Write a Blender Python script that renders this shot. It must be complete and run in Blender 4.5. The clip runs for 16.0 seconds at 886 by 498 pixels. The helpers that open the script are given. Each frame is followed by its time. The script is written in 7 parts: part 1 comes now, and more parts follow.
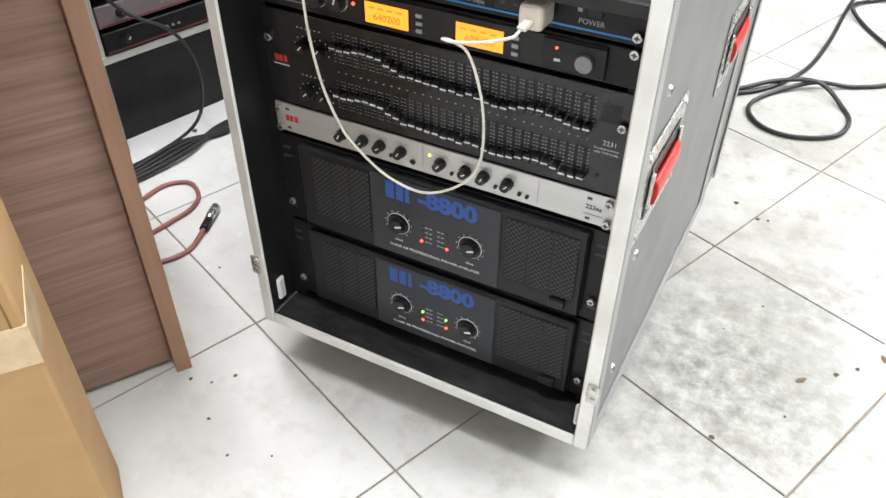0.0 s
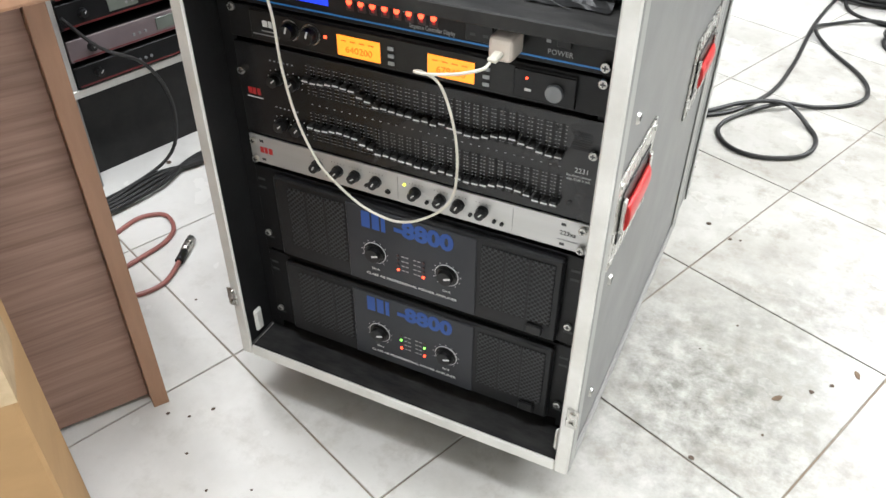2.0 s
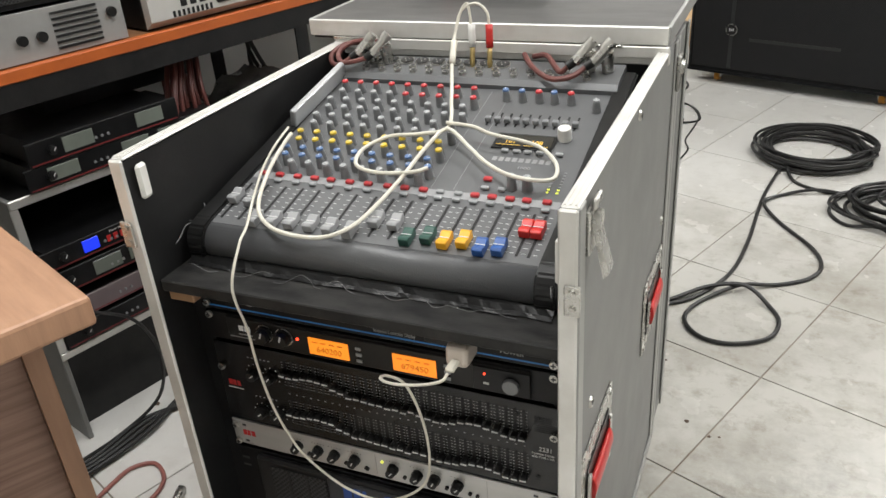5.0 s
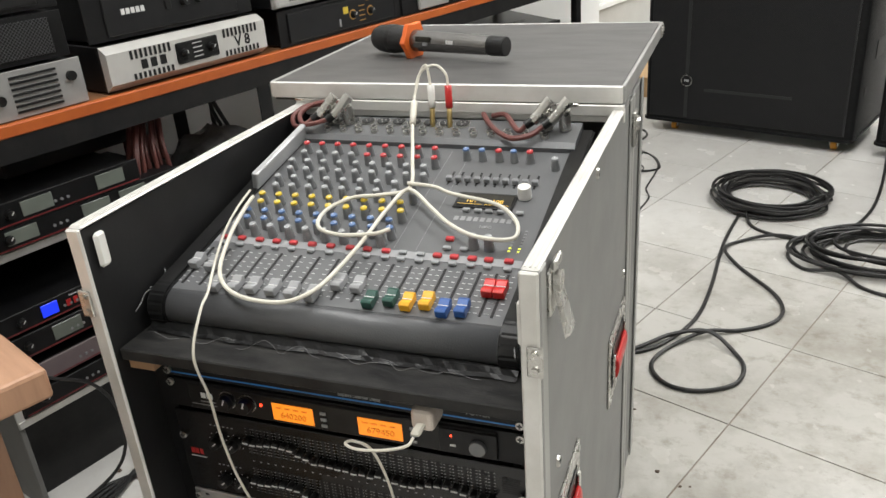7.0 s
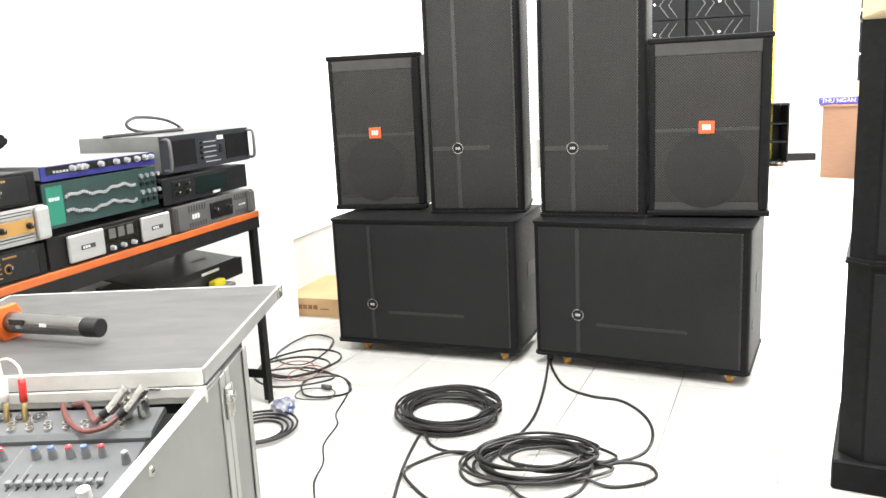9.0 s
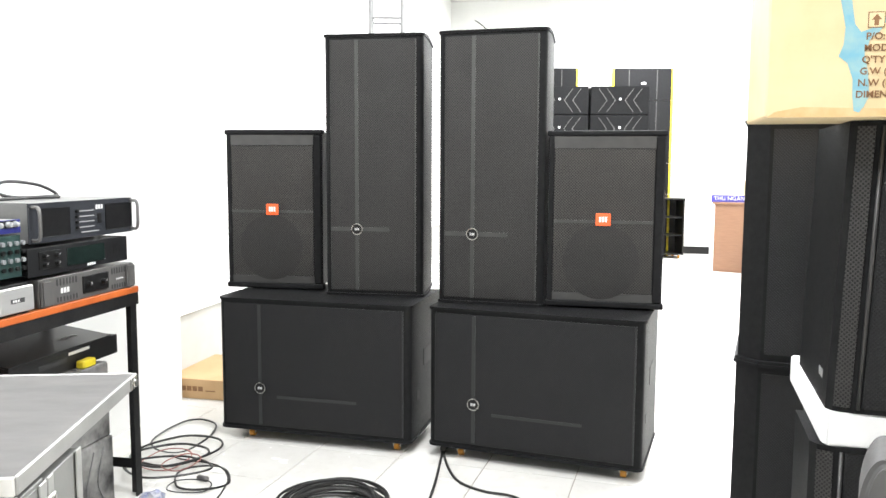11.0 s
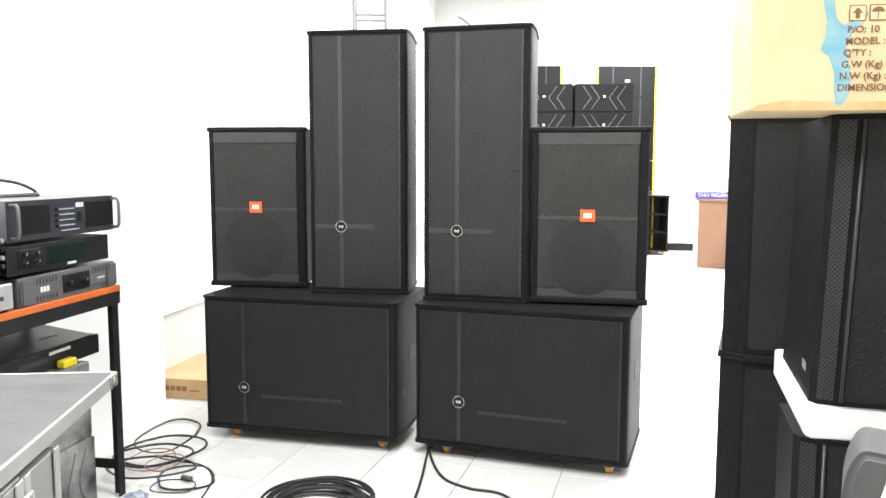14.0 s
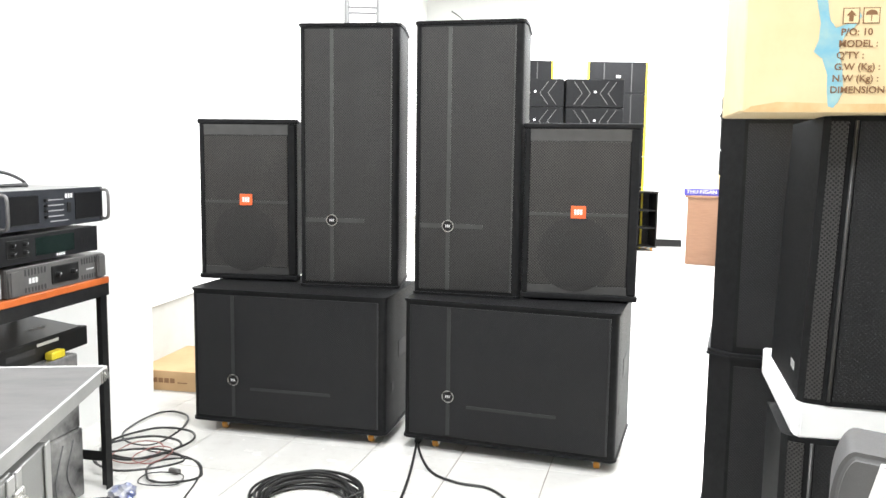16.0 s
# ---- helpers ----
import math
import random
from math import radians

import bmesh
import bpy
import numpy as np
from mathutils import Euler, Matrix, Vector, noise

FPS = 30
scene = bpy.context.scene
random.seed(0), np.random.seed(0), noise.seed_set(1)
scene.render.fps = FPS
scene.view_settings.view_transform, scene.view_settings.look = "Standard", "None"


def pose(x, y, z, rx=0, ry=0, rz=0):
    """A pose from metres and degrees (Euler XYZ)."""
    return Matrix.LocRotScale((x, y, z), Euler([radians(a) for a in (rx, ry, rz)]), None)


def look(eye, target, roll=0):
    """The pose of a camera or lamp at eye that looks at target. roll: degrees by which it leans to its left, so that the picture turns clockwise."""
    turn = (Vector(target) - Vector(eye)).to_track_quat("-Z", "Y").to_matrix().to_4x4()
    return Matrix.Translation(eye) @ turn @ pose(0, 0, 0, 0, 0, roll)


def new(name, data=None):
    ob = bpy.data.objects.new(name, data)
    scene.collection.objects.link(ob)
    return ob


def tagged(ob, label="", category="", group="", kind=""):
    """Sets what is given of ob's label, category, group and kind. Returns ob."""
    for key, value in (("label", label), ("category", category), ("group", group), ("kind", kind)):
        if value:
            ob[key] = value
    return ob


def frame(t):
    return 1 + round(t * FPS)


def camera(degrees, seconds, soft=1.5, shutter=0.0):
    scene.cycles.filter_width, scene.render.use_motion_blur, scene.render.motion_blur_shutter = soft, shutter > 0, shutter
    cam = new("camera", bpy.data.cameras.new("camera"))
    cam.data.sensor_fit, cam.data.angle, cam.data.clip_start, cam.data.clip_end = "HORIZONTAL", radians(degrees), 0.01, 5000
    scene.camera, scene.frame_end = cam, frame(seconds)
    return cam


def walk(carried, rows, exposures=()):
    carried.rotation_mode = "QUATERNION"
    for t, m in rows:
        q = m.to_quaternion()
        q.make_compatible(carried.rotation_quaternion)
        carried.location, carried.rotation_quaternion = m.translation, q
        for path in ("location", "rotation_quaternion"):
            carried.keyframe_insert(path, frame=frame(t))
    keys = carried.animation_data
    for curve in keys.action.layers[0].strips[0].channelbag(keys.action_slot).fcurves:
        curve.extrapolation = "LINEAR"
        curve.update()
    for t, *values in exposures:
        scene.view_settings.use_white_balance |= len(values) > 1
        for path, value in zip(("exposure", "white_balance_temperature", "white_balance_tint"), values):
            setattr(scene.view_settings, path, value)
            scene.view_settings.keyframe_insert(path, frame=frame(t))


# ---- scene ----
cam = camera(57.8, 16.0)
PATH = [
    (0, (-0.008, 0.038, 1.017), (-0.718, 1.395, -0.27), 0.3),
    (0.5, (-0.003, 0.04, 1.019), (-0.692, 1.416, -0.259), 0.6),
    (1, (-0.007, 0.04, 1.019), (-0.684, 1.429, -0.251), 1.1),
    (1.5, (-0.008, 0.04, 1.02), (-0.688, 1.436, -0.241), 0.9),
    (2, (-0.006, 0.039, 1.025), (-0.684, 1.453, -0.216), 0.3),
    (2.5, (0.0, 0.04, 1.044), (-0.658, 1.506, -0.147), 0.6),
    (3, (0.003, 0.054, 1.084), (-0.64, 1.586, -0.03), 0.4),
    (3.5, (0.002, 0.075, 1.134), (-0.668, 1.647, 0.094), -1.2),
    (4, (-0.002, 0.086, 1.167), (-0.724, 1.67, 0.183), -3.0),
    (4.5, (0.006, 0.085, 1.188), (-0.731, 1.68, 0.233), -4.2),
    (7, (0.017, 0.092, 1.215), (-0.652, 1.781, 0.378), -4.5),
    (7.5, (0.031, 0.104, 1.217), (-0.501, 1.862, 0.428), -4.1),
    (8, (0.108, 0.098, 1.270), (-0.211, 1.943, 0.567), -2.8),
    (8.5, (0.176, 0.088, 1.303), (0.002, 2.011, 0.781), -2.7),
    (9, (0.265, 0.120, 1.322), (0.199, 2.079, 0.926), -2.8),
    (9.5, (0.345, 0.147, 1.336), (0.350, 2.125, 1.040), -2.8),
    (10, (0.336, 0.177, 1.331), (0.417, 2.163, 1.113), -1.7),
    (12.5, (0.318, 0.232, 1.325), (0.516, 2.212, 1.122), 0.8),
    (13, (0.323, 0.225, 1.323), (0.529, 2.203, 1.115), 0.4),
    (13.5, (0.323, 0.225, 1.320), (0.530, 2.203, 1.108), 0.2),
    (14, (0.327, 0.226, 1.319), (0.528, 2.204, 1.109), 0.1),
    (14.5, (0.327, 0.225, 1.319), (0.528, 2.204, 1.113), 0.0),
    (15, (0.324, 0.225, 1.323), (0.531, 2.203, 1.111), 0.3),
    (15.5, (0.319, 0.228, 1.323), (0.538, 2.204, 1.104), 0.5),
    (16, (0.318, 0.227, 1.327), (0.547, 2.201, 1.100), 0.8),
]
EXPOSURES = [(0.0, 0.40, 6000, 10), (1.5, 0.31, 6000, 10), (2.0, 0.29, 6020, 10), (2.5, 0.05, 6080, 10), (3.0, -0.24, 6150, 10), (3.5, -0.38, 6280, 10), (4.5, -0.50, 6380, 10), (7.0, -0.52, 6380, 10), (7.5, -0.45, 6350, 10), (8.0, -0.42, 6380, 10), (8.5, -0.08, 6380, 10), (9.0, 0.62, 6280, 10), (9.5, 0.58, 6220, 10), (10.0, 0.54, 6150, 10), (16.0, 0.52, 6100, 10)]
walk(cam, [(t, look(eye, target, roll)) for t, eye, target, roll in PATH], EXPOSURES)

# light: fluorescent panels assumed, out of view, under the ceiling of a white showroom
def area_lamp(x, y, z, sx, sy, watts, col=(1.0, 0.985, 0.955)):
    d = bpy.data.lights.new("unseen_ceiling_lamp", "AREA")
    d.shape, d.size, d.size_y, d.energy, d.color = "RECTANGLE", sx, sy, watts, col
    o = new("unseen_ceiling_lamp", d)
    o.matrix_world = pose(x, y, z, 0, 0, -16)
    return o


# lamp at (-1.35, 1.1) is added only to brighten desk and under-table area
for lx, ly, watts in ((-0.2, 0.2, 62), (-1.35, 1.1, 56), (0.9, 2.3, 72), (2.6, 1.6, 50), (1.45, 5.3, 66), (3.0, 4.6, 120), (2.2, 8.0, 140), (5.4, 7.4, 170), (4.0, 11.0, 190), (6.6, 10.4, 170), (6.6, 13.4, 150)):
    area_lamp(lx, ly, 3.72, 1.2, 0.3, watts)

world = bpy.data.worlds.new("world")
world.use_nodes = True
world.node_tree.nodes["Background"].inputs[0].default_value = (0.9, 0.95, 1.0, 1)
world.node_tree.nodes["Background"].inputs[1].default_value = 0.15
scene.world = world


# ---------------------------------------------------------------- materials
def node(t, kind, **vals):
    n = t.nodes.new(kind)
    for k, v in vals.items():
        n.inputs[k].default_value = v
    return n


def mat(name, col, rough=0.5, metal=0.0, col2=None, scale=8.0, bump=0.0, bscale=120.0, rvar=0.0, stretch=(1, 1, 1), spec=0.5, emit=0.0, objvar=0.0, coat=0.0, detail=6.0):
    """Principled surface: base colour mixed with a second one by noise, fine bump, uneven gloss."""
    m = bpy.data.materials.new(name)
    m.use_nodes = True
    t = m.node_tree
    b = t.nodes["Principled BSDF"]
    b.inputs["Roughness"].default_value, b.inputs["Metallic"].default_value = rough, metal
    b.inputs["Specular IOR Level"].default_value = spec
    b.inputs["Coat Weight"].default_value = coat
    tc = t.nodes.new("ShaderNodeTexCoord")
    mp = t.nodes.new("ShaderNodeMapping")
    mp.inputs["Scale"].default_value = stretch
    t.links.new(tc.outputs["Object"], mp.inputs["Vector"])
    c1 = (*col, 1)
    c2 = (*(col2 or [c * 0.8 for c in col]), 1)
    n = node(t, "ShaderNodeTexNoise", Scale=scale, Detail=detail, Roughness=0.62)
    t.links.new(mp.outputs[0], n.inputs["Vector"])
    ramp = t.nodes.new("ShaderNodeValToRGB")
    ramp.color_ramp.elements[0].position, ramp.color_ramp.elements[1].position = 0.35, 0.68
    ramp.color_ramp.elements[0].color, ramp.color_ramp.elements[1].color = c1, c2
    t.links.new(n.outputs["Fac"], ramp.inputs[0])
    out = ramp.outputs[0]
    if objvar:
        oi = t.nodes.new("ShaderNodeObjectInfo")
        hsv = t.nodes.new("ShaderNodeHueSaturation")
        mr = node(t, "ShaderNodeMapRange")
        mr.inputs["To Min"].default_value, mr.inputs["To Max"].default_value = 1 - objvar, 1 + objvar
        t.links.new(oi.outputs["Random"], mr.inputs["Value"])
        t.links.new(mr.outputs[0], hsv.inputs["Value"])
        t.links.new(out, hsv.inputs["Color"])
        out = hsv.outputs[0]
    t.links.new(out, b.inputs["Base Color"])
    if emit:
        b.inputs["Emission Color"].default_value = c1
        b.inputs["Emission Strength"].default_value = emit
    if rvar:
        n3 = node(t, "ShaderNodeTexNoise", Scale=scale * 2.3, Detail=4)
        t.links.new(mp.outputs[0], n3.inputs["Vector"])
        r = node(t, "ShaderNodeMapRange")
        r.inputs["To Min"].default_value, r.inputs["To Max"].default_value = max(0.02, rough - rvar), min(1, rough + rvar)
        t.links.new(n3.outputs["Fac"], r.inputs["Value"])
        t.links.new(r.outputs[0], b.inputs["Roughness"])
    if bump:
        n2 = node(t, "ShaderNodeTexNoise", Scale=bscale, Detail=4)
        t.links.new(mp.outputs[0], n2.inputs["Vector"])
        bp = node(t, "ShaderNodeBump", Strength=bump, Distance=0.002)
        t.links.new(n2.outputs["Fac"], bp.inputs["Height"])
        t.links.new(bp.outputs[0], b.inputs["Normal"])
    return m


def grille_mat(name, col, hole, pitch, axes="xz", rough=0.55, hole_size=0.36, turn=45):
    """Perforated sheet steel: a staggered lattice of holes, dark foam behind."""
    m = mat(name, col, rough, 0.3, rvar=0.08, scale=5)
    t = m.node_tree
    b = t.nodes["Principled BSDF"]
    src = b.inputs["Base Color"].links[0].from_socket
    tc = t.nodes.new("ShaderNodeTexCoord")
    mp = t.nodes.new("ShaderNodeMapping")
    sep, comb = t.nodes.new("ShaderNodeSeparateXYZ"), t.nodes.new("ShaderNodeCombineXYZ")
    t.links.new(tc.outputs["Object"], sep.inputs[0])
    t.links.new(sep.outputs["XYZ".index(axes[0].upper())], comb.inputs[0])
    t.links.new(sep.outputs["XYZ".index(axes[1].upper())], comb.inputs[1])
    mp.inputs["Rotation"].default_value = (0, 0, radians(turn))
    t.links.new(comb.outputs[0], mp.inputs["Vector"])
    v = node(t, "ShaderNodeTexVoronoi", Scale=1 / pitch, Randomness=0.0)
    v.voronoi_dimensions = "2D"
    t.links.new(mp.outputs[0], v.inputs["Vector"])
    r = node(t, "ShaderNodeMapRange")
    r.inputs["From Min"].default_value, r.inputs["From Max"].default_value = hole_size - 0.05, hole_size + 0.05
    t.links.new(v.outputs["Distance"], r.inputs["Value"])
    mx = t.nodes.new("ShaderNodeMix")
    mx.data_type = "RGBA"
    t.links.new(r.outputs[0], mx.inputs[0])
    mx.inputs[6].default_value = (*hole, 1)
    t.links.new(src, mx.inputs[7])
    t.links.new(mx.outputs[2], b.inputs["Base Color"])
    bp = node(t, "ShaderNodeBump", Strength=0.6, Distance=0.0015)
    t.links.new(r.outputs[0], bp.inputs["Height"])
    t.links.new(bp.outputs[0], b.inputs["Normal"])
    return m


def wood_mat(name, c1, c2, along=(1, 1, 14), scale=6.0, rough=0.45):
    m = mat(name, c1, rough, 0, c2, scale, 0.12, 60, 0.08, along)
    return m


def tile_mat():
    """White glazed floor tile with grey cloudy wear, brown dirt and scuffs."""
    m = mat("white_glazed_tile", (0.70, 0.69, 0.66), 0.24, 0, (0.66, 0.648, 0.615), 3.0, 0.03, 40, 0.14, objvar=0.03, spec=0.4)
    t = m.node_tree
    b = t.nodes["Principled BSDF"]
    src = b.inputs["Base Color"].links[0].from_socket
    g = t.nodes.new("ShaderNodeNewGeometry")
    # stains are strongest beside the case and thin out with distance
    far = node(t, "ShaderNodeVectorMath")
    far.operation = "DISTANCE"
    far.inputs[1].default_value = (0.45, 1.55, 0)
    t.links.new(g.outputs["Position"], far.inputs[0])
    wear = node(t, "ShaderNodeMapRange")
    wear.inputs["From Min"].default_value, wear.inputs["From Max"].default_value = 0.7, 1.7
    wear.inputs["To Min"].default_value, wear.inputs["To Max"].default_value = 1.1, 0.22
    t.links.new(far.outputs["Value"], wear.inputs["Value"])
    # even greyer base tone beside the case, fading with distance
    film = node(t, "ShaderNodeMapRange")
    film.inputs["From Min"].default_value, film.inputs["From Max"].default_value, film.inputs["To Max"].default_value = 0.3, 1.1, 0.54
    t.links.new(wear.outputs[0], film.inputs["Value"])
    near_tint = t.nodes.new("ShaderNodeMix")
    near_tint.data_type = "RGBA"
    t.links.new(film.outputs[0], near_tint.inputs[0])
    t.links.new(src, near_tint.inputs[6])
    near_tint.inputs[7].default_value = (0.36, 0.345, 0.30, 1)
    src = near_tint.outputs[2]
    for sc, lo, hi, colr, amt, off in ((2.6, 0.45, 0.66, (0.29, 0.27, 0.225, 1), 0.62, 0.0), (14.0, 0.52, 0.70, (0.25, 0.22, 0.17, 1), 0.55, 7.0), (48.0, 0.66, 0.74, (0.16, 0.13, 0.09, 1), 0.7, 3.0)):
        mp = t.nodes.new("ShaderNodeMapping")
        mp.inputs["Location"].default_value = (off, off * 0.7, 0)
        t.links.new(g.outputs["Position"], mp.inputs["Vector"])
        n = node(t, "ShaderNodeTexNoise", Scale=sc, Detail=8, Roughness=0.7)
        t.links.new(mp.outputs[0], n.inputs["Vector"])
        r = node(t, "ShaderNodeMapRange")
        r.inputs["From Min"].default_value, r.inputs["From Max"].default_value, r.inputs["To Max"].default_value = lo, hi, amt
        t.links.new(n.outputs["Fac"], r.inputs["Value"])
        worn = node(t, "ShaderNodeMath")
        worn.operation = "MULTIPLY"
        t.links.new(r.outputs[0], worn.inputs[0])
        t.links.new(wear.outputs[0], worn.inputs[1])
        mx = t.nodes.new("ShaderNodeMix")
        mx.data_type = "RGBA"
        t.links.new(worn.outputs[0], mx.inputs[0])
        t.links.new(src, mx.inputs[6])
        mx.inputs[7].default_value = colr
        src = mx.outputs[2]
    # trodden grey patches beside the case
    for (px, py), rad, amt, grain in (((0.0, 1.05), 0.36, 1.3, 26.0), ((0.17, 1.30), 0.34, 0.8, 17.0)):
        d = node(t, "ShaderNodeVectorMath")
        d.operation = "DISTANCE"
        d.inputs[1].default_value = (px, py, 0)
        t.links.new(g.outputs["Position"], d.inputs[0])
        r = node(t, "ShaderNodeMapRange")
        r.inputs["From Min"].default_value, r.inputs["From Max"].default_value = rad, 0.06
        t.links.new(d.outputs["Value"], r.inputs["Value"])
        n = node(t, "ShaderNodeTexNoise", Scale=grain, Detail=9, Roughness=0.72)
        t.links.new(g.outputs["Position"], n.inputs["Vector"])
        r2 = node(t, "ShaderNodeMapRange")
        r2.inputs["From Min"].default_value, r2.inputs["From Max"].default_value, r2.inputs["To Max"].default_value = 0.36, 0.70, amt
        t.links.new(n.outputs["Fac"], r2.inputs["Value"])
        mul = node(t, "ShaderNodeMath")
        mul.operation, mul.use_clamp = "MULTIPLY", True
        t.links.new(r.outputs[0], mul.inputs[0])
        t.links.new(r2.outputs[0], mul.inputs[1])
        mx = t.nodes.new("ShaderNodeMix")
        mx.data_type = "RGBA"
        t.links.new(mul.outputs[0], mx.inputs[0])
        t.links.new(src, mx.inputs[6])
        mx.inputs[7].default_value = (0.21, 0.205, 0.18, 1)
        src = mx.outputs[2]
    t.links.new(src, b.inputs["Base Color"])
    return m


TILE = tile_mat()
GROUT = mat("brown_grout", (0.20, 0.15, 0.10), 0.9, col2=(0.33, 0.29, 0.24), scale=4)
WALL = mat("white_wall_paint", (0.82, 0.82, 0.80), 0.7, col2=(0.78, 0.78, 0.755), scale=1.5, bump=0.05, bscale=60)
CEIL = mat("white_ceiling_board", (0.80, 0.80, 0.79), 0.85, col2=(0.77, 0.77, 0.76), scale=2)
ALU = mat("brushed_aluminium", (0.74, 0.73, 0.70), 0.38, 0.75, (0.60, 0.585, 0.55), 10, 0.15, 90, 0.12, (1, 1, 0.2))
ALU_PALE = mat("pale_aluminium_edge", (0.80, 0.79, 0.76), 0.45, 0.35, (0.66, 0.65, 0.61), 12, 0.1, 80, 0.1)
CASE_GREY = mat("grey_laminate_board", (0.215, 0.215, 0.205), 0.5, 0.0, (0.185, 0.185, 0.177), 6, 0.08, 200, 0.1)
CASE_BLACK = mat("black_laminate_board", (0.009, 0.009, 0.0095), 0.42, 0, (0.015, 0.015, 0.015), 9, 0.1, 160, 0.12, spec=0.35)
DUST_BLACK = mat("dusty_black_board", (0.007, 0.007, 0.0075), 0.5, 0, (0.035, 0.034, 0.032), 14, 0.15, 120, 0.15, (1, 3, 1), spec=0.3)
LID_GREY = mat("dark_grey_lid_laminate", (0.080, 0.078, 0.076), 0.5, 0, (0.115, 0.112, 0.108), 5, 0.06, 150, 0.1, (1, 3, 1), spec=0.3)
STEEL = mat("zinc_steel", (0.62, 0.61, 0.58), 0.28, 0.95, (0.45, 0.44, 0.41), 30, 0.05, 100, 0.12)
BLACK_STEEL = mat("black_powder_coated_steel", (0.006, 0.006, 0.0065), 0.40, 0.0, (0.010, 0.010, 0.0105), 20, 0.12, 500, 0.08, spec=0.25)
DARK_STEEL = mat("dark_grey_painted_steel", (0.010, 0.0102, 0.011), 0.40, 0.0, (0.015, 0.0152, 0.0162), 12, 0.12, 500, 0.06, spec=0.28)
EQ_FACE = mat("satin_black_anodised_face", (0.012, 0.012, 0.0125), 0.26, 0.2, (0.018, 0.018, 0.019), 3, 0.06, 500, 0.05, spec=0.5)
AMP_FACE = mat("charcoal_amplifier_face", (0.024, 0.026, 0.031), 0.38, 0.0, (0.031, 0.033, 0.039), 12, 0.1, 600, 0.06, spec=0.35)
BLACK_PLASTIC = mat("black_plastic", (0.006, 0.006, 0.006), 0.36, 0, (0.014, 0.014, 0.014), 25, 0.05, 300, 0.08, spec=0.35)
RUBBER = mat("black_rubber_cable", (0.012, 0.012, 0.012), 0.42, 0, (0.026, 0.025, 0.024), 18, 0.1, 200, 0.1)
SILVER_FACE = mat("brushed_silver_face", (0.56, 0.56, 0.55), 0.4, 0.6, (0.50, 0.50, 0.49), 6, 0.08, 150, 0.06, (0.15, 1, 8))
WHITE_PRINT = mat("white_print", (0.75, 0.75, 0.74), 0.6)
GREY_PRINT = mat("grey_print", (0.35, 0.35, 0.35), 0.6)
DARK_PRINT = mat("dark_print", (0.05, 0.05, 0.05), 0.6)
BLUE_PRINT = mat("blue_print", (0.012, 0.06, 0.26), 0.45, col2=(0.018, 0.08, 0.32))
RED_PRINT = mat("red_print", (0.50, 0.02, 0.02), 0.5)
BLUE_LINE = mat("blue_line", (0.03, 0.22, 0.60), 0.4)
ORANGE_LCD = mat("orange_display", (1.0, 0.30, 0.02), 0.3, emit=0.95, col2=(1.0, 0.33, 0.03))
LCD_DIGIT = mat("amber_digit", (0.58, 0.25, 0.01), 0.4, emit=0.3)
BLUE_LCD = mat("blue_display", (0.02, 0.05, 1.0), 0.3, emit=0.9)
LED_RED = mat("red_led", (1.0, 0.06, 0.02), 0.3, emit=4.0)
LED_GREEN = mat("green_led", (0.25, 0.9, 0.1), 0.3, emit=2.0)
LED_YELLOW = mat("yellow_led", (0.85, 0.9, 0.1), 0.3, emit=1.5)
LED_OFF = mat("dark_led", (0.05, 0.02, 0.02), 0.3)
RED_PLASTIC = mat("red_plastic", (0.55, 0.025, 0.02), 0.35, col2=(0.48, 0.02, 0.018), scale=20)
WHITE_PLASTIC = mat("white_plastic", (0.78, 0.77, 0.73), 0.35, col2=(0.72, 0.71, 0.67), scale=20)
CREAM_CABLE = mat("cream_cable", (0.72, 0.69, 0.60), 0.45, col2=(0.62, 0.59, 0.50), scale=40)
MIX_GREY = mat("mixer_grey_steel", (0.128, 0.131, 0.134), 0.38, 0.15, (0.145, 0.148, 0.152), 10, 0.1, 700, 0.06)
MIX_LIP = mat("mixer_dark_lip", (0.088, 0.090, 0.093), 0.36, 0.0, (0.10, 0.102, 0.105), 12, 0.12, 500, 0.06)
CHARGER_SHELL = mat("warm_white_plastic", (0.70, 0.62, 0.55), 0.35, col2=(0.64, 0.56, 0.49), scale=20)
KNOB_GREY = mat("grey_knob", (0.195, 0.20, 0.205), 0.34, col2=(0.235, 0.24, 0.245), scale=60)
KNOB_PALE = mat("pale_grey_cap", (0.35, 0.36, 0.365), 0.4)
KNOB_BLUE = mat("blue_cap", (0.12, 0.20, 0.38), 0.4)
KNOB_YELLOW = mat("yellow_cap", (0.68, 0.50, 0.05), 0.4)
KNOB_RED = mat("red_cap", (0.55, 0.05, 0.055), 0.4)
FADE_GREY = mat("grey_fader_cap", (0.34, 0.345, 0.35), 0.4)
FADE_GREEN = mat("dark_green_fader_cap", (0.012, 0.07, 0.05), 0.35)
FADE_YELLOW = mat("amber_fader_cap", (0.85, 0.42, 0.01), 0.35)
FADE_BLUE = mat("blue_fader_cap", (0.02, 0.09, 0.32), 0.35)
FADE_RED = mat("red_fader_cap", (0.62, 0.02, 0.015), 0.35)
STRIP = mat("pale_grey_band", (0.33, 0.335, 0.34), 0.5)
BOX_CARD = mat("brown_cardboard", (0.47, 0.29, 0.13), 0.8, 0, (0.41, 0.25, 0.11), 5, 0.12, 90, 0, (1, 1, 3))
BOX_PALE = mat("pale_tan_cardboard", (0.79, 0.64, 0.39), 0.6, 0, (0.71, 0.54, 0.29), 4, 0.25, 18)
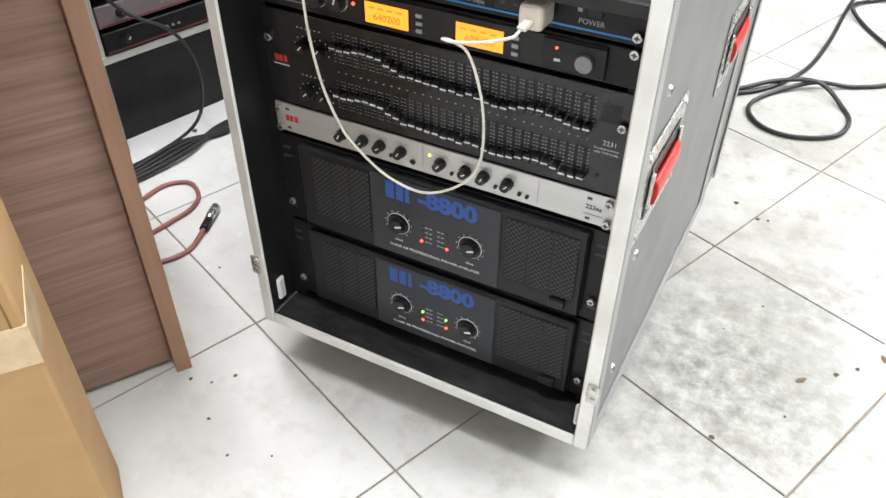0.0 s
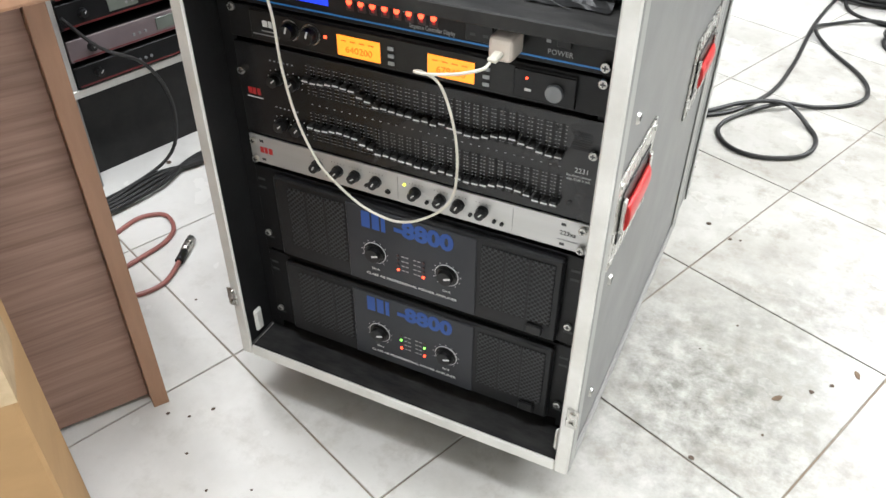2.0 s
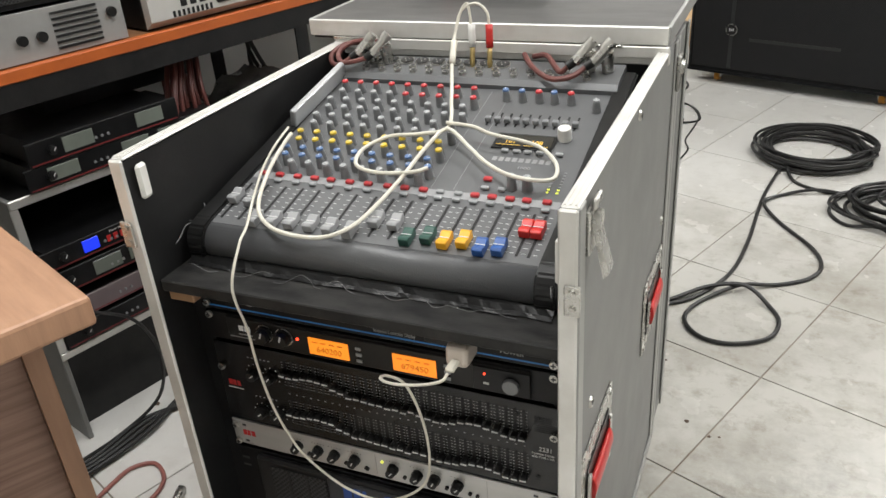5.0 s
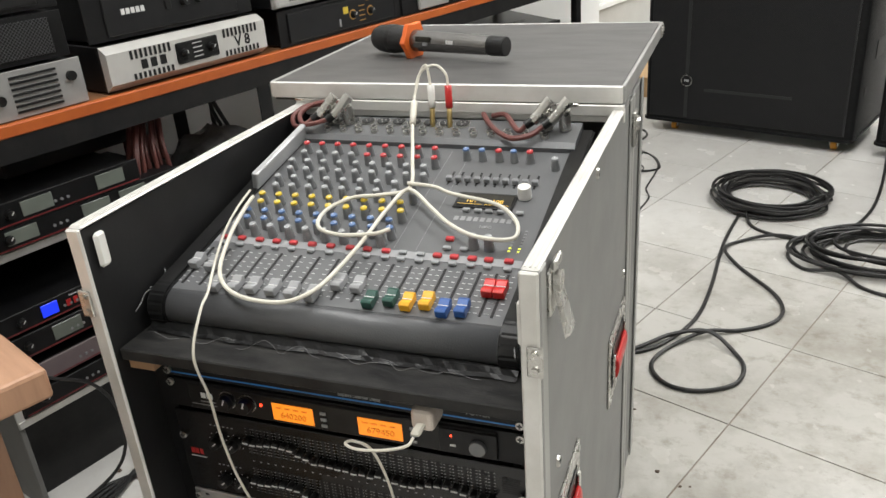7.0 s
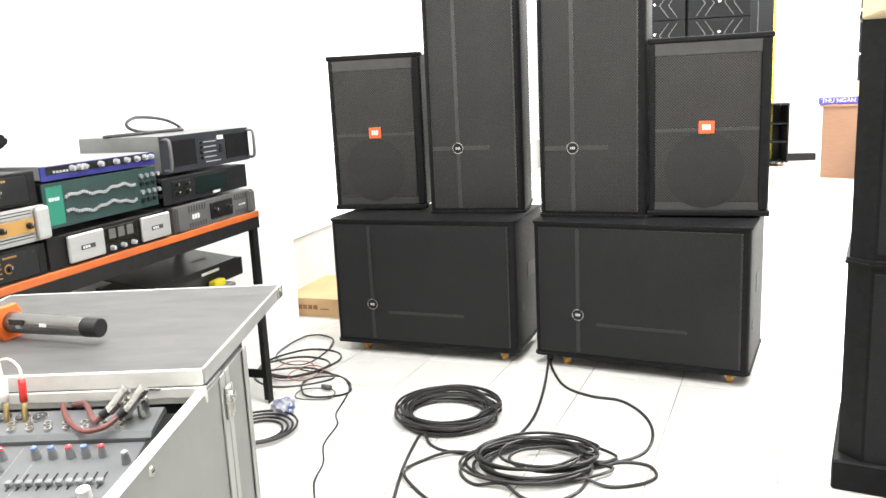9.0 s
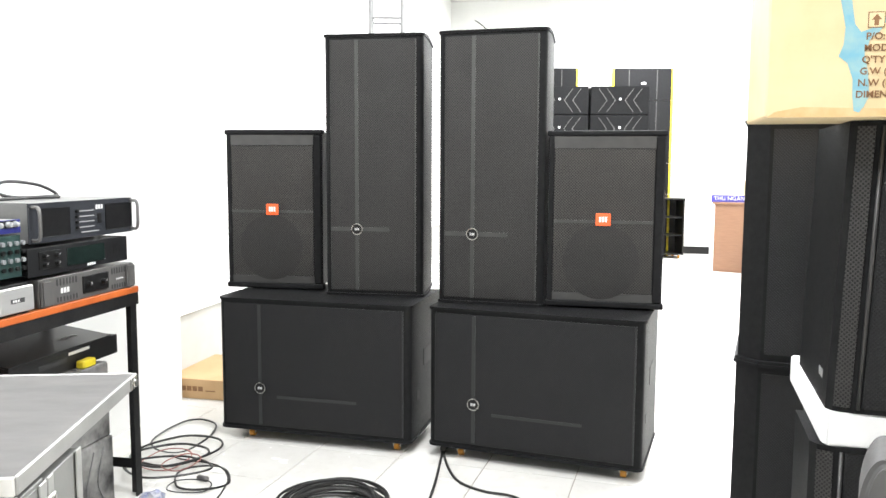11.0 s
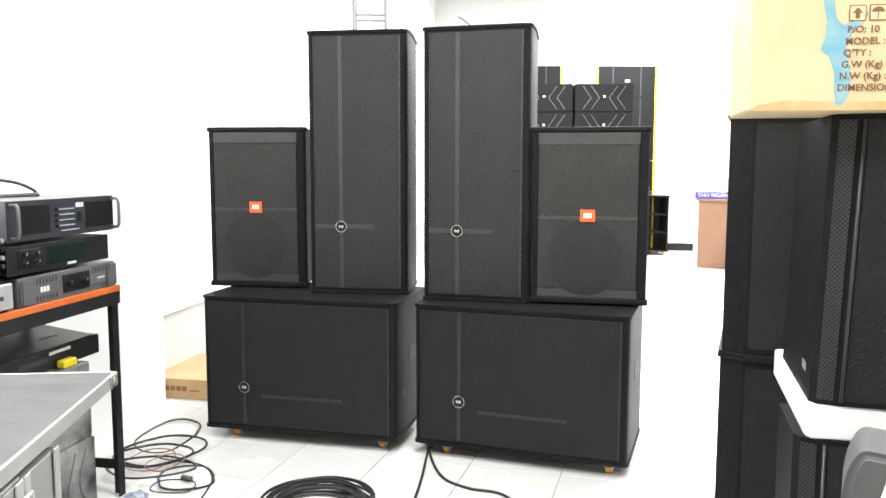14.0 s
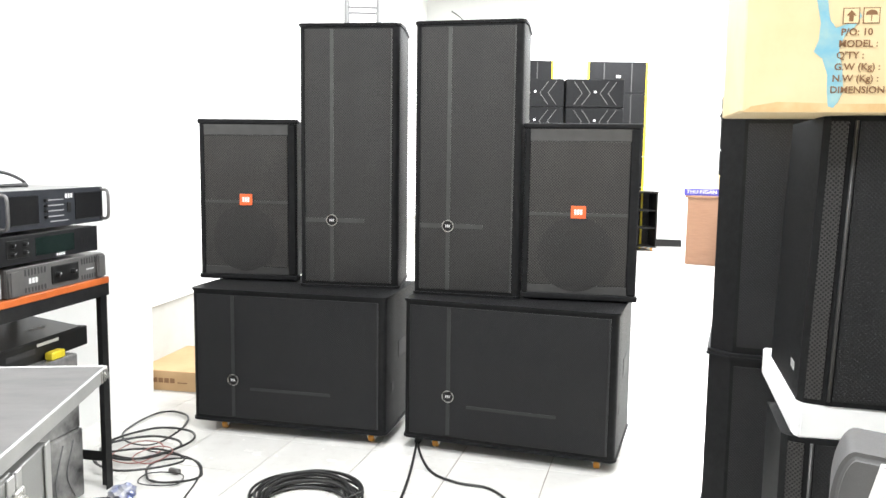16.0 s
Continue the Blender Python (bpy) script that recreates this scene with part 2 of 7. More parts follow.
TAPE = mat("clear_tan_tape", (0.66, 0.50, 0.30), 0.25, 0, (0.50, 0.37, 0.21), 30, 0.35, 60)
DESK_WOOD = wood_mat("walnut_laminate", (0.40, 0.25, 0.19), (0.24, 0.14, 0.10), (0.7, 0.7, 20), 5)
DESK_TOP = wood_mat("light_walnut_top", (0.44, 0.25, 0.15), (0.34, 0.185, 0.11), (12, 1.2, 1), 6)
DESK_EDGE = wood_mat("walnut_edge", (0.38, 0.215, 0.13), (0.30, 0.165, 0.098), (6, 6, 0.7), 6)
ORANGE_EDGE = mat("orange_wood_edge", (0.50, 0.12, 0.022), 0.45, 0, (0.40, 0.09, 0.018), 10, 0.1, 100, 0.1, (1, 6, 1))
SHELF_BLACK = mat("black_painted_angle_steel", (0.009, 0.0092, 0.0098), 0.5, 0.0, (0.018, 0.0175, 0.017), 16, 0.15, 120, 0.1, spec=0.25)
SPK_PAINT = mat("black_textured_paint", (0.0115, 0.0115, 0.012), 0.48, 0, (0.0155, 0.0155, 0.016), 40, 0.22, 420, 0.06, spec=0.07)
SPK_GRILLE = grille_mat("black_perforated_grille", (0.042, 0.040, 0.038), (0.006, 0.006, 0.006), 0.0085)
SPK_GRILLE_SUB = grille_mat("fine_black_grille", (0.0115, 0.0118, 0.013), (0.005, 0.005, 0.0055), 0.0065)
SPK_GRILLE_J = grille_mat("slotted_black_grille", (0.056, 0.052, 0.048), (0.005, 0.005, 0.005), 0.0090)
SPK_BAR = mat("satin_black_bar", (0.055, 0.054, 0.052), 0.36, 0.1, (0.042, 0.041, 0.040), 14, rvar=0.08)
SUB_BAR = mat("dull_black_bar", (0.027, 0.027, 0.028), 0.4, 0.0, (0.020, 0.020, 0.021), 14, rvar=0.08)
CASTER = mat("amber_wheel", (0.62, 0.28, 0.03), 0.3, col2=(0.55, 0.24, 0.025))
GREEN_FACE = mat("teal_green_face", (0.022, 0.052, 0.048), 0.4, 0.1, (0.018, 0.042, 0.039), 12)
GREEN_BRIGHT = mat("bright_teal_panel", (0.02, 0.20, 0.13), 0.4)
PURPLE_BLUE = mat("violet_blue_face", (0.035, 0.04, 0.22), 0.35, 0.2)
GOLD_FACE = mat("gold_face", (0.52, 0.30, 0.09), 0.35, 0.4, (0.44, 0.24, 0.07), 10)
GUN_GREY = mat("gunmetal_face", (0.17, 0.165, 0.16), 0.4, 0.5, (0.14, 0.137, 0.133), 10)
WHITE_FOAM = mat("white_foam_board", (0.85, 0.85, 0.84), 0.8, col2=(0.80, 0.80, 0.79), bump=0.15, bscale=150)
RED_CABLE = mat("brown_red_cable", (0.17, 0.055, 0.045), 0.45, col2=(0.12, 0.04, 0.035), scale=30)
PINK_CABLE = mat("dusty_red_cable", (0.32, 0.12, 0.10), 0.45, col2=(0.24, 0.085, 0.07), scale=30)
ORANGE_RUBBER = mat("orange_rubber", (0.85, 0.16, 0.02), 0.5)
MIC_GREY = mat("gunmetal_mic_body", (0.20, 0.195, 0.19), 0.24, 0.9, (0.17, 0.165, 0.16), 20)
MIC_MESH = grille_mat("black_wire_mesh", (0.03, 0.03, 0.03), (0.004, 0.004, 0.004), 0.003, "xz")
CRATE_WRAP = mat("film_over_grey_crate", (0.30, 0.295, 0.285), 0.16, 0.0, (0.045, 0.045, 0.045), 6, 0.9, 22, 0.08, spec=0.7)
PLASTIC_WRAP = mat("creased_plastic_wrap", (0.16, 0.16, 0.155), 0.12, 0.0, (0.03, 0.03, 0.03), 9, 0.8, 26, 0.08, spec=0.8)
COUNTER_WOOD = wood_mat("brown_counter_laminate", (0.27, 0.145, 0.085), (0.22, 0.115, 0.065))
SIGN_BLUE = mat("violet_sign", (0.06, 0.05, 0.32), 0.4)
YELLOW_SIDE = mat("yellow_side", (0.75, 0.62, 0.02), 0.5)
DIRT = mat("dirt_crumb", (0.10, 0.07, 0.05), 0.9)
BLUE_INK = mat("blue_spray_paint", (0.16, 0.42, 0.56), 0.6, col2=(0.34, 0.52, 0.52), scale=18)
BOX_TAPE = mat("wrinkled_tan_tape", (0.60, 0.37, 0.15), 0.35, 0, (0.74, 0.55, 0.29), 9, 0.4, 30)
BROWN_INK = mat("brown_print", (0.24, 0.12, 0.05), 0.7)
SCREEN_DARK = mat("dark_display_window", (0.02, 0.018, 0.012), 0.12)
SCREEN_GLASS = mat("dark_green_glass", (0.010, 0.018, 0.016), 0.15)
SCREEN_GREEN = mat("unlit_lcd", (0.17, 0.19, 0.165), 0.2)


def clear_film():
    m = bpy.data.materials.new("clear_plastic_film")
    m.use_nodes = True
    b = m.node_tree.nodes["Principled BSDF"]
    b.inputs["Base Color"].default_value = (0.9, 0.9, 0.9, 1)
    b.inputs["Roughness"].default_value = 0.08
    b.inputs["Transmission Weight"].default_value = 1.0
    b.inputs["IOR"].default_value = 1.25
    return m


FILM = clear_film()
# film coloured near black for the shadow gap under the mixer
FILM_SHADE = mat("creased_film_shade", (0.008, 0.008, 0.008), 0.3, 0, (0.015, 0.015, 0.015), 20, 0.9, 40, 0.05, spec=0.2)


# ---------------------------------------------------------------- mesh helpers
def box(bm, x0, x1, y0, y1, z0, z1, bev=0.0, seg=1):
    m = Matrix.Translation(((x0 + x1) / 2, (y0 + y1) / 2, (z0 + z1) / 2)) @ Matrix.Diagonal((abs(x1 - x0), abs(y1 - y0), abs(z1 - z0), 1))
    vs = bmesh.ops.create_cube(bm, size=1, matrix=m)["verts"]
    if bev:
        es = list({e for v in vs for e in v.link_edges})
        bmesh.ops.bevel(bm, geom=es, offset=bev, segments=seg, affect="EDGES", profile=0.5)
    return bm


def cyl(bm, p, r, h, axis="z", seg=16, r2=None, bev=0.0):
    """A cylinder or cone that starts at p and runs h along the axis."""
    turn = {"z": Matrix(), "x": Matrix.Rotation(radians(90), 4, "Y"), "y": Matrix.Rotation(radians(-90), 4, "X")}[axis]
    m = Matrix.Translation(p) @ turn @ Matrix.Translation((0, 0, h / 2))
    vs = bmesh.ops.create_cone(bm, cap_ends=True, segments=seg, radius1=r, radius2=r if r2 is None else r2, depth=h, matrix=m)["verts"]
    if bev:
        es = [e for e in {e for v in vs for e in v.link_edges} if len(e.link_faces) == 2 and any(len(f.verts) > 4 for f in e.link_faces)]
        bmesh.ops.bevel(bm, geom=es, offset=bev, segments=2, affect="EDGES", profile=0.5)
    return bm


def prism(bm, outline, y0, y1, plane="xz"):
    """An outline in a plane, run along the third axis from y0 to y1."""
    def at(a, b, c):
        return {"xz": (a, c, b), "xy": (a, b, c), "yz": (c, a, b)}[plane]
    lo = [bm.verts.new(at(a, b, y0)) for a, b in outline]
    hi = [bm.verts.new(at(a, b, y1)) for a, b in outline]
    n = len(outline)
    fs = [bm.faces.new(lo), bm.faces.new(hi[::-1])]
    for i in range(n):
        fs.append(bm.faces.new((lo[i], hi[i], hi[(i + 1) % n], lo[(i + 1) % n])))
    bmesh.ops.recalc_face_normals(bm, faces=fs)
    return bm


def smooth_path(pts, steps=6):
    """Catmull-Rom through the points."""
    p = [Vector(q) for q in pts]
    p = [2 * p[0] - p[1]] + p + [2 * p[-1] - p[-2]]
    out = []
    for i in range(1, len(p) - 2):
        a, b, c, d = p[i - 1 : i + 3]
        for k in range(steps):
            u = k / steps
            out.append(0.5 * (2 * b + (c - a) * u + (2 * a - 5 * b + 4 * c - d) * u * u + (3 * b - a - 3 * c + d) * u ** 3))
    out.append(p[-2])
    return out


def tube(bm, pts, r, seg=8, steps=6):
    path = smooth_path(pts, steps) if steps else [Vector(q) for q in pts]
    rings, side = [], None
    for i, q in enumerate(path):
        t = (path[min(i + 1, len(path) - 1)] - path[max(i - 1, 0)])
        if t.length < 1e-9:
            t = Vector((1, 0, 0))
        t.normalize()
        if side is None:
            side = t.orthogonal().normalized()
        side = (side - t * side.dot(t))
        if side.length < 1e-6:
            side = t.orthogonal()
        side.normalize()
        up = t.cross(side)
        rings.append([bm.verts.new(q + r * (math.cos(a) * side + math.sin(a) * up)) for a in (2 * math.pi * k / seg for k in range(seg))])
    for a, b in zip(rings, rings[1:]):
        for k in range(seg):
            f = bm.faces.new((a[k], a[(k + 1) % seg], b[(k + 1) % seg], b[k]))
            f.smooth = True
    bm.faces.new(rings[0][::-1])
    bm.faces.new(rings[-1])
    return bm


def mesh_of(name, bm, material, smooth=False):
    me = bpy.data.meshes.new(name)
    if smooth:
        for f in bm.faces:
            f.smooth = True
    bm.to_mesh(me)
    bm.free()
    if smooth:
        me.set_sharp_from_angle(angle=radians(40))
    me.materials.append(material)
    return me


def part(name, bm, material, parent, label="", smooth=False):
    ob = new(name, bm if isinstance(bm, bpy.types.Mesh) else mesh_of(name, bm, material, smooth))
    ob.parent = parent
    if label:
        tagged(ob, label)
    return ob


def at(ob, x, y, z, rx=0, ry=0, rz=0):
    ob.matrix_basis = pose(x, y, z, rx, ry, rz)
    return ob


def thing(name, label, category, m=None, group="", kind=""):
    ob = new(name)
    ob.empty_display_size = 0.05
    if m is not None:
        ob.matrix_basis = m
    return tagged(ob, label, category, group, kind)


def solid(name, bm, material, label, category, m=None, group="", kind="", smooth=False):
    ob = new(name, mesh_of(name, bm, material, smooth))
    if m is not None:
        ob.matrix_basis = m
    return tagged(ob, label, category, group, kind)


def B(*a, **k):
    return box(bmesh.new(), *a, **k)


def C(*a, **k):
    return cyl(bmesh.new(), *a, **k)


def T(*a, **k):
    return tube(bmesh.new(), *a, **k)


def words(text, size, material, parent, m, name="lettering", align="CENTER", squash=1.0, bold=0.0):
    """Lettering as thin raised mesh; it stands in the local xy plane of m."""
    cu = bpy.data.curves.new("lettering", "FONT")
    cu.body, cu.size, cu.extrude, cu.align_x, cu.align_y, cu.resolution_u = text, size, 0.0003, align, "CENTER", 3
    cu.offset = bold
    tmp = bpy.data.objects.new("lettering", cu)
    scene.collection.objects.link(tmp)
    me = bpy.data.meshes.new_from_object(tmp.evaluated_get(bpy.context.evaluated_depsgraph_get()))
    bpy.data.objects.remove(tmp)
    me.materials.clear()
    me.materials.append(material)
    ob = new(name, me)
    ob.parent = parent
    ob.matrix_basis = m @ Matrix.Diagonal((squash, 1, 1, 1))
    return ob


def front(x, z, y=-0.0006):
    """Pose for lettering on a face that looks along -y."""
    return pose(x, y, z, 90, 0, 0)


# ---------------------------------------------------------------- room shell
RU, RV = Vector((0.961, -0.276)), Vector((0.276, 0.961))


def room(u, v, z=0.0):
    p = RU * u + RV * v
    return (p.x, p.y, z)


ROOM = pose(0, 0, 0, 0, 0, -16.02)


def wall(name, u0, u1, v0, v1, z0, z1, label, material=None):
    ob = solid(name, B(u0, u1, v0, v1, z0, z1), material or WALL, label, "wall", ROOM, kind="structure")
    return ob


LEFT_U = -2.06
wall("wall_west", LEFT_U - 0.15, LEFT_U, -3.2, 4.36, -0.02, 3.9, "white painted plaster wall behind the amplifier table")
wall("wall_west_recess", LEFT_U - 0.27, LEFT_U - 0.12, 4.364, 13.1, -0.02, 3.9, "white painted wall set back behind the loudspeakers")
wall("wall_north", LEFT_U - 0.3, 1.87, 13.104, 13.3, -0.02, 3.9, "white painted far wall of the showroom")
wall("wall_north_far", 1.6, 6.2, 16.1, 16.25, -0.02, 3.9, "white wall at the far end of the passage")
wall("wall_passage", 1.72, 1.87, 13.304, 16.096, -0.02, 3.9, "white wall along the passage")
wall("wall_east", 6.0, 6.15, -3.2, 16.096, -0.02, 3.9, "white painted wall opposite the amplifier table")
wall("wall_south", LEFT_U, 5.996, -3.35, -3.204, -0.02, 3.9, "white painted wall closing the showroom")
solid("ceiling", B(LEFT_U - 0.3, 6.2, -3.4, 16.3, 3.902, 4.0), CEIL, "plain white ceiling board", "ceiling", ROOM, kind="structure")
tr = solid("trim", B(LEFT_U - 0.1195, LEFT_U - 0.085, 4.37, 13.0, 0.446, 0.476, 0.003), WALL, "white painted dado strip on the recessed wall", "trim", ROOM, kind="structure")
# shade low on the recessed wall, put in as a greyer colour
solid("wall_west_dado", B(LEFT_U - 0.1195, LEFT_U - 0.113, 4.37, 13.0, 0.0, 0.444), mat("shaded_lower_wall", (0.50, 0.495, 0.465), 0.7, col2=(0.43, 0.425, 0.395), scale=2.5), "lower wall below the dado strip, coloured grey for its shade", "wall", ROOM, kind="structure")
solid("baseboard", B(0.9, 1.86, 13.08, 13.102, 0, 0.11, 0.004), BLACK_PLASTIC, "black plastic skirting along the far wall", "baseboard", ROOM, kind="structure")

# ---------------------------------------------------------------- flight case with rack and mixer
XL, XR, YF, YB, ZB, ZT = -0.690, -0.143, 0.722, 1.352, 0.092, 0.886
case = thing("flight_case", "grey rack flight case with aluminium edges and red handles", "flight case")


def case_box(name, mtl, *a, bev=0.0015, label=""):
    return part(name, B(*a, bev=bev), mtl, case, label)


# boards: grey laminate outside, black inside
for name, x0, x1, xi0, xi1 in (("side_panel", XL + 0.002, XL + 0.010, XL + 0.0105, XL + 0.016), ("side_panel", XR - 0.010, XR - 0.002, XR - 0.016, XR - 0.0105)):
    sp = case_box(name, CASE_GREY, x0, x1, YF + 0.008, YB - 0.002, ZB + 0.004, ZT - 0.003, label="grey laminate side board")
    part("lining", B(xi0, xi1, YF + 0.006, YB - 0.01, ZB + 0.02, ZT - 0.004), CASE_BLACK, sp, "black inner lining")
case_box("bottom_panel", DUST_BLACK, XL + 0.017, XR - 0.017, YF + 0.008, YB - 0.012, ZB + 0.004, ZB + 0.016, label="dusty black bottom board")
case_box("back_panel", CASE_GREY, XL + 0.017, XR - 0.017, YB - 0.010, YB - 0.002, ZB + 0.018, 0.868, label="grey laminate back board")
case_box("top_panel", CASE_GREY, XL + 0.003, XR - 0.003, 1.262, YB - 0.003, 0.869, 0.889, label="fixed top board behind the mixer")
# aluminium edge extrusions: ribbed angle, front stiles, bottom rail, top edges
# same aluminium as the front edges, its weaker reflection put into the colour
ALU_SHADED = mat("shaded_aluminium_flange", (0.40, 0.40, 0.385), 0.42, 0.45, (0.34, 0.34, 0.325), 10, 0.1, 90, 0.1, (1, 1, 0.2))


def edge_strip(name, x0, x1, y0, y1, z0, z1):
    e = case_box(name, ALU_SHADED if "flange" in name else ALU_PALE, x0, x1, y0, y1, z0, z1, bev=0.002, label="worn aluminium edge strip")
    return e


edge_strip("front_stile", XL, XL + 0.019, YF, YF + 0.0055, ZB, ZT)
edge_strip("front_stile", XR - 0.019, XR, YF, YF + 0.0055, ZB, ZT)
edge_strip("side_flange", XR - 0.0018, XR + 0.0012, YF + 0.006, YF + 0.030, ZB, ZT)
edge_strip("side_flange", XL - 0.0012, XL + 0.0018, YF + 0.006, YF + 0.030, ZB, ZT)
edge_strip("bottom_rail", XL + 0.0195, XR - 0.0195, YF, YF + 0.0055, ZB, ZB + 0.020)
edge_strip("top_edge", XL, XL + 0.018, YF + 0.006, 1.259, ZT - 0.0025, ZT + 0.0015)
edge_strip("top_edge", XR - 0.018, XR, YF + 0.006, 1.259, ZT - 0.0025, ZT + 0.0015)
for k in range(3):
    case_box("edge_rib", ALU_PALE, XR - 0.015 + 0.005 * k, XR - 0.013 + 0.005 * k, YF + 0.008, 1.258, ZT + 0.0016, ZT + 0.0026, bev=0)
    case_box("edge_rib", ALU_PALE, XL + 0.003 + 0.005 * k, XL + 0.005 + 0.005 * k, YF + 0.008, 1.258, ZT + 0.0016, ZT + 0.0026, bev=0)
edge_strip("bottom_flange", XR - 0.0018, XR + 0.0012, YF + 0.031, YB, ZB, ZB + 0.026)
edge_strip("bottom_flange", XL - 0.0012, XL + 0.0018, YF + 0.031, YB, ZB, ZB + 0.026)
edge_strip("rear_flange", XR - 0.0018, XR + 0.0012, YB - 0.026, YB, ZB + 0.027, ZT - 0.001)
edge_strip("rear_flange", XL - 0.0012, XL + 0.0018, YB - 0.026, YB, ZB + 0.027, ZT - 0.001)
edge_strip("top_front_strip", XL - 0.001, XR + 0.001, 1.2595, 1.2645, 0.868, 0.8905)
# shelf board that carries the mixer
case_box("mixer_shelf", DUST_BLACK, XL + 0.017, XR - 0.017, 0.736, 1.33, 0.7065, 0.7225, label="dusty black shelf board")
case_box("shelf_batten", mat("raw_wood_batten", (0.33, 0.19, 0.10), 0.7), XL + 0.017, XL + 0.055, 0.745, 0.85, 0.689, 0.706, label="raw wood batten")
case_box("shelf_batten", mat("raw_wood_batten", (0.33, 0.19, 0.10), 0.7), XR - 0.055, XR - 0.017, 0.815, 0.95, 0.689, 0.706, label="raw wood batten")
# rack rails with square holes
for x in (XL + 0.0165, XR - 0.0405):
    rail = case_box("rack_rail", BLACK_STEEL, x, x + 0.024, 0.7835, 0.7865, 0.112, 0.704, bev=0)
    part("rail_web", B(x if x < -0.4 else x + 0.021, x + 0.003 if x < -0.4 else x + 0.024, 0.7866, 0.82, 0.112, 0.704), BLACK_STEEL, rail)
# butterfly latches and catch plates, screws on the stiles
def screw(x, y, z, axis, parent=None, r=0.0055):
    bm = C((x, y, z), r, 0.003, axis, 12, r * 0.7)
    return part("screw", bm, STEEL, parent or case)


for z in (0.842,):
    latch = case_box("catch", STEEL, XR - 0.001, XR + 0.004, YF + 0.033, YF + 0.068, z - 0.020, z + 0.028, label="zinc catch plate")
    if z > 0.5:
        lever = bmesh.new()
        prism(lever, [(XR + 0.0045, z + 0.010), (XR + 0.008, z + 0.012), (XR + 0.022, z - 0.040), (XR + 0.016, z - 0.046)], YF + 0.040, YF + 0.062)
        part("latch_lever", lever, STEEL, latch, "butterfly lever swung open")
        part("latch_hook", B(XR + 0.004, XR + 0.009, YF + 0.036, YF + 0.064, z + 0.028, z + 0.040, bev=0.002), STEEL, latch)
        part("latch_wing", C((XR + 0.0045, YF + 0.050, z + 0.014), 0.011, 0.007, "x", 14), STEEL, latch)
for x, sgn in ((XL, -1), (XR, 1)):
    for z in (0.792, 0.212):
        hinge = case_box("catch", STEEL, x - (0.004 if sgn < 0 else 0.012), x + (0.012 if sgn < 0 else 0.004), YF - 0.0035, YF - 0.0002, z - 0.017, z + 0.017, bev=0.001, label="small zinc catch on the front edge")
        for dz in (-0.009, 0.009):
            screw(x + (0.004 if sgn < 0 else -0.004), YF - 0.0062, z + dz, "y", hinge, 0.004)
for z, y in ((0.852, 0.764), (0.149, 0.764)):
    case_box("guide_block", WHITE_PLASTIC, XL + 0.0165, XL + 0.024, y - 0.024, y - 0.006, z - 0.022, z + 0.022, bev=0.004, label="white plastic guide block")
case_box("guide_block", WHITE_PLASTIC, XR - 0.024, XR - 0.0165, 0.730, 0.742, 0.80, 0.85, bev=0.003, label="white plastic guide block")
case_box("guide_block", WHITE_PLASTIC, XR - 0.026, XR - 0.0195, 0.730, 0.740, 0.125, 0.165, bev=0.003, label="white plastic guide block")
for y, z in ((0.80, 0.611), (0.797, 0.391), (0.80, 0.185), (1.30, 0.60), (1.04, 0.868)):
    bolt = part("bolt", C((XR - 0.002, y, z), 0.0075, 0.003, "x", 14, 0.006), STEEL, case)
    part("bolt_slot", B(XR + 0.0012, XR + 0.0016, y - 0.004, y + 0.004, z - 0.0012, z + 0.0012), BLACK_STEEL, bolt)


# rear lid, held by a butterfly latch
case_box("rear_lid", CASE_GREY, XL + 0.003, XR - 0.003, YB + 0.003, YB + 0.131, ZB + 0.004, ZT - 0.003, label="grey laminate rear lid")
edge_strip("rear_lid_flange", XR - 0.0018, XR + 0.0012, YB + 0.002, YB + 0.024, ZB, ZT)
edge_strip("rear_lid_flange", XR - 0.0018, XR + 0.0012, YB + 0.110, YB + 0.133, ZB, ZT)
rear_latch = case_box("rear_latch", STEEL, XR + 0.0014, XR + 0.008, YB - 0.014, YB + 0.016, 0.805, 0.862, bev=0.002, label="zinc butterfly latch")
part("latch_wing", C((XR + 0.008, YB + 0.001, 0.842), 0.011, 0.005, "x", 12), STEEL, rear_latch)


# sprung handles: pressed steel dish with a red grip
def case_handle(y, z):
    plate = part("handle_plate", B(XR - 0.0015, XR + 0.0015, y - 0.080, y + 0.080, z - 0.062, z + 0.062, bev=0.0008), STEEL, case, "pressed zinc handle plate, scuffed white")
    part("handle_dish", B(XR + 0.0016, XR + 0.003, y - 0.058, y + 0.058, z - 0.036, z + 0.036, bev=0.0006), BLACK_PLASTIC, plate)
    g = bmesh.new()
    tube(g, [(0, -0.048, 0), (0.001, -0.02, 0), (0.001, 0.02, 0), (0, 0.048, 0)], 0.0125, 12, 4)
    for v in g.verts:
        v.co = Vector((XR + 0.0062 + v.co.x * 0.42, y + v.co.y, z - 0.004 + v.co.z * 1.35))
    part("grip", g, RED_PLASTIC, plate, "red moulded grip")
    for dy in (-0.056, 0.056):
        part("grip_arm", B(XR + 0.0031, XR + 0.007, y + dy - 0.005, y + dy + 0.005, z - 0.018, z + 0.026, bev=0.001), STEEL, plate)
    for dy in (-0.07, 0.07):
        for dz in (-0.052, 0.052):
            part("rivet", C((XR + 0.0015, y + dy, z + dz), 0.0045, 0.002, "x", 10), STEEL, plate)


case_handle(0.832, 0.497)
case_handle(1.232, 0.492)
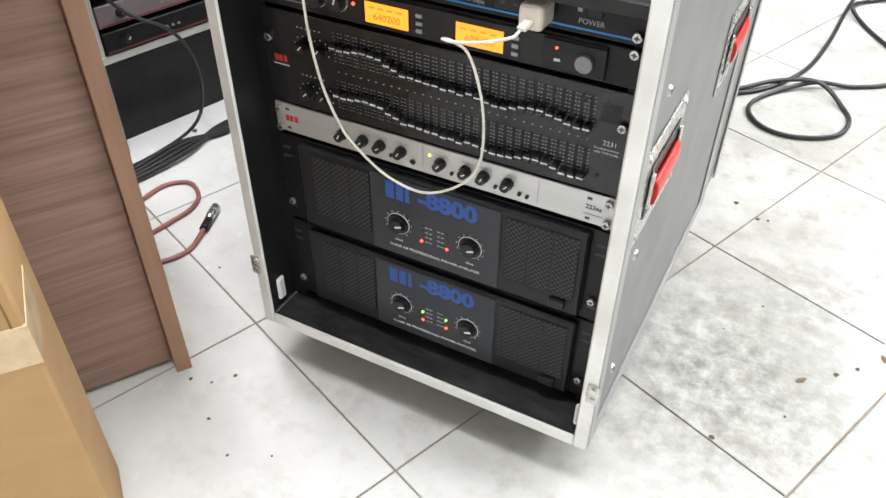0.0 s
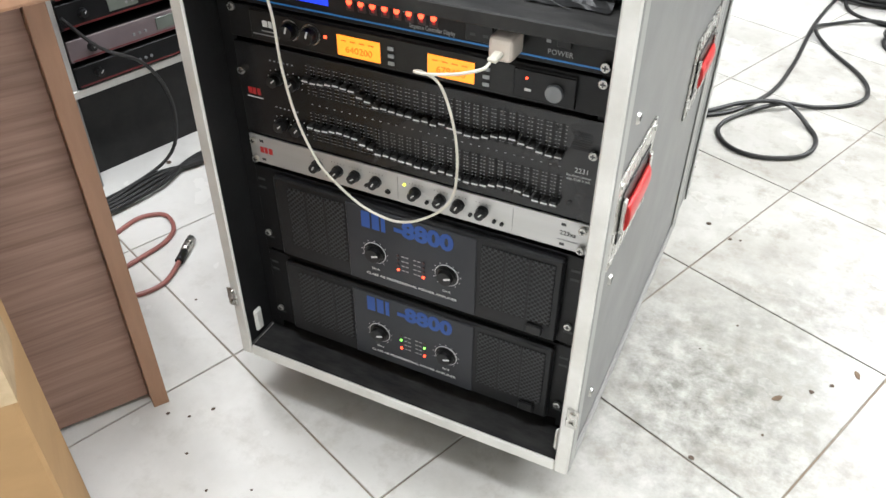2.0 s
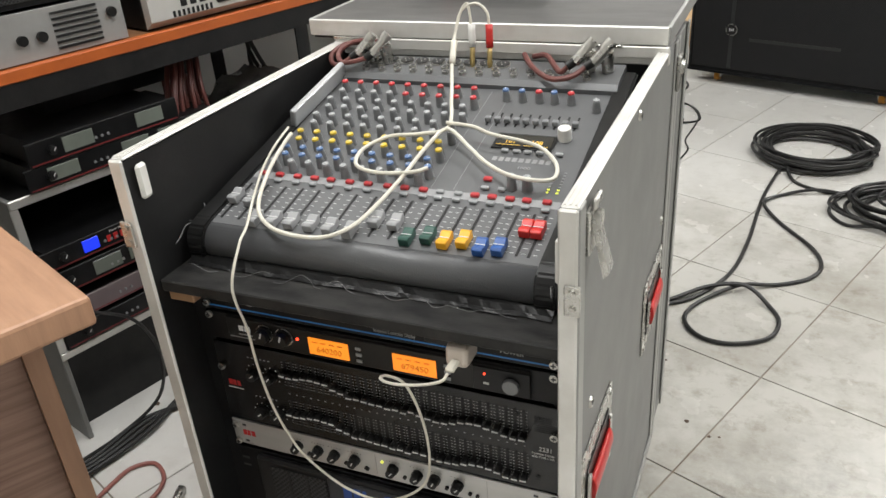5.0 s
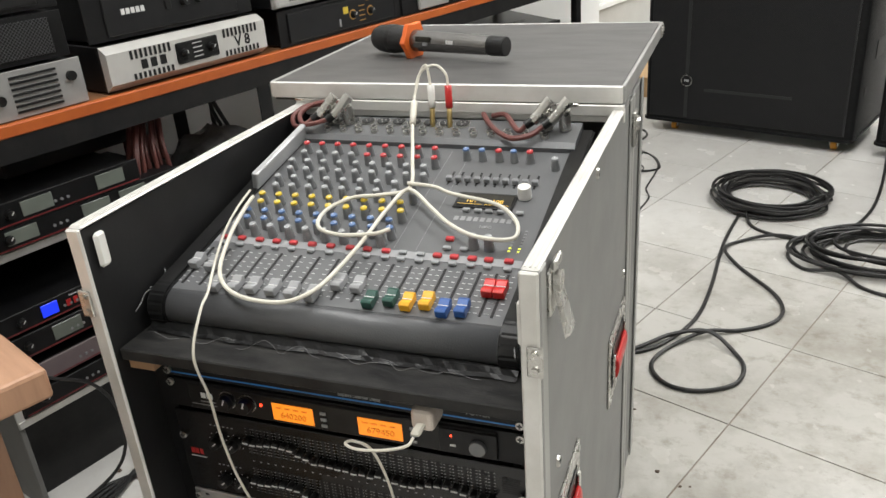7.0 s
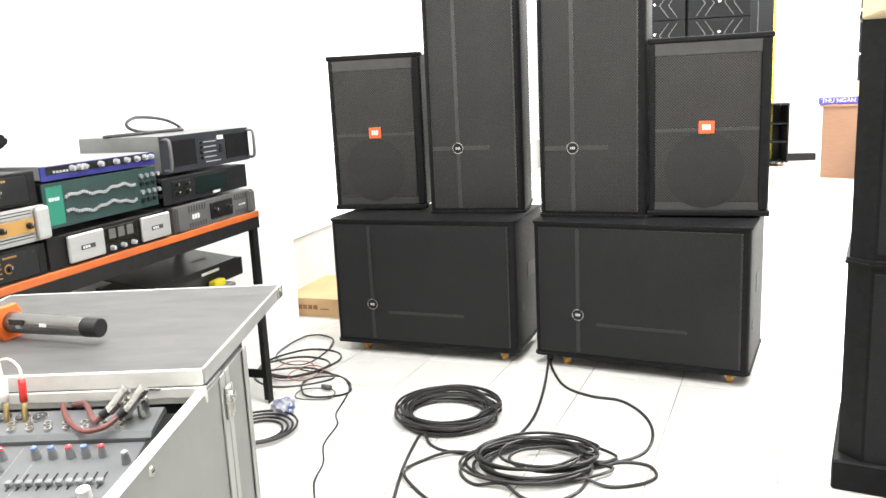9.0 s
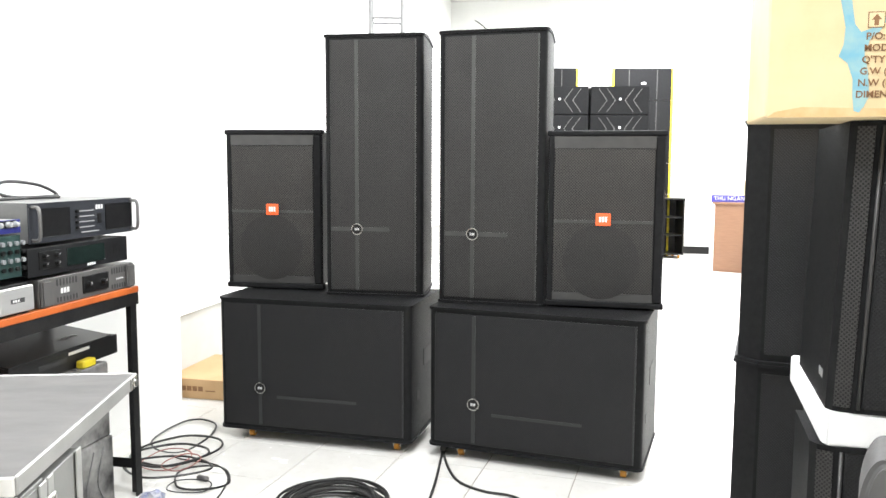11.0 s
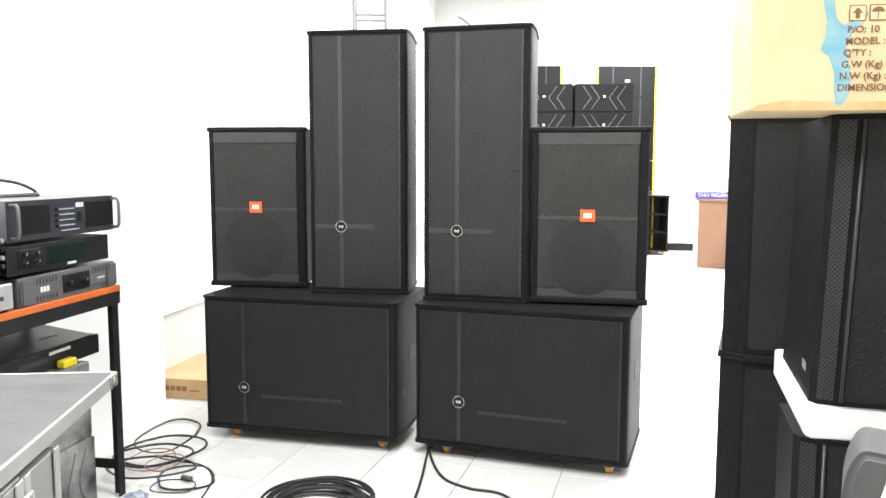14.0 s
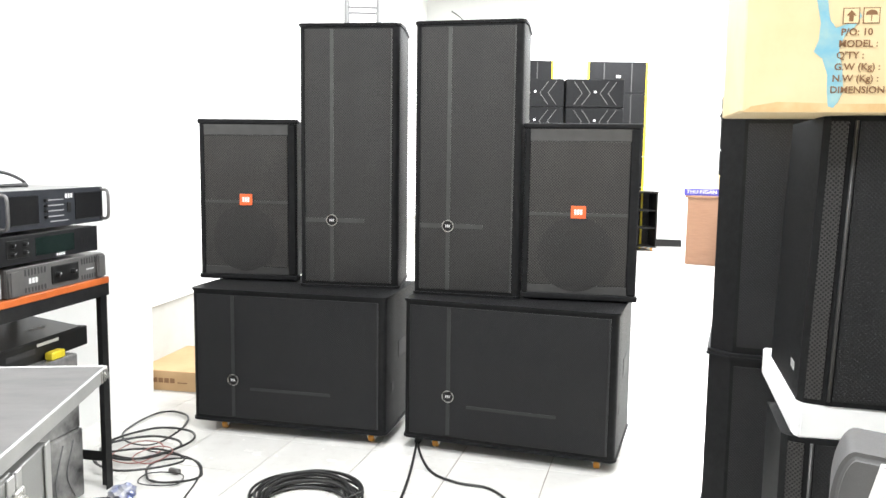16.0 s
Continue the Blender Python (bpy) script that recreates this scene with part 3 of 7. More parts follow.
# swivel castors under the case
for x in (XL + 0.07, XR - 0.07):
    for y in (YF + 0.14, YB - 0.07):
        wheel = part("caster_wheel", C((x - 0.012, y, 0.034), 0.034, 0.024, "x", 20, bev=0.004), BLACK_PLASTIC, case)
        part("caster_fork", B(x - 0.016, x + 0.016, y - 0.02, y + 0.02, 0.0695, ZB - 0.002, bev=0.002), STEEL, case)
        part("caster_arm", B(x - 0.0165, x - 0.0125, y - 0.012, y + 0.012, 0.03, 0.069), STEEL, case)
        part("caster_arm", B(x + 0.0125, x + 0.0165, y - 0.012, y + 0.012, 0.03, 0.069), STEEL, case)

# removed cover lying flat on the case top, and the wrapped case behind it
cover = thing("case_cover", "dark grey laminate case cover with pale aluminium rim, lying flat", "case cover")
part("panel", B(-0.733, -0.149, 1.264, 1.784, 0.9155, 0.9225, bev=0.001), LID_GREY, cover, "scuffed dark grey board")
part("rim_front", B(-0.736, -0.146, 1.258, 1.2635, 0.897, 0.9235, bev=0.0015), ALU_PALE, cover, "pale aluminium rim")
part("rim_right", B(-0.1485, -0.143, 1.264, 1.788, 0.897, 0.9235, bev=0.0015), ALU_SHADED, cover, "pale aluminium rim")
part("rim_left", B(-0.739, -0.7335, 1.264, 1.788, 0.897, 0.9235, bev=0.0015), ALU_SHADED, cover, "pale aluminium rim")
part("rim_back", B(-0.733, -0.149, 1.7845, 1.79, 0.897, 0.9235, bev=0.0015), ALU_SHADED, cover, "pale aluminium rim")
part("lower_rim", B(-0.690, -0.143, 1.2565, 1.264, 0.8785, 0.8955, bev=0.0012), ALU_PALE, case, "pale aluminium rim under the cover")
part("inner_board", B(-0.732, -0.15, 1.2645, 1.783, 0.8925, 0.914), CASE_BLACK, cover)
for x in (-0.66, -0.24):
    part("hinge_leaf", B(x - 0.03, x + 0.03, 1.2545, 1.2575, 0.893, 0.897, bev=0.0005), STEEL, cover)
part("corner_plate", B(-0.1425, -0.1405, 1.745, 1.785, 0.899, 0.922, bev=0.0005), STEEL, cover)
part("corner_screw", C((-0.1406, 1.765, 0.911), 0.006, 0.002, "x", 12), STEEL, cover)

spare = thing("wrapped_flight_case", "metal flight case wrapped in creased plastic film, standing behind the rack", "flight case")
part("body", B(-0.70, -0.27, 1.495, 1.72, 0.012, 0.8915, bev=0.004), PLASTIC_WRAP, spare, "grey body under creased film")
part("base", B(-0.69, -0.28, 1.505, 1.71, 0.0, 0.0115), BLACK_PLASTIC, spare)

PURE_BLACK = mat("slot_black", (0.002, 0.002, 0.002), 0.6)
# ---------------------------------------------------------------- rack units
PX0, PW, PY = -0.6535, 0.4826, 0.7835


def rack_unit(name, label, category, z0, z1, face_mat, depth=0.30, thick=0.004):
    """An empty at the lower left front corner of the panel; chassis and ears."""
    u = thing(name, label, category, pose(PX0, PY, z0))
    hgt = z1 - z0
    part("faceplate", B(0, PW, -thick, 0, 0.0005, hgt - 0.0005, bev=0.0008), face_mat, u)
    part("chassis", B(0.022, PW - 0.022, 0.0005, depth, 0.002, hgt - 0.002), BLACK_STEEL, u)
    return u, hgt, -thick


def rack_screw(u, x, z, y):
    s = part("rack_screw", C((x, y - 0.006, z), 0.0054, 0.005, "y", 14, 0.0050, 0.0012), STEEL, u)
    part("screw_cross", B(x - 0.003, x + 0.003, y - 0.0066, y - 0.006, z - 0.0008, z + 0.0008), DARK_PRINT, s)
    part("screw_cross", B(x - 0.0008, x + 0.0008, y - 0.0068, y - 0.0061, z - 0.003, z + 0.003), DARK_PRINT, s)
    return s


SLIDER = mesh_of("slider_cap", B(-0.0041, 0.0041, -0.011, 0, -0.0046, 0.0034, bev=0.0012), BLACK_PLASTIC)
SLIDER_LINE = mesh_of("slider_line", B(-0.0040, 0.0040, -0.0118, -0.0107, -0.0012, 0.0004), WHITE_PRINT)
SLOT = mesh_of("slider_slot", B(-0.0019, 0.0019, -0.0004, 0, -0.0215, 0.0215), PURE_BLACK)


def bar(u, x0, x1, z0, z1, y, mtl=WHITE_PRINT, name="print_bar"):
    return part(name, B(x0, x1, y - 0.0004, y, z0, z1), mtl, u)


def rotary(u, x, z, y, r, h, mtl=BLACK_PLASTIC, angle=40, pointer=WHITE_PRINT, name="knob"):
    bm = C((0, 0, 0), r, h * 0.35, "y", 20, r)
    bmesh.ops.transform(bm, matrix=Matrix.Translation((0, -h * 0.35, 0)), verts=bm.verts)
    c2 = bmesh.new()
    cyl(c2, (0, -h, 0), r * 0.78, h * 0.66, "y", 20, r * 0.86, 0.0006)
    me = bpy.data.meshes.new("t")
    c2.to_mesh(me)
    bm.from_mesh(me)
    bpy.data.meshes.remove(me)
    k = part(name, bm, mtl, u, smooth=False)
    k.matrix_basis = pose(x, y, z, 0, angle, 0)
    part("pointer", B(-r * 0.09, r * 0.09, -h - 0.0006, -h + 0.0002, 0, r * 0.75), pointer, k)
    return k


def power_amp(z0, z1, top_leds, group):
    u, hh, y = rack_unit("power_amplifier", "charcoal rack power amplifier with blue lettering and lit LEDs", "amplifier", z0, z1, BLACK_STEEL, 0.40, 0.003)
    tagged(u, group=group)
    # raised face between recessed vents
    part("front_frame", B(0.036, PW - 0.024, -0.014, -0.0032, 0.006, hh - 0.004, bev=0.003), DARK_STEEL, u)
    part("centre_panel", B(0.154, 0.345, -0.0165, -0.0142, 0.010, hh - 0.008, bev=0.001), AMP_FACE, u, "charcoal centre panel")
    fy = -0.0167
    for x0, x1 in ((0.060, 0.150), (0.351, 0.449)):
        g = part("vent_grille", B(x0, x1, -0.0158, -0.0142, 0.032, hh - 0.014, bev=0.001), VENT, u, "perforated black vent")
        for k in range(1, 3):
            part("vent_rib", B(x0 + (x1 - x0) * k / 3 - 0.0015, x0 + (x1 - x0) * k / 3 + 0.0015, -0.0168, -0.0159, 0.032, hh - 0.014), DARK_STEEL, g)
    # brand mark as plain bars, model number in blue
    for bx, bw in ((0.178, 0.013), (0.194, 0.011), (0.208, 0.006)):
        bar(u, bx, bx + bw, hh - 0.040, hh - 0.014, fy, BLUE_PRINT, "brand_mark")
    words("-8800", 0.034, BLUE_PRINT, u, front(0.270, hh - 0.027, fy - 0.0003), squash=1.08, bold=0.0016)
    words("CLASS AB PROFESSIONAL POWER AMPLIFIER", 0.0056, WHITE_PRINT, u, front(0.250, 0.027, fy - 0.0003), squash=1.24)
    for x, ang in ((0.196, 70), (0.304, 70)):
        ring = part("dial_ring", C((x, fy - 0.0006, 0.066), 0.0172, 0.0006, "y", 28), WHITE_PRINT, u)
        part("dial_face", C((x, fy - 0.001, 0.066), 0.0163, 0.0005, "y", 28), BLACK_PLASTIC, ring)
        rotary(u, x, 0.066, fy - 0.001, 0.0135, 0.009, BLACK_PLASTIC, ang)
        for a in range(-140, 141, 28):
            bx, bz = x + 0.0200 * math.sin(radians(a)), 0.066 + 0.0200 * math.cos(radians(a))
            bar(u, bx - 0.0006, bx + 0.0006, bz - 0.0006, bz + 0.0006, fy, WHITE_PRINT, "dial_tick")
        words("CH-A" if x < 0.2 else "CH-B", 0.005, WHITE_PRINT, u, front(x, 0.038, fy - 0.0003))
    for i, z in enumerate((0.074, 0.066, 0.058, 0.050)):
        for x in (0.232, 0.270):
            lit = i == 3
            col = LED_RED if lit else (LED_GREEN if (i == 1 and top_leds) else LED_OFF)
            part("led", C((x, fy - 0.0015, z), 0.0019, 0.0016, "y", 10), col, u)
        for bx in (0.237, 0.243, 0.255, 0.261):
            bar(u, bx, bx + 0.0045, z - 0.0008, z + 0.0008, fy, GREY_PRINT)
    part("power_switch", B(0.418, 0.440, -0.020, -0.0145, 0.014, 0.028, bev=0.001), BLACK_PLASTIC, u)
    # slotted ears
    for x in (0.009, PW - 0.012):
        for z in (0.022, hh - 0.022, hh - 0.036):
            bar(u, x - 0.006, x + 0.006, z - 0.002, z + 0.002, -0.0031, DARK_PRINT, "ear_slot")
        rack_screw(u, x, 0.034 if x > 0.2 else 0.032, -0.0031)
    return u


VENT = grille_mat("vent_perforation", (0.050, 0.051, 0.054), (0.001, 0.001, 0.001), 0.0054, hole_size=0.42, turn=45)
power_amp(0.128, 0.274, True, "power amplifiers in the rack")
power_amp(0.278, 0.424, False, "power amplifiers in the rack")

# crossover: one unit high, silver face, eight pointer knobs
xo, hh, y = rack_unit("crossover", "silver one-unit rack crossover with eight black pointer knobs", "crossover", 0.430, 0.474, SILVER_FACE, 0.18)
for i, x in enumerate((0.108, 0.140, 0.166, 0.197, 0.254, 0.289, 0.314, 0.346)):
    rotary(xo, x, 0.023, y, 0.0078, 0.014, BLACK_PLASTIC, 30 + 12 * (i % 3))
    part("button", C((x + 0.016, y - 0.003, 0.013), 0.0026, 0.003, "y", 10), BLACK_PLASTIC, xo)
    for k in range(-2, 3):
        bar(xo, x + k * 0.0045 - 0.0004, x + k * 0.0045 + 0.0004, 0.0335, 0.0345, y, DARK_PRINT, "dial_tick")
for x in (0.215, 0.372):
    part("button", C((x, y - 0.003, 0.012), 0.0024, 0.003, "y", 10), BLACK_PLASTIC, xo)
bar(xo, 0.228, 0.2286, 0.006, 0.040, y, GREY_PRINT)
bar(xo, 0.385, 0.3856, 0.006, 0.040, y, GREY_PRINT)
part("led", C((0.238, y - 0.0012, 0.030), 0.002, 0.0014, "y", 10), LED_YELLOW, xo)
for x, w in ((0.016, 0.006), (0.023, 0.005), (0.030, 0.006)):
    bar(xo, x, x + w, 0.018, 0.027, y, RED_PRINT, "brand_mark")
words("223xs", 0.0085, DARK_PRINT, xo, front(0.455, 0.024, y - 0.0003))
bar(xo, 0.443, 0.468, 0.013, 0.0145, y, GREY_PRINT)
for x in (0.0085, PW - 0.0095):
    rack_screw(xo, x, 0.036, y), rack_screw(xo, x, 0.0075, y)
for x in (0.02, 0.449):
    for z in (0.036, 0.0075):
        bar(xo, x - 0.003, x + 0.003, z - 0.0018, z + 0.0018, y, DARK_PRINT, "ear_slot")

# graphic equalizer: three units, two rows of 31 sliders
eq, hh, y = rack_unit("graphic_equalizer", "black three-unit graphic equalizer with two rows of sliders", "equalizer", 0.477, 0.608, EQ_FACE, 0.2)
rng = random.Random(4)
curve_of = [0.004, 0.003, 0.004, 0.006, 0.007, 0.006, 0.005, -0.001, -0.004, -0.009, -0.008, -0.009, -0.010, -0.010, -0.012, -0.011, -0.013]
scales = bmesh.new()
for row, zc in enumerate((0.0985, 0.034)):
    for i in range(31):
        x = 0.110 + 0.01087 * i
        a = part("slider_slot", SLOT, None, eq)
        a.matrix_basis = pose(x, y, zc)
        for q in range(-4, 5):
            for side in (-0.0044, 0.0024):
                box(scales, x + side, x + side + 0.002, y - 0.0003, y, zc + q * 0.0047 - 0.0003, zc + q * 0.0047 + 0.0003)
        lift = curve_of[i] if i < len(curve_of) else -0.011 - 0.004 * math.sin(i * 0.7) + rng.uniform(-0.001, 0.001)
        cap = part("slider_cap", SLIDER, None, eq)
        cap.matrix_basis = pose(x, y, zc + lift)
        ln = part("slider_line", SLIDER_LINE, None, cap)
    for k, x in enumerate((0.060, 0.086)):
        rotary(eq, x, zc - 0.009, y, 0.0092, 0.013, BLACK_PLASTIC, 48 - 6 * k)
        for a in range(-120, 121, 40):
            bx, bz = x + 0.0128 * math.sin(radians(a)), zc - 0.009 + 0.0128 * math.cos(radians(a))
            bar(eq, bx - 0.0006, bx + 0.0006, bz - 0.0006, bz + 0.0006, y, WHITE_PRINT, "dial_tick")
    for k in range(6):
        part("led", B(0.052 + 0.0065 * k, 0.0545 + 0.0065 * k, y - 0.0006, y, zc + 0.014, zc + 0.0155), GREY_PRINT, eq)
tagged(part("slider_scale", scales, GREY_PRINT, eq), "fine grey scale marks beside the sliders", kind="stuff")
for i in range(31):
    bar(eq, 0.1088 + 0.01087 * i, 0.1112 + 0.01087 * i, 0.0652, 0.0662, y, GREY_PRINT)
for x, w in ((0.016, 0.006), (0.023, 0.005), (0.030, 0.005)):
    bar(eq, x - 0.004, x - 0.004 + w, 0.060, 0.069, y, RED_PRINT, "brand_mark")
bar(eq, 0.010, 0.034, 0.055, 0.0565, y, WHITE_PRINT)
words("2231", 0.0085, WHITE_PRINT, eq, front(0.462, 0.066, y - 0.0003))
words("Equalizer/Limiter", 0.0042, WHITE_PRINT, eq, front(0.459, 0.0585, y - 0.0003))
words("with TYPE III NR", 0.0040, WHITE_PRINT, eq, front(0.459, 0.0535, y - 0.0003))
for k in range(8):
    bar(eq, 0.448, 0.470, 0.092 + 0.003 * k, 0.093 + 0.003 * k, y, BLACK_STEEL, "vent_line")
rack_screw(eq, 0.0085, 0.092, y), rack_screw(eq, PW - 0.0095, 0.091, y)
for z in (0.022, 0.112):
    for x in (0.428, 0.452):
        part("small_screw", C((x, y - 0.0012, z), 0.0026, 0.0012, "y", 10), BLACK_PLASTIC, eq)

# wireless receiver: two amber displays
rx, hh, y = rack_unit("wireless_receiver", "black wireless microphone receiver with two glowing orange displays", "receiver", 0.613, 0.657, BLACK_STEEL, 0.2)
part("front_window", B(0.033, 0.446, y - 0.003, y - 0.0002, 0.003, 0.041, bev=0.0012), BLACK_PLASTIC, rx, "glossy black front window")
fy = y - 0.0032
for x in (0.092, 0.121):
    k = rotary(rx, x, 0.025, fy, 0.0115, 0.012, BLACK_PLASTIC, 20)
    part("knob_ring", C((x, fy - 0.0006, 0.025), 0.0128, 0.0005, "y", 24), STEEL, rx)
for x0, txt in ((0.157, "640200"), (0.274, "679450")):
    d = part("display", B(x0, x0 + 0.057, fy - 0.0012, fy - 0.0001, 0.008, 0.033, bev=0.0004), ORANGE_LCD, rx, "glowing orange display")
    words(txt, 0.0115, LCD_DIGIT, rx, front(x0 + 0.029, 0.0165, fy - 0.0016), squash=1.05)
    for k in range(4):
        bar(rx, x0 + 0.006 + 0.012 * k, x0 + 0.013 + 0.012 * k, 0.0262, 0.0278, fy - 0.0013, LCD_DIGIT)
    for k in range(3):
        part("button", B(x0 + 0.067, x0 + 0.075, fy - 0.002, fy - 0.0001, 0.009 + 0.009 * k, 0.0135 + 0.009 * k, bev=0.0005), KNOB_PALE, rx)
part("led", C((0.141, fy - 0.001, 0.026), 0.002, 0.001, "y", 10), LED_RED, rx)
part("led", C((0.392, fy - 0.0032, 0.030), 0.0014, 0.001, "y", 10), LED_RED, rx)
part("speaker_panel", B(0.377, 0.446, fy - 0.002, fy - 0.0001, 0.005, 0.0385, bev=0.0006), DARK_STEEL, rx)
part("power_button", C((0.424, fy - 0.008, 0.020), 0.0098, 0.006, "y", 22, bev=0.001), KNOB_GREY, rx, "round grey power button")
bar(rx, 0.390, 0.397, 0.015, 0.018, fy - 0.0021, WHITE_PRINT)
for i, (bx, bw) in enumerate(((0.052, 0.007), (0.0605, 0.005), (0.0665, 0.003))):
    bar(rx, bx, bx + bw, 0.022, 0.030, fy, WHITE_PRINT, "brand_mark")
bar(rx, 0.050, 0.072, 0.016, 0.0175, fy, GREY_PRINT), bar(rx, 0.036, 0.075, 0.011, 0.0122, fy, GREY_PRINT)
for x in (0.0085, PW - 0.0095):
    rack_screw(rx, x, 0.040, y)

# power sequencer: blue display, eight red indicators, blue line
sq, hh, y = rack_unit("power_sequencer", "black rack power sequencer with blue display and red indicators", "power sequencer", 0.660, 0.7055, BLACK_STEEL, 0.25)
bar(sq, 0.004, PW - 0.006, 0.0055, 0.0075, y, BLUE_LINE, "blue_line")
part("display", B(0.098, 0.147, y - 0.0012, y - 0.0001, 0.016, 0.038, bev=0.0004), BLUE_LCD, sq, "bright blue display")
for k in range(8):
    x = 0.176 + 0.015 * k
    b = part("indicator_frame", B(x - 0.005, x + 0.005, y - 0.0015, y - 0.0001, 0.016, 0.036, bev=0.0005), LED_OFF, sq)
    part("led", C((x, y - 0.0032, 0.0265), 0.0034, 0.0016, "y", 12), LED_RED, b)
    bar(sq, x - 0.002, x + 0.002, 0.019, 0.024, y - 0.0016, RED_PRINT)
words("Sequence Controller Display", 0.0072, GREY_PRINT, sq, front(0.278, 0.0125, y - 0.0003), squash=0.66)
for x, w in ((0.036, 0.009), (0.047, 0.009), (0.058, 0.004)):
    bar(sq, x, x + w, 0.030, 0.041, y, RED_PRINT, "brand_mark")
bar(sq, 0.070, 0.078, 0.014, 0.022, y, GREY_PRINT, "brand_mark")
socket = part("socket", B(0.318, 0.350, y - 0.0025, y - 0.0001, 0.010, 0.040, bev=0.001), BLACK_PLASTIC, sq)
for dx, dz in ((0.010, 0.018), (0.025, 0.018), (0.0175, 0.030)):
    bar(sq, 0.317 + dx - 0.003, 0.317 + dx + 0.003, dz - 0.0016, dz + 0.0016, y - 0.0026, DARK_PRINT, "socket_slot")
words("POWER", 0.0080, GREY_PRINT, sq, front(0.424, 0.0145, y - 0.0003))
part("rocker_switch", B(0.420, 0.436, y - 0.004, y - 0.0001, 0.0225, 0.038, bev=0.001), BLACK_PLASTIC, sq)
for dz in (0.026, 0.033):
    bar(sq, 0.408, 0.413, dz - 0.002, dz + 0.002, y, GREY_PRINT)
for x in (0.0085, PW - 0.0095):
    rack_screw(sq, x, 0.011, y)

chg = thing("usb_charger", "white USB wall charger plugged into the sequencer socket", "charger", pose(-0.295, 0.7795, 0.668))
part("body", B(0.001, 0.028, -0.040, -0.004, 0.002, 0.029, bev=0.006, seg=3), CHARGER_SHELL, chg, "white plastic body")
part("usb_plug", B(0.009, 0.020, -0.060, -0.0402, 0.010, 0.016, bev=0.002), CREAM_CABLE, chg, "cream USB plug")
part("prong", B(0.008, 0.010, -0.004, 0.0, 0.012, 0.018), STEEL, chg)

# cream charging cable: out of the charger, down in a hanging loop, up over the mixer's front to the phone
usb = bmesh.new()
tube(usb, [(-0.281, 0.716, 0.680), (-0.284, 0.704, 0.678), (-0.310, 0.703, 0.668), (-0.345, 0.708, 0.658), (-0.368, 0.722, 0.650), (-0.366, 0.737, 0.643), (-0.348, 0.744, 0.628), (-0.333, 0.747, 0.580), (-0.328, 0.747, 0.525), (-0.336, 0.746, 0.480), (-0.366, 0.745, 0.447), (-0.408, 0.745, 0.427), (-0.455, 0.745, 0.434), (-0.496, 0.745, 0.460),
           (-0.522, 0.745, 0.488), (-0.545, 0.745, 0.542), (-0.556, 0.744, 0.605), (-0.557, 0.740, 0.670), (-0.560, 0.733, 0.730), (-0.566, 0.768, 0.770), (-0.573, 0.798, 0.781), (-0.598, 0.852, 0.791), (-0.620, 0.912, 0.806), (-0.629, 0.960, 0.820), (-0.634, 1.005, 0.830)], 0.0017, 8, 8)
solid("usb_cable", usb, CREAM_CABLE, "thin cream charging cable hanging in a loop before the rack", "cable", smooth=True)

# ---------------------------------------------------------------- mixing console
SLOPE = math.degrees(math.atan(0.21))
MX0 = Matrix.Translation((0, 0.812, 0.770)) @ Matrix.Rotation(radians(SLOPE), 4, "X")
KY = 1 / math.cos(radians(SLOPE))
mixer = thing("mixing_console", "grey analogue mixing console with coloured knobs and faders", "mixer", MX0)


def my(y):
    """World y on the sloping top to the distance along it."""
    return (y - 0.812) * KY


def mpart(name, bm, mtl, label="", parent=None, smooth=False):
    return part(name, bm, mtl, parent or mixer, label, smooth)


mpart("top_plate", B(-0.648, -0.200, 0.0, my(1.178), -0.020, 0.0, bev=0.0015), MIX_GREY, "grey steel control surface")
lip = bmesh.new()
prism(lip, [(0.0, -0.0005)] + [(-0.026 * math.sin(radians(a)) ** 0.9, -0.0005 - 0.028 * (1 - math.cos(radians(a)))) for a in range(9, 91, 9)] + [(-0.0245, -0.033), (-0.021, -0.036), (0.0, -0.036)], -0.640, -0.208, "yz")
for f in lip.faces:
    f.smooth = len(f.verts) == 4
mpart("front_lip", lip, MIX_LIP, "rounded dark grey front lip")
for x0, x1 in ((-0.668, -0.6405), (-0.2075, -0.182)):
    ck = bmesh.new()
    prism(ck, [(my(1.24), 0.004), (0.004, 0.004), (-0.012, 0.001), (-0.022, -0.007), (-0.028, -0.018), (-0.030, -0.031), (-0.026, -0.040), (my(1.24), -0.085)], x0, x1, "yz")
    bmesh.ops.bevel(ck, geom=ck.edges[:], offset=0.003, segments=2, affect="EDGES")
    mpart("end_cheek", ck, BLACK_PLASTIC, "black moulded end cheek")
under = bmesh.new()
prism(under, [(0.0, -0.0365), (my(1.23), -0.022), (my(1.23), -0.112), (0.09, -0.064)], -0.640, -0.208, "yz")
mpart("underside", under, BLACK_STEEL)
# raised jack field at the back
jk = bmesh.new()
prism(jk, [(my(1.178), -0.02), (my(1.178), 0.006), (my(1.186), 0.012), (my(1.240), 0.014), (my(1.244), 0.010), (my(1.244), -0.02)], -0.648, -0.200, "yz")
mpart("jack_field", jk, MIX_GREY, "grey raised jack field")
JZ = 0.0145
mpart("band", B(-0.640, -0.212, my(0.912), my(0.926), 0.0002, 0.0006), STRIP, "pale grey band across the channels")

COLS = [-0.609 + 0.0266 * i for i in range(9)]


def knob_mesh(name, r, h, body):
    bm = bmesh.new()
    cyl(bm, (0, 0, 0), r * 0.92, h * 0.86, "z", 14, r * 0.70)
    cyl(bm, (0, 0, h * 0.86), r * 0.66, h * 0.08, "z", 14, r * 0.6)
    return mesh_of(name, bm, body)


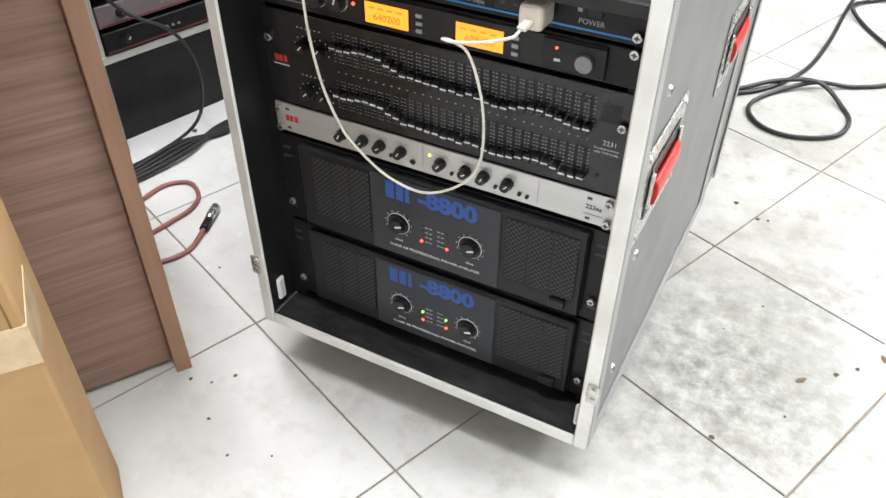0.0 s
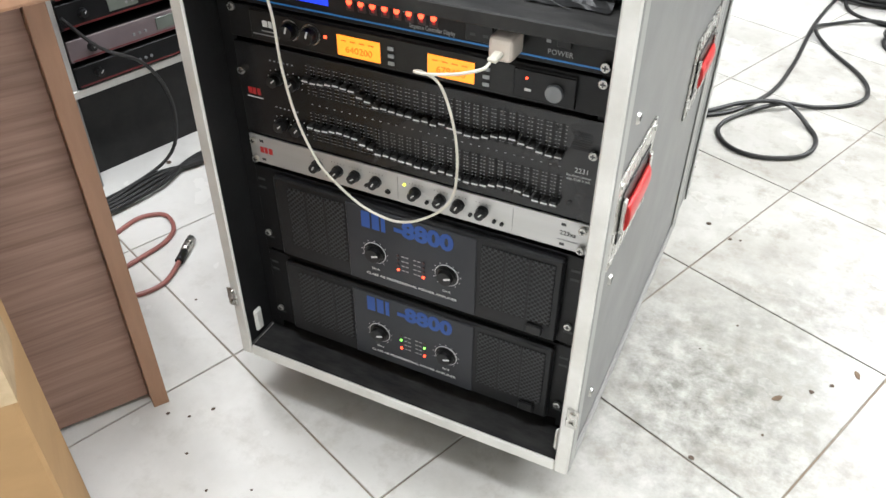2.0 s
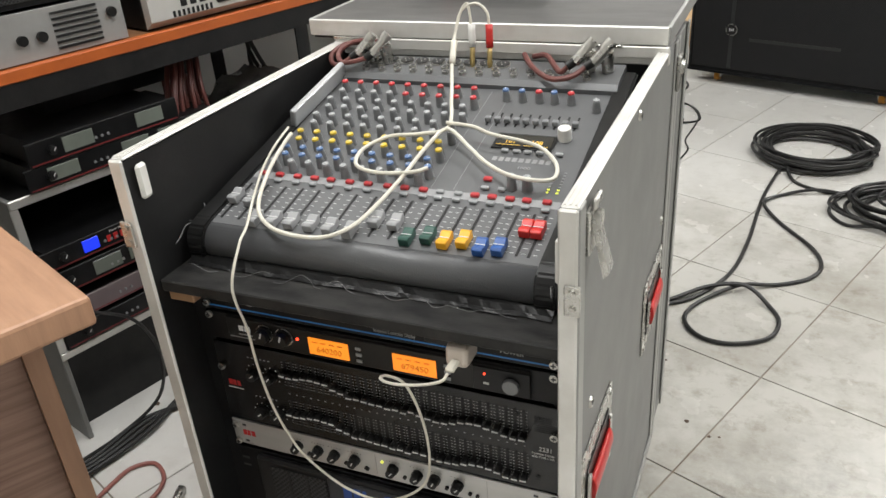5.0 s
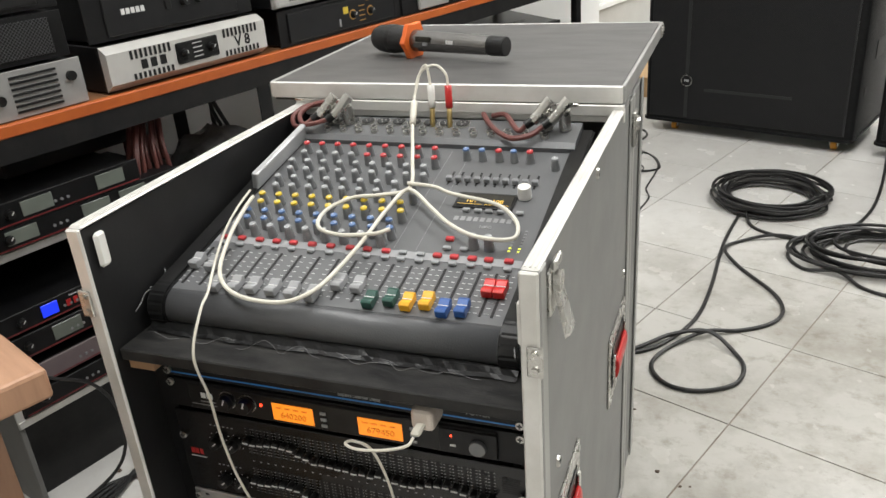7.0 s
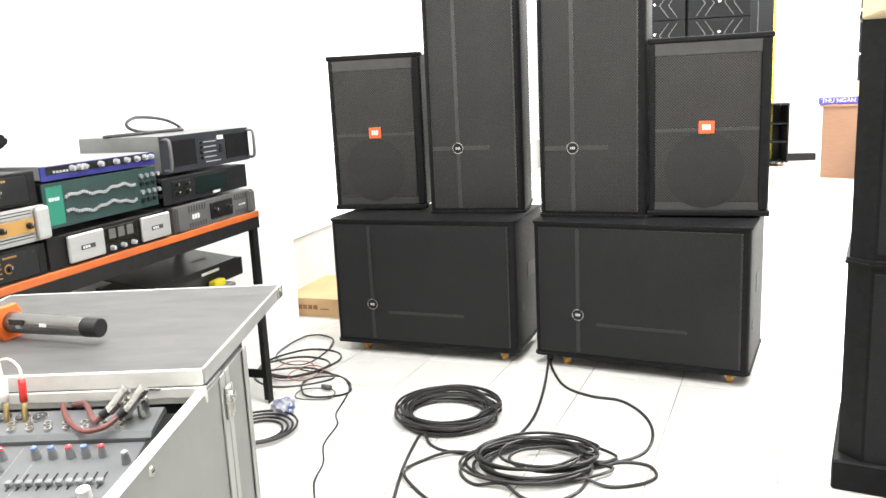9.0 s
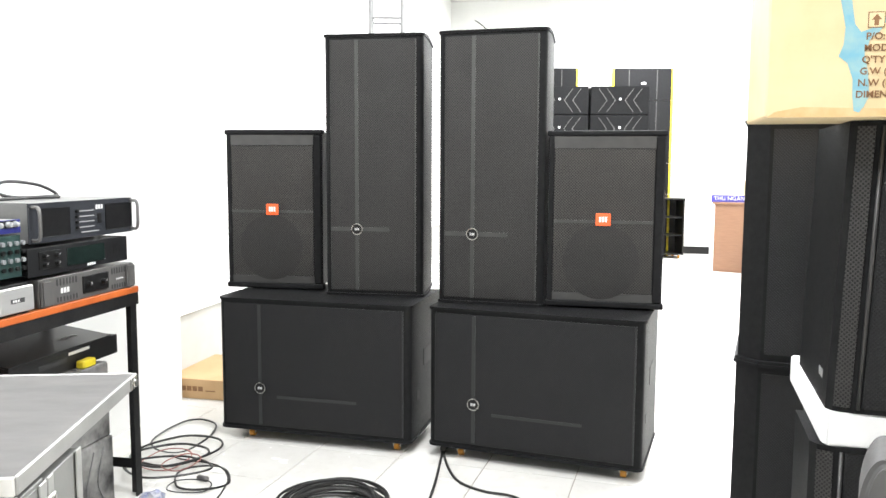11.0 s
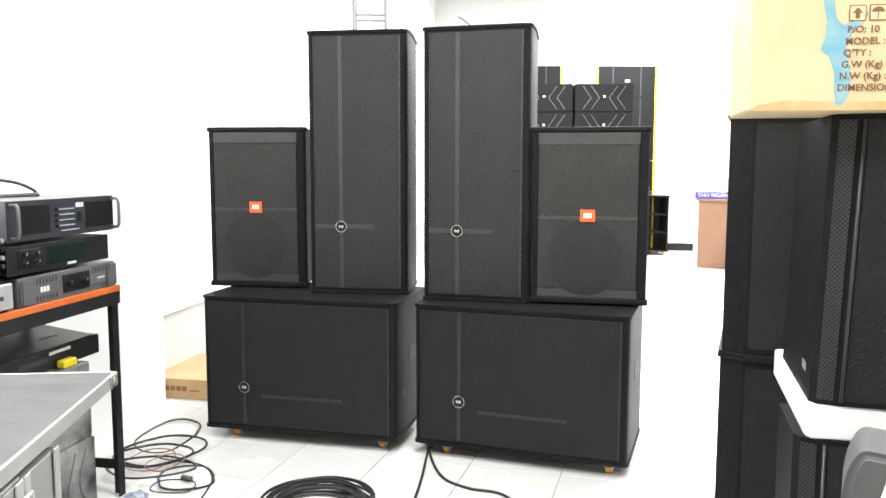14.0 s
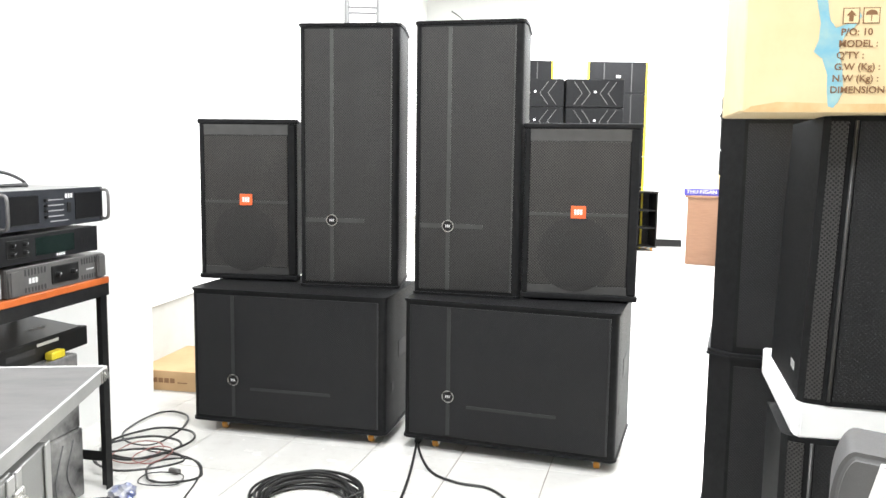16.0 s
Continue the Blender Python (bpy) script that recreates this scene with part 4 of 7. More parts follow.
KNOB = knob_mesh("knob", 0.0076, 0.0185, KNOB_GREY)
CAPS = {}
for cname, cm in (("pale", KNOB_PALE), ("blue", KNOB_BLUE), ("yellow", KNOB_YELLOW), ("red", KNOB_RED)):
    CAPS[cname] = mesh_of("cap", C((0, 0, 0.0168), 0.0053, 0.0025, "z", 12, 0.0046), cm)
KLINE = mesh_of("knob_line", B(-0.0005, 0.0005, 0.0005, 0.0044, 0.0193, 0.0197), WHITE_PRINT)
krng = random.Random(11)


def knob(x, y, colour, s=1.0):
    k = part("knob", KNOB, None, mixer)
    k.matrix_basis = pose(x, my(y), 0.0002, 0, 0, krng.uniform(-120, 120)) @ Matrix.Diagonal((s, s, s, 1))
    part("cap", CAPS[colour], None, k)
    part("knob_line", KLINE, None, k)
    return k


ROWS_OF = ((1.148, "red"), (1.122, "pale"), (1.098, "pale"), (1.076, "pale"), (1.053, "pale"), (1.031, "pale"), (1.007, "yellow"), (0.988, "yellow"), (0.967, "blue"), (0.950, "blue"), (0.934, "pale"))
for i, x in enumerate(COLS):
    for j, (yy, colour) in enumerate(ROWS_OF):
        if j == 1 and i >= 4:
            colour = "red"
        knob(x + (0.008 if j % 2 else 0.0) - 0.004, yy, colour, 0.95)
for x, colour in ((-0.352, "blue"), (-0.328, "blue"), (-0.303, "red"), (-0.281, "blue"), (-0.257, "red"), (-0.218, "pale")):
    knob(x, 1.148 if x < -0.25 else 1.132, colour, 0.95)
knob(-0.279, 0.944, "pale", 1.05), knob(-0.259, 0.944, "pale", 1.05)

BTN_R = mesh_of("button", B(-0.0055, 0.0055, -0.0035, 0.0035, 0, 0.0045, bev=0.001), KNOB_RED)
BTN_W = mesh_of("button", B(-0.0050, 0.0050, -0.0030, 0.0030, 0, 0.004, bev=0.001), KNOB_PALE)


def button(x, y, red):
    part("button", BTN_R if red else BTN_W, None, mixer).matrix_basis = pose(x, my(y), 0.0007)


FADERS = ((-0.632, 0.863, "g"), (-0.606, 0.860, "g"), (-0.578, 0.824, "g"), (-0.552, 0.827, "g"), (-0.527, 0.828, "g"), (-0.499, 0.828, "g"), (-0.472, 0.827, "g"), (-0.444, 0.825, "g"), (-0.420, 0.850, "g"), (-0.394, 0.849, "g"),
          (-0.369, 0.826, "n"), (-0.345, 0.833, "n"), (-0.323, 0.829, "y"), (-0.301, 0.834, "y"), (-0.278, 0.825, "b"), (-0.257, 0.829, "b"), (-0.2365, 0.866, "r"), (-0.2225, 0.866, "r"))
FSLOT = mesh_of("fader_slot", B(-0.0016, 0.0016, my(0.824), my(0.899), 0.0002, 0.0007), PURE_BLACK)
fcap = {}
for key, fm in (("g", FADE_GREY), ("n", FADE_GREEN), ("y", FADE_YELLOW), ("b", FADE_BLUE), ("r", FADE_RED)):
    bm = bmesh.new()
    prism(bm, [(-0.0115, 0.0), (-0.0125, 0.010), (-0.0085, 0.0118), (0.0, 0.0085), (0.0085, 0.0118), (0.0125, 0.010), (0.0115, 0.0)], -0.0066, 0.0066, "yz")
    bmesh.ops.bevel(bm, geom=bm.edges[:], offset=0.0008, segments=1, affect="EDGES")
    fcap[key] = mesh_of("fader_cap", bm, fm)
FLINE = mesh_of("cap_line", B(-0.0062, 0.0062, -0.0005, 0.0005, 0.0088, 0.0096), WHITE_PRINT)
TICK = mesh_of("scale_tick", B(-0.0022, 0.0022, -0.0004, 0.0004, 0.0002, 0.0004), WHITE_PRINT)
for i, (x, yc, key) in enumerate(FADERS):
    part("fader_slot", FSLOT, None, mixer).matrix_basis = pose(x, 0, 0)
    f = part("fader_cap", fcap[key], None, mixer)
    f.matrix_basis = pose(x, my(yc), 0.0008)
    part("cap_line", FLINE, None, f)
    for k in range(8):
        part("scale_tick", TICK, None, mixer).matrix_basis = pose(x + 0.0065, my(0.829 + 0.0095 * k), 0)
        part("scale_tick", TICK, None, mixer).matrix_basis = pose(x - 0.0065, my(0.829 + 0.0095 * k), 0)
    if i < 10:
        button(x + 0.006, 0.9205, True)
        button(x + 0.010, 0.9075, False)
    elif i < 16:
        button(x + 0.004, 0.9205, i >= 12)
        button(x + 0.006, 0.9075, False)
button(-0.228, 0.921, True), button(-0.226, 0.906, False), button(-0.314, 0.955, True), button(-0.312, 0.937, False), button(-0.290, 0.937, False)
for k in range(10):
    x = -0.360 + 0.0137 * k
    part("short_slot", B(-0.0014, 0.0014, my(1.080), my(1.113), 0.0002, 0.0007), PURE_BLACK, mixer).matrix_basis = pose(x, 0, 0)
    part("short_cap", B(x - 0.0042, x + 0.0042, my(1.090) - 0.004, my(1.090) + 0.004, 0.0008, 0.008, bev=0.001), KNOB_GREY, mixer)
part("display_bezel", B(-0.335, -0.252, my(1.026), my(1.062), 0.0002, 0.002, bev=0.0005), BLACK_PLASTIC, mixer)
part("display", B(-0.331, -0.256, my(1.031), my(1.058), 0.002, 0.0026), SCREEN_DARK, mixer, "dark effects display with amber figures")
AMBER = mat("amber_figures", (0.8, 0.5, 0.08), 0.4, emit=0.8)
for txt, x in (("101", -0.312), ("108", -0.276)):
    words(txt, 0.011, AMBER, mixer, pose(x, my(1.041), 0.003))
for x in (-0.331, -0.293):
    part("display_frame", B(x + 0.001, x + 0.034, my(1.0335), my(1.0342), 0.0027, 0.0029), AMBER, mixer)
for x in (-0.313, -0.297, -0.282, -0.266, -0.240):
    button(x, 1.020, False)
enc = part("encoder", C((-0.243, my(1.059), 0.0003), 0.0095, 0.018, "z", 20, 0.0088, 0.001), WHITE_PLASTIC, mixer, "pale grey encoder knob")
for k in range(9):
    part("brand_mark", B(-0.325 + 0.009 * k, -0.319 + 0.009 * k, my(0.999), my(1.008), 0.0002, 0.0004), GREY_PRINT, mixer)
words("1000", 0.009, GREY_PRINT, mixer, pose(-0.278, my(0.987), 0.0004))
for k in range(8):
    for x in (-0.236, -0.224):
        part("meter_led", B(x, x + 0.003, my(0.942 + 0.006 * k), my(0.944 + 0.006 * k), 0.0002, 0.0008), LED_YELLOW if k < 2 else GREY_PRINT, mixer)
for x in (-0.382, -0.352, -0.206):
    part("panel_line", B(x, x + 0.0006, my(0.93), my(1.17), 0.0002, 0.0003), GREY_PRINT, mixer)
# jack field: XLR sockets and two rows of jacks
for i in range(9):
    x = COLS[i] + 0.014
    s = part("xlr_socket", C((x, my(1.226), JZ - 0.002), 0.0105, 0.0035, "z", 20), BLACK_PLASTIC, mixer, "black XLR socket")
    part("socket_rim", C((x, my(1.226), JZ - 0.0018), 0.0118, 0.0028, "z", 20), STEEL, s, "nickel rim")
    part("socket_hole", C((x, my(1.226), JZ + 0.0016), 0.008, 0.0003, "z", 16), DARK_PRINT, s)
    for dx, dy in ((-0.0034, 0.002), (0.0034, 0.002), (0.0, -0.0042)):
        part("contact", C((x + dx, my(1.226) + dy, JZ + 0.002), 0.0012, 0.0005, "z", 8), STEEL, s)
for i in range(14):
    x = -0.606 + 0.0272 * i
    for yy in (1.208, 1.196):
        j = part("jack", C((x + (0.006 if yy < 1.2 else 0), my(yy), JZ - 0.003), 0.0064, 0.0052, "z", 6, 0.0058), STEEL, mixer, "nickel jack nut")
        part("jack_hole", C((x + (0.006 if yy < 1.2 else 0), my(yy), JZ + 0.0023), 0.0034, 0.0003, "z", 10), DARK_PRINT, j)

# patch plugs with brown-red cables
def patch_cable(x0, runs):
    """Two right-angle plugs: upright nickel shell, black boot to the side, cable run."""
    th = thing("patch_cable", "brown-red patch cable with nickel angle plugs on the mixer", "cable", MX0, "patch cables on the mixer")
    for k, run in enumerate(runs):
        x = x0 + 0.026 * k
        part("plug", T([(x + 0.002, my(1.220), JZ), (x + 0.002, my(1.220), JZ + 0.030)], 0.0088, 14, 3), STEEL, th, "nickel angle plug", smooth=True)
        part("plug_barrel", T([(x - 0.016, my(1.206), JZ + 0.018), (x - 0.006, my(1.214), JZ + 0.028), (x + 0.004, my(1.222), JZ + 0.040), (x + 0.008, my(1.225), JZ + 0.044)], 0.0082, 14, 4), STEEL, th, "nickel barrel", smooth=True)
        part("plug_boot", T([(x - 0.014, my(1.207), JZ + 0.021), (x - 0.026, my(1.199), JZ + 0.015)], 0.0066, 12, 3), BLACK_PLASTIC, th, smooth=True)
        part("wire", T([(x - 0.025, my(1.199), JZ + 0.0155)] + [(x + dx, my(yy), JZ + dz) for dx, yy, dz in run], 0.0040, 8, 6), RED_CABLE, th, smooth=True)


LOOP = ((-0.040, 1.190, 0.008), (-0.058, 1.194, 0.006), (-0.068, 1.212, 0.012), (-0.058, 1.232, 0.018), (-0.035, 1.240, 0.020), (-0.012, 1.240, 0.018))
patch_cable(-0.600, (LOOP, tuple((dx * 1.15, yy - 0.003, dz + 0.006) for dx, yy, dz in LOOP)))
patch_cable(-0.250, (((-0.034, 1.196, 0.008), (-0.046, 1.210, 0.008), (-0.058, 1.228, 0.010), (-0.070, 1.241, 0.010), (-0.090, 1.246, 0.004)), ((-0.040, 1.182, 0.010), (-0.066, 1.176, 0.007), (-0.090, 1.190, 0.008), (-0.112, 1.214, 0.010), (-0.128, 1.241, 0.010))))

# cream stereo cable with red and white plugs, looped over the knobs
rca = thing("stereo_cable", "cream stereo cable with red and white plugs over the mixer", "cable")


def on_mix(x, y, h):
    return (x, y, 0.770 + 0.21 * (y - 0.812) + h)


part("cable", T([on_mix(-0.455, 1.215, 0.060), on_mix(-0.447, 1.18, 0.040), on_mix(-0.418, 1.10, 0.026), on_mix(-0.395, 1.027, 0.024), on_mix(-0.43, 1.008, 0.023), on_mix(-0.470, 0.998, 0.022), on_mix(-0.494, 0.965, 0.021), on_mix(-0.486, 0.930, 0.021), on_mix(-0.449, 0.918, 0.021),
                 on_mix(-0.405, 0.926, 0.021), on_mix(-0.388, 0.938, 0.021)], 0.0027, 8, 6), CREAM_CABLE, rca, smooth=True)
part("cable", T([on_mix(-0.398, 1.030, 0.029), on_mix(-0.36, 1.030, 0.026), on_mix(-0.334, 1.026, 0.02), on_mix(-0.270, 1.015, 0.016), on_mix(-0.236, 0.985, 0.014), on_mix(-0.228, 0.955, 0.013), on_mix(-0.244, 0.935, 0.02), on_mix(-0.282, 0.938, 0.022), on_mix(-0.320, 0.965, 0.018), on_mix(-0.350, 0.99, 0.02), on_mix(-0.393, 1.020, 0.026),
                 on_mix(-0.405, 0.975, 0.026), on_mix(-0.416, 0.914, 0.018), on_mix(-0.425, 0.85, 0.018), on_mix(-0.440, 0.812, 0.016), on_mix(-0.475, 0.795, 0.012), on_mix(-0.535, 0.800, 0.012), on_mix(-0.580, 0.835, 0.012), on_mix(-0.604, 0.90, 0.018), on_mix(-0.612, 0.955, 0.024), on_mix(-0.613, 0.98, 0.026)], 0.0027, 8, 6), CREAM_CABLE, rca, smooth=True)
part("strain_relief", T([on_mix(-0.452, 1.205, 0.056), on_mix(-0.444, 1.172, 0.038)], 0.0048, 10, 3), CREAM_CABLE, rca)
for x, pm, lab in ((-0.432, WHITE_PLASTIC, "white plug sleeve"), (-0.404, RED_PLASTIC, "red plug sleeve")):
    part("lead", T([on_mix(-0.455, 1.215, 0.060), on_mix(-0.450, 1.232, 0.088), on_mix((x - 0.45) / 2, 1.236, 0.099), on_mix(x - 0.004, 1.232, 0.088), on_mix(x, 1.228, 0.066)], 0.0022, 8, 6), CREAM_CABLE, rca, smooth=True)
    part("plug_sleeve", T([on_mix(x, 1.228, 0.072), on_mix(x + 0.002, 1.222, 0.040)], 0.0056, 10, 3), pm, rca, lab)
    part("plug_tip", T([on_mix(x + 0.002, 1.222, 0.040), on_mix(x + 0.003, 1.216, 0.010)], 0.0040, 10, 3), mat("brass", (0.55, 0.42, 0.18), 0.3, 0.9), rca, "brass plug tip")

# phone standing on its long edge among the knobs
ph = thing("smartphone", "pale grey phone on its edge beside the mixer knobs", "phone", Matrix.Translation(on_mix(-0.641, 1.108, 0.014)) @ Matrix.Rotation(radians(SLOPE), 4, "X") @ pose(0, 0, 0, 0, 12, -2))
part("body", B(-0.0050, 0.0050, -0.077, 0.077, -0.013, 0.016, bev=0.0035, seg=3), mat("pale_grey_phone_shell", (0.55, 0.56, 0.57), 0.3, 0.3), ph, "pale metal shell")
part("screen", B(-0.0058, -0.0051, -0.073, 0.073, -0.010, 0.013), SCREEN_DARK, ph)

# torn plastic film hanging under the mixer lip; its black is the gap's shadow
wrap = thing("plastic_film", "creased plastic wrap under the mixer's front lip, shadow coloured in", "plastic wrap")
frng = random.Random(3)
film = bmesh.new()
cols, grid = 60, []
for i in range(cols + 1):
    x = -0.664 + 0.480 * i / cols
    grid.append([film.verts.new((x, yy + 0.0012 * math.sin(i * 0.7) + frng.uniform(-0.0008, 0.0008), zz + frng.uniform(-0.0005, 0.0005))) for yy, zz in ((0.800, 0.7345), (0.791, 0.7315), (0.785, 0.7265), (0.779, 0.7245))])
for a, b in zip(grid, grid[1:]):
    for q in range(3):
        film.faces.new((a[q], b[q], b[q + 1], a[q + 1]))
part("sheet", film, FILM_SHADE, wrap)
# thin pale strands modelled in place of glints on the crumpled film
GLINT = mat("film_glint_strand", (0.16, 0.16, 0.16), 0.12, 0.0, spec=0.6)
for n in range(7):
    x0 = -0.655 + 0.065 * n
    pts = [(x0 + 0.011 * q, 0.772 - 0.006 * math.sin(q * 0.9 + n) + frng.uniform(-0.003, 0.003), 0.7275 + 0.004 * math.sin(q * 1.3 + n * 2) + frng.uniform(0, 0.002)) for q in range(5 + n % 3)]
    part("film_edge_glint", T(pts, 0.00045, 5, 3), GLINT, wrap)
for n in range(5):
    cx = -0.666 if n < 3 else -0.186
    pts = [(cx + frng.uniform(-0.006, 0.006), 0.775 + 0.012 * q + 0.03 * (n % 3), 0.772 + frng.uniform(-0.02, 0.012)) for q in range(4)]
    part("film_edge_glint", T(pts, 0.0009, 5, 3), GLINT, wrap)
mixfeet = (-0.61, -0.24)
for x in mixfeet:
    for yy, zt in ((0.84, 0.7395), (1.20, 0.744)):
        part("foot", C((x, yy, 0.7226), 0.012, zt - 0.7226 + 0.006, "z", 14), BLACK_PLASTIC, mixer).matrix_basis = MX0.inverted()

# handheld microphone on the cover
mic = thing("wireless_microphone", "handheld wireless microphone with black mesh head and orange anti-roll ring", "microphone", pose(-0.587, 1.473, 0.9527, 0, 0, -17.5) @ Matrix.Diagonal((1.06, 1.0, 1.0, 1)))
mh = bmesh.new()
prof = [(-0.052, 0.0), (-0.051, 0.012), (-0.046, 0.019), (-0.035, 0.024), (-0.018, 0.0255), (0.0, 0.0255), (0.012, 0.024), (0.03, 0.0205)]
prev = None
for px, pr in prof:
    ring = [mh.verts.new((px, max(pr, 0.0005) * math.cos(a), max(pr, 0.0005) * math.sin(a))) for a in (2 * math.pi * k / 24 for k in range(24))]
    if prev:
        for k in range(24):
            mh.faces.new((prev[k], prev[(k + 1) % 24], ring[(k + 1) % 24], ring[k]))
    prev = ring
part("mesh_head", mh, MIC_MESH, mic, "black wire mesh head", smooth=True)
part("head_band", C((-0.012, 0, 0), 0.0262, 0.010, "x", 24, bev=0.001), BLACK_PLASTIC, mic)
part("neck", C((0.028, 0, 0), 0.0215, 0.012, "x", 24, 0.0195), BLACK_PLASTIC, mic)
body = part("body", C((0.040, 0, 0), 0.0190, 0.155, "x", 24, 0.0165, 0.001), MIC_GREY, mic, "gunmetal tube body")
part("window", B(0.055, 0.085, -0.0195, -0.0165, 0.002, 0.011), SCREEN_DARK, mic)
part("switch", B(0.070, 0.080, -0.0205, -0.0166, -0.004, 0.001), KNOB_GREY, mic)
for k in range(3):
    part("brand_mark", B(0.118 + 0.005 * k, 0.1215 + 0.005 * k, -0.0186, -0.0170, 0.001, 0.007), WHITE_PRINT, mic)
part("end_cap", C((0.1955, 0, 0), 0.0172, 0.030, "x", 24, 0.0165, 0.002), BLACK_PLASTIC, mic, "black end cap")
rg = bmesh.new()
pts = []
for k in range(12):
    r = 0.0295 if k % 2 == 0 else 0.0355
    pts.append((r * math.cos(math.pi * k / 6 + math.pi / 2), r * math.sin(math.pi * k / 6 + math.pi / 2)))
prism(rg, pts, 0.031, 0.041, "yz")
bmesh.ops.bevel(rg, geom=rg.edges[:], offset=0.0015, segments=1, affect="EDGES")
part("anti_roll_ring", rg, ORANGE_RUBBER, mic, "orange rubber anti-roll ring")

# ---------------------------------------------------------------- amplifier table along the wall
SH = Matrix.Translation((-0.62, 3.44, 0)) @ Matrix.Rotation(radians(73.4), 4, "Z")
TABLE_Z = 0.848


def run(x):
    """Distance along the table from its far end; the far bays are a little shorter."""
    return x * 0.928 if x > -1.8 else x + 0.13

table = thing("display_table", "long black steel table with orange edge, loaded with amplifiers", "table", SH)
part("front_edge", B(-3.35, 0.012, 0.0, 0.02, TABLE_Z - 0.024, TABLE_Z, bev=0.002), ORANGE_EDGE, table, "orange painted wooden edge")
part("top_board", B(-3.35, 0.012, 0.0205, 0.44, TABLE_Z - 0.020, TABLE_Z - 0.001), mat("brown_ply_top", (0.22, 0.10, 0.04), 0.6), table)
part("front_rail", B(-3.35, 0.012, 0.003, 0.008, TABLE_Z - 0.072, TABLE_Z - 0.0245), SHELF_BLACK, table, "black angle-steel rail")
part("rear_rail", B(-3.35, 0.012, 0.430, 0.435, TABLE_Z - 0.072, TABLE_Z - 0.0245), SHELF_BLACK, table)
part("end_rail", B(0.008, 0.0125, 0.0085, 0.4295, TABLE_Z - 0.072, TABLE_Z - 0.0245), SHELF_BLACK, table)
for lx in (-0.036, -1.10, -1.72, -3.30):
    for ly in (0.0085, 0.385):
        leg = bmesh.new()
        box(leg, lx, lx + 0.04, ly, ly + 0.004, 0, TABLE_Z - 0.0725)
        box(leg, lx + 0.036, lx + 0.04, ly + 0.0042, ly + 0.044, 0, TABLE_Z - 0.0725)
        part("leg", leg, SHELF_BLACK, table)
part("foot_rail", B(0.002, 0.006, 0.014, 0.43, 0.10, 0.14), SHELF_BLACK, table)


def unit(name, label, category, x0, x1, z0, z1, face, y0=0.012, depth=0.36, body=None, ears=True, group="amplifiers on the table"):
    """A rack unit on the table: body behind a faceplate. Local origin at its lower left front."""
    x0, x1 = run(x0), run(x1)
    u = thing(name, label, category, SH @ pose(x0, y0, z0), group)
    w, hgt = x1 - x0, z1 - z0
    e = 0.018 if ears else 0.0
    part("body", B(e, w - e, 0.004, depth, 0.004, hgt - 0.001, bev=0.001), body or BLACK_STEEL, u)
    part("faceplate", B(0, w, -0.002, 0.0036, 0.002, hgt - 0.002, bev=0.001), face, u)
    for fx in (0.05, w - 0.05):
        part("foot", C((fx, 0.03, 0), 0.01, 0.004, "z", 10), BLACK_PLASTIC, u)
        part("foot", C((fx, depth - 0.03, 0), 0.01, 0.004, "z", 10), BLACK_PLASTIC, u)
    return u, w, hgt


def knob_row(u, xs, z, r=0.008, mtl=BLACK_PLASTIC, y=-0.002):
    for i, x in enumerate(xs):
        rotary(u, x, z, y, r, 0.014, mtl, 30 * (i % 3))


def marks(u, x, z, n, w, hgt, mtl, y=-0.0022, gap=1.35, name="brand_mark"):
    for k in range(n):
        bar(u, x + k * w * gap, x + k * w * gap + w, z, z + hgt, y, mtl, name)


def carry_handles(u, w, hgt):
    for x in (0.012, w - 0.012):
        part("handle", T([(x, -0.002, 0.014), (x, -0.030, 0.018), (x, -0.034, hgt / 2), (x, -0.030, hgt - 0.018), (x, -0.002, hgt - 0.014)], 0.006, 8, 4), GUN_GREY, u, "grey carry handle")


TZ = TABLE_Z
# far end, three high
u, w, hgt = unit("amplifier", "gunmetal two-unit amplifier with rounded cheeks and vent slots", "amplifier", -0.58, -0.012, TZ, TZ + 0.098, GUN_GREY, ears=False, body=GUN_GREY)
for x in (0.0, w - 0.05):
    ck = bmesh.new()
    prism(ck, [(x, 0.004), (x + 0.05, 0.004), (x + 0.05, hgt - 0.004), (x, hgt - 0.004)], -0.016, -0.0025)
    bmesh.ops.bevel(ck, geom=ck.edges[:], offset=0.006, segments=2, affect="EDGES")
    part("cheek", ck, GUN_GREY, u, "rounded gunmetal cheek")
part("control_window", B(0.22, 0.37, -0.006, -0.0022, 0.018, hgt - 0.016, bev=0.003), BLACK_PLASTIC, u)
knob_row(u, (0.25, 0.335), 0.050, 0.011, y=-0.006)
for x0, x1 in ((0.085, 0.20), (0.39, 0.50)):
    for k in range(7):
        part("vent_slot", B(x0 + (x1 - x0) * k / 7, x0 + (x1 - x0) * k / 7 + 0.008, -0.0032, -0.0022, 0.066, 0.088), DARK_PRINT, u)
        part("vent_slot", B(x0 + (x1 - x0) * k / 7, x0 + (x1 - x0) * k / 7 + 0.008, -0.0032, -0.0022, 0.010, 0.026), DARK_PRINT, u)
marks(u, 0.105, 0.038, 3, 0.012, 0.018, WHITE_PRINT, -0.0024)
marks(u, 0.42, 0.042, 4, 0.009, 0.006, WHITE_PRINT, -0.0024)
u, w, hgt = unit("amplifier", "black amplifier with a four-knob window and dim green display", "amplifier", -0.63, -0.045, TZ + 0.108, TZ + 0.205, DARK_STEEL)
part("knob_window", B(0.05, 0.16, -0.005, -0.0022, 0.022, 0.082, bev=0.002), BLACK_PLASTIC, u)
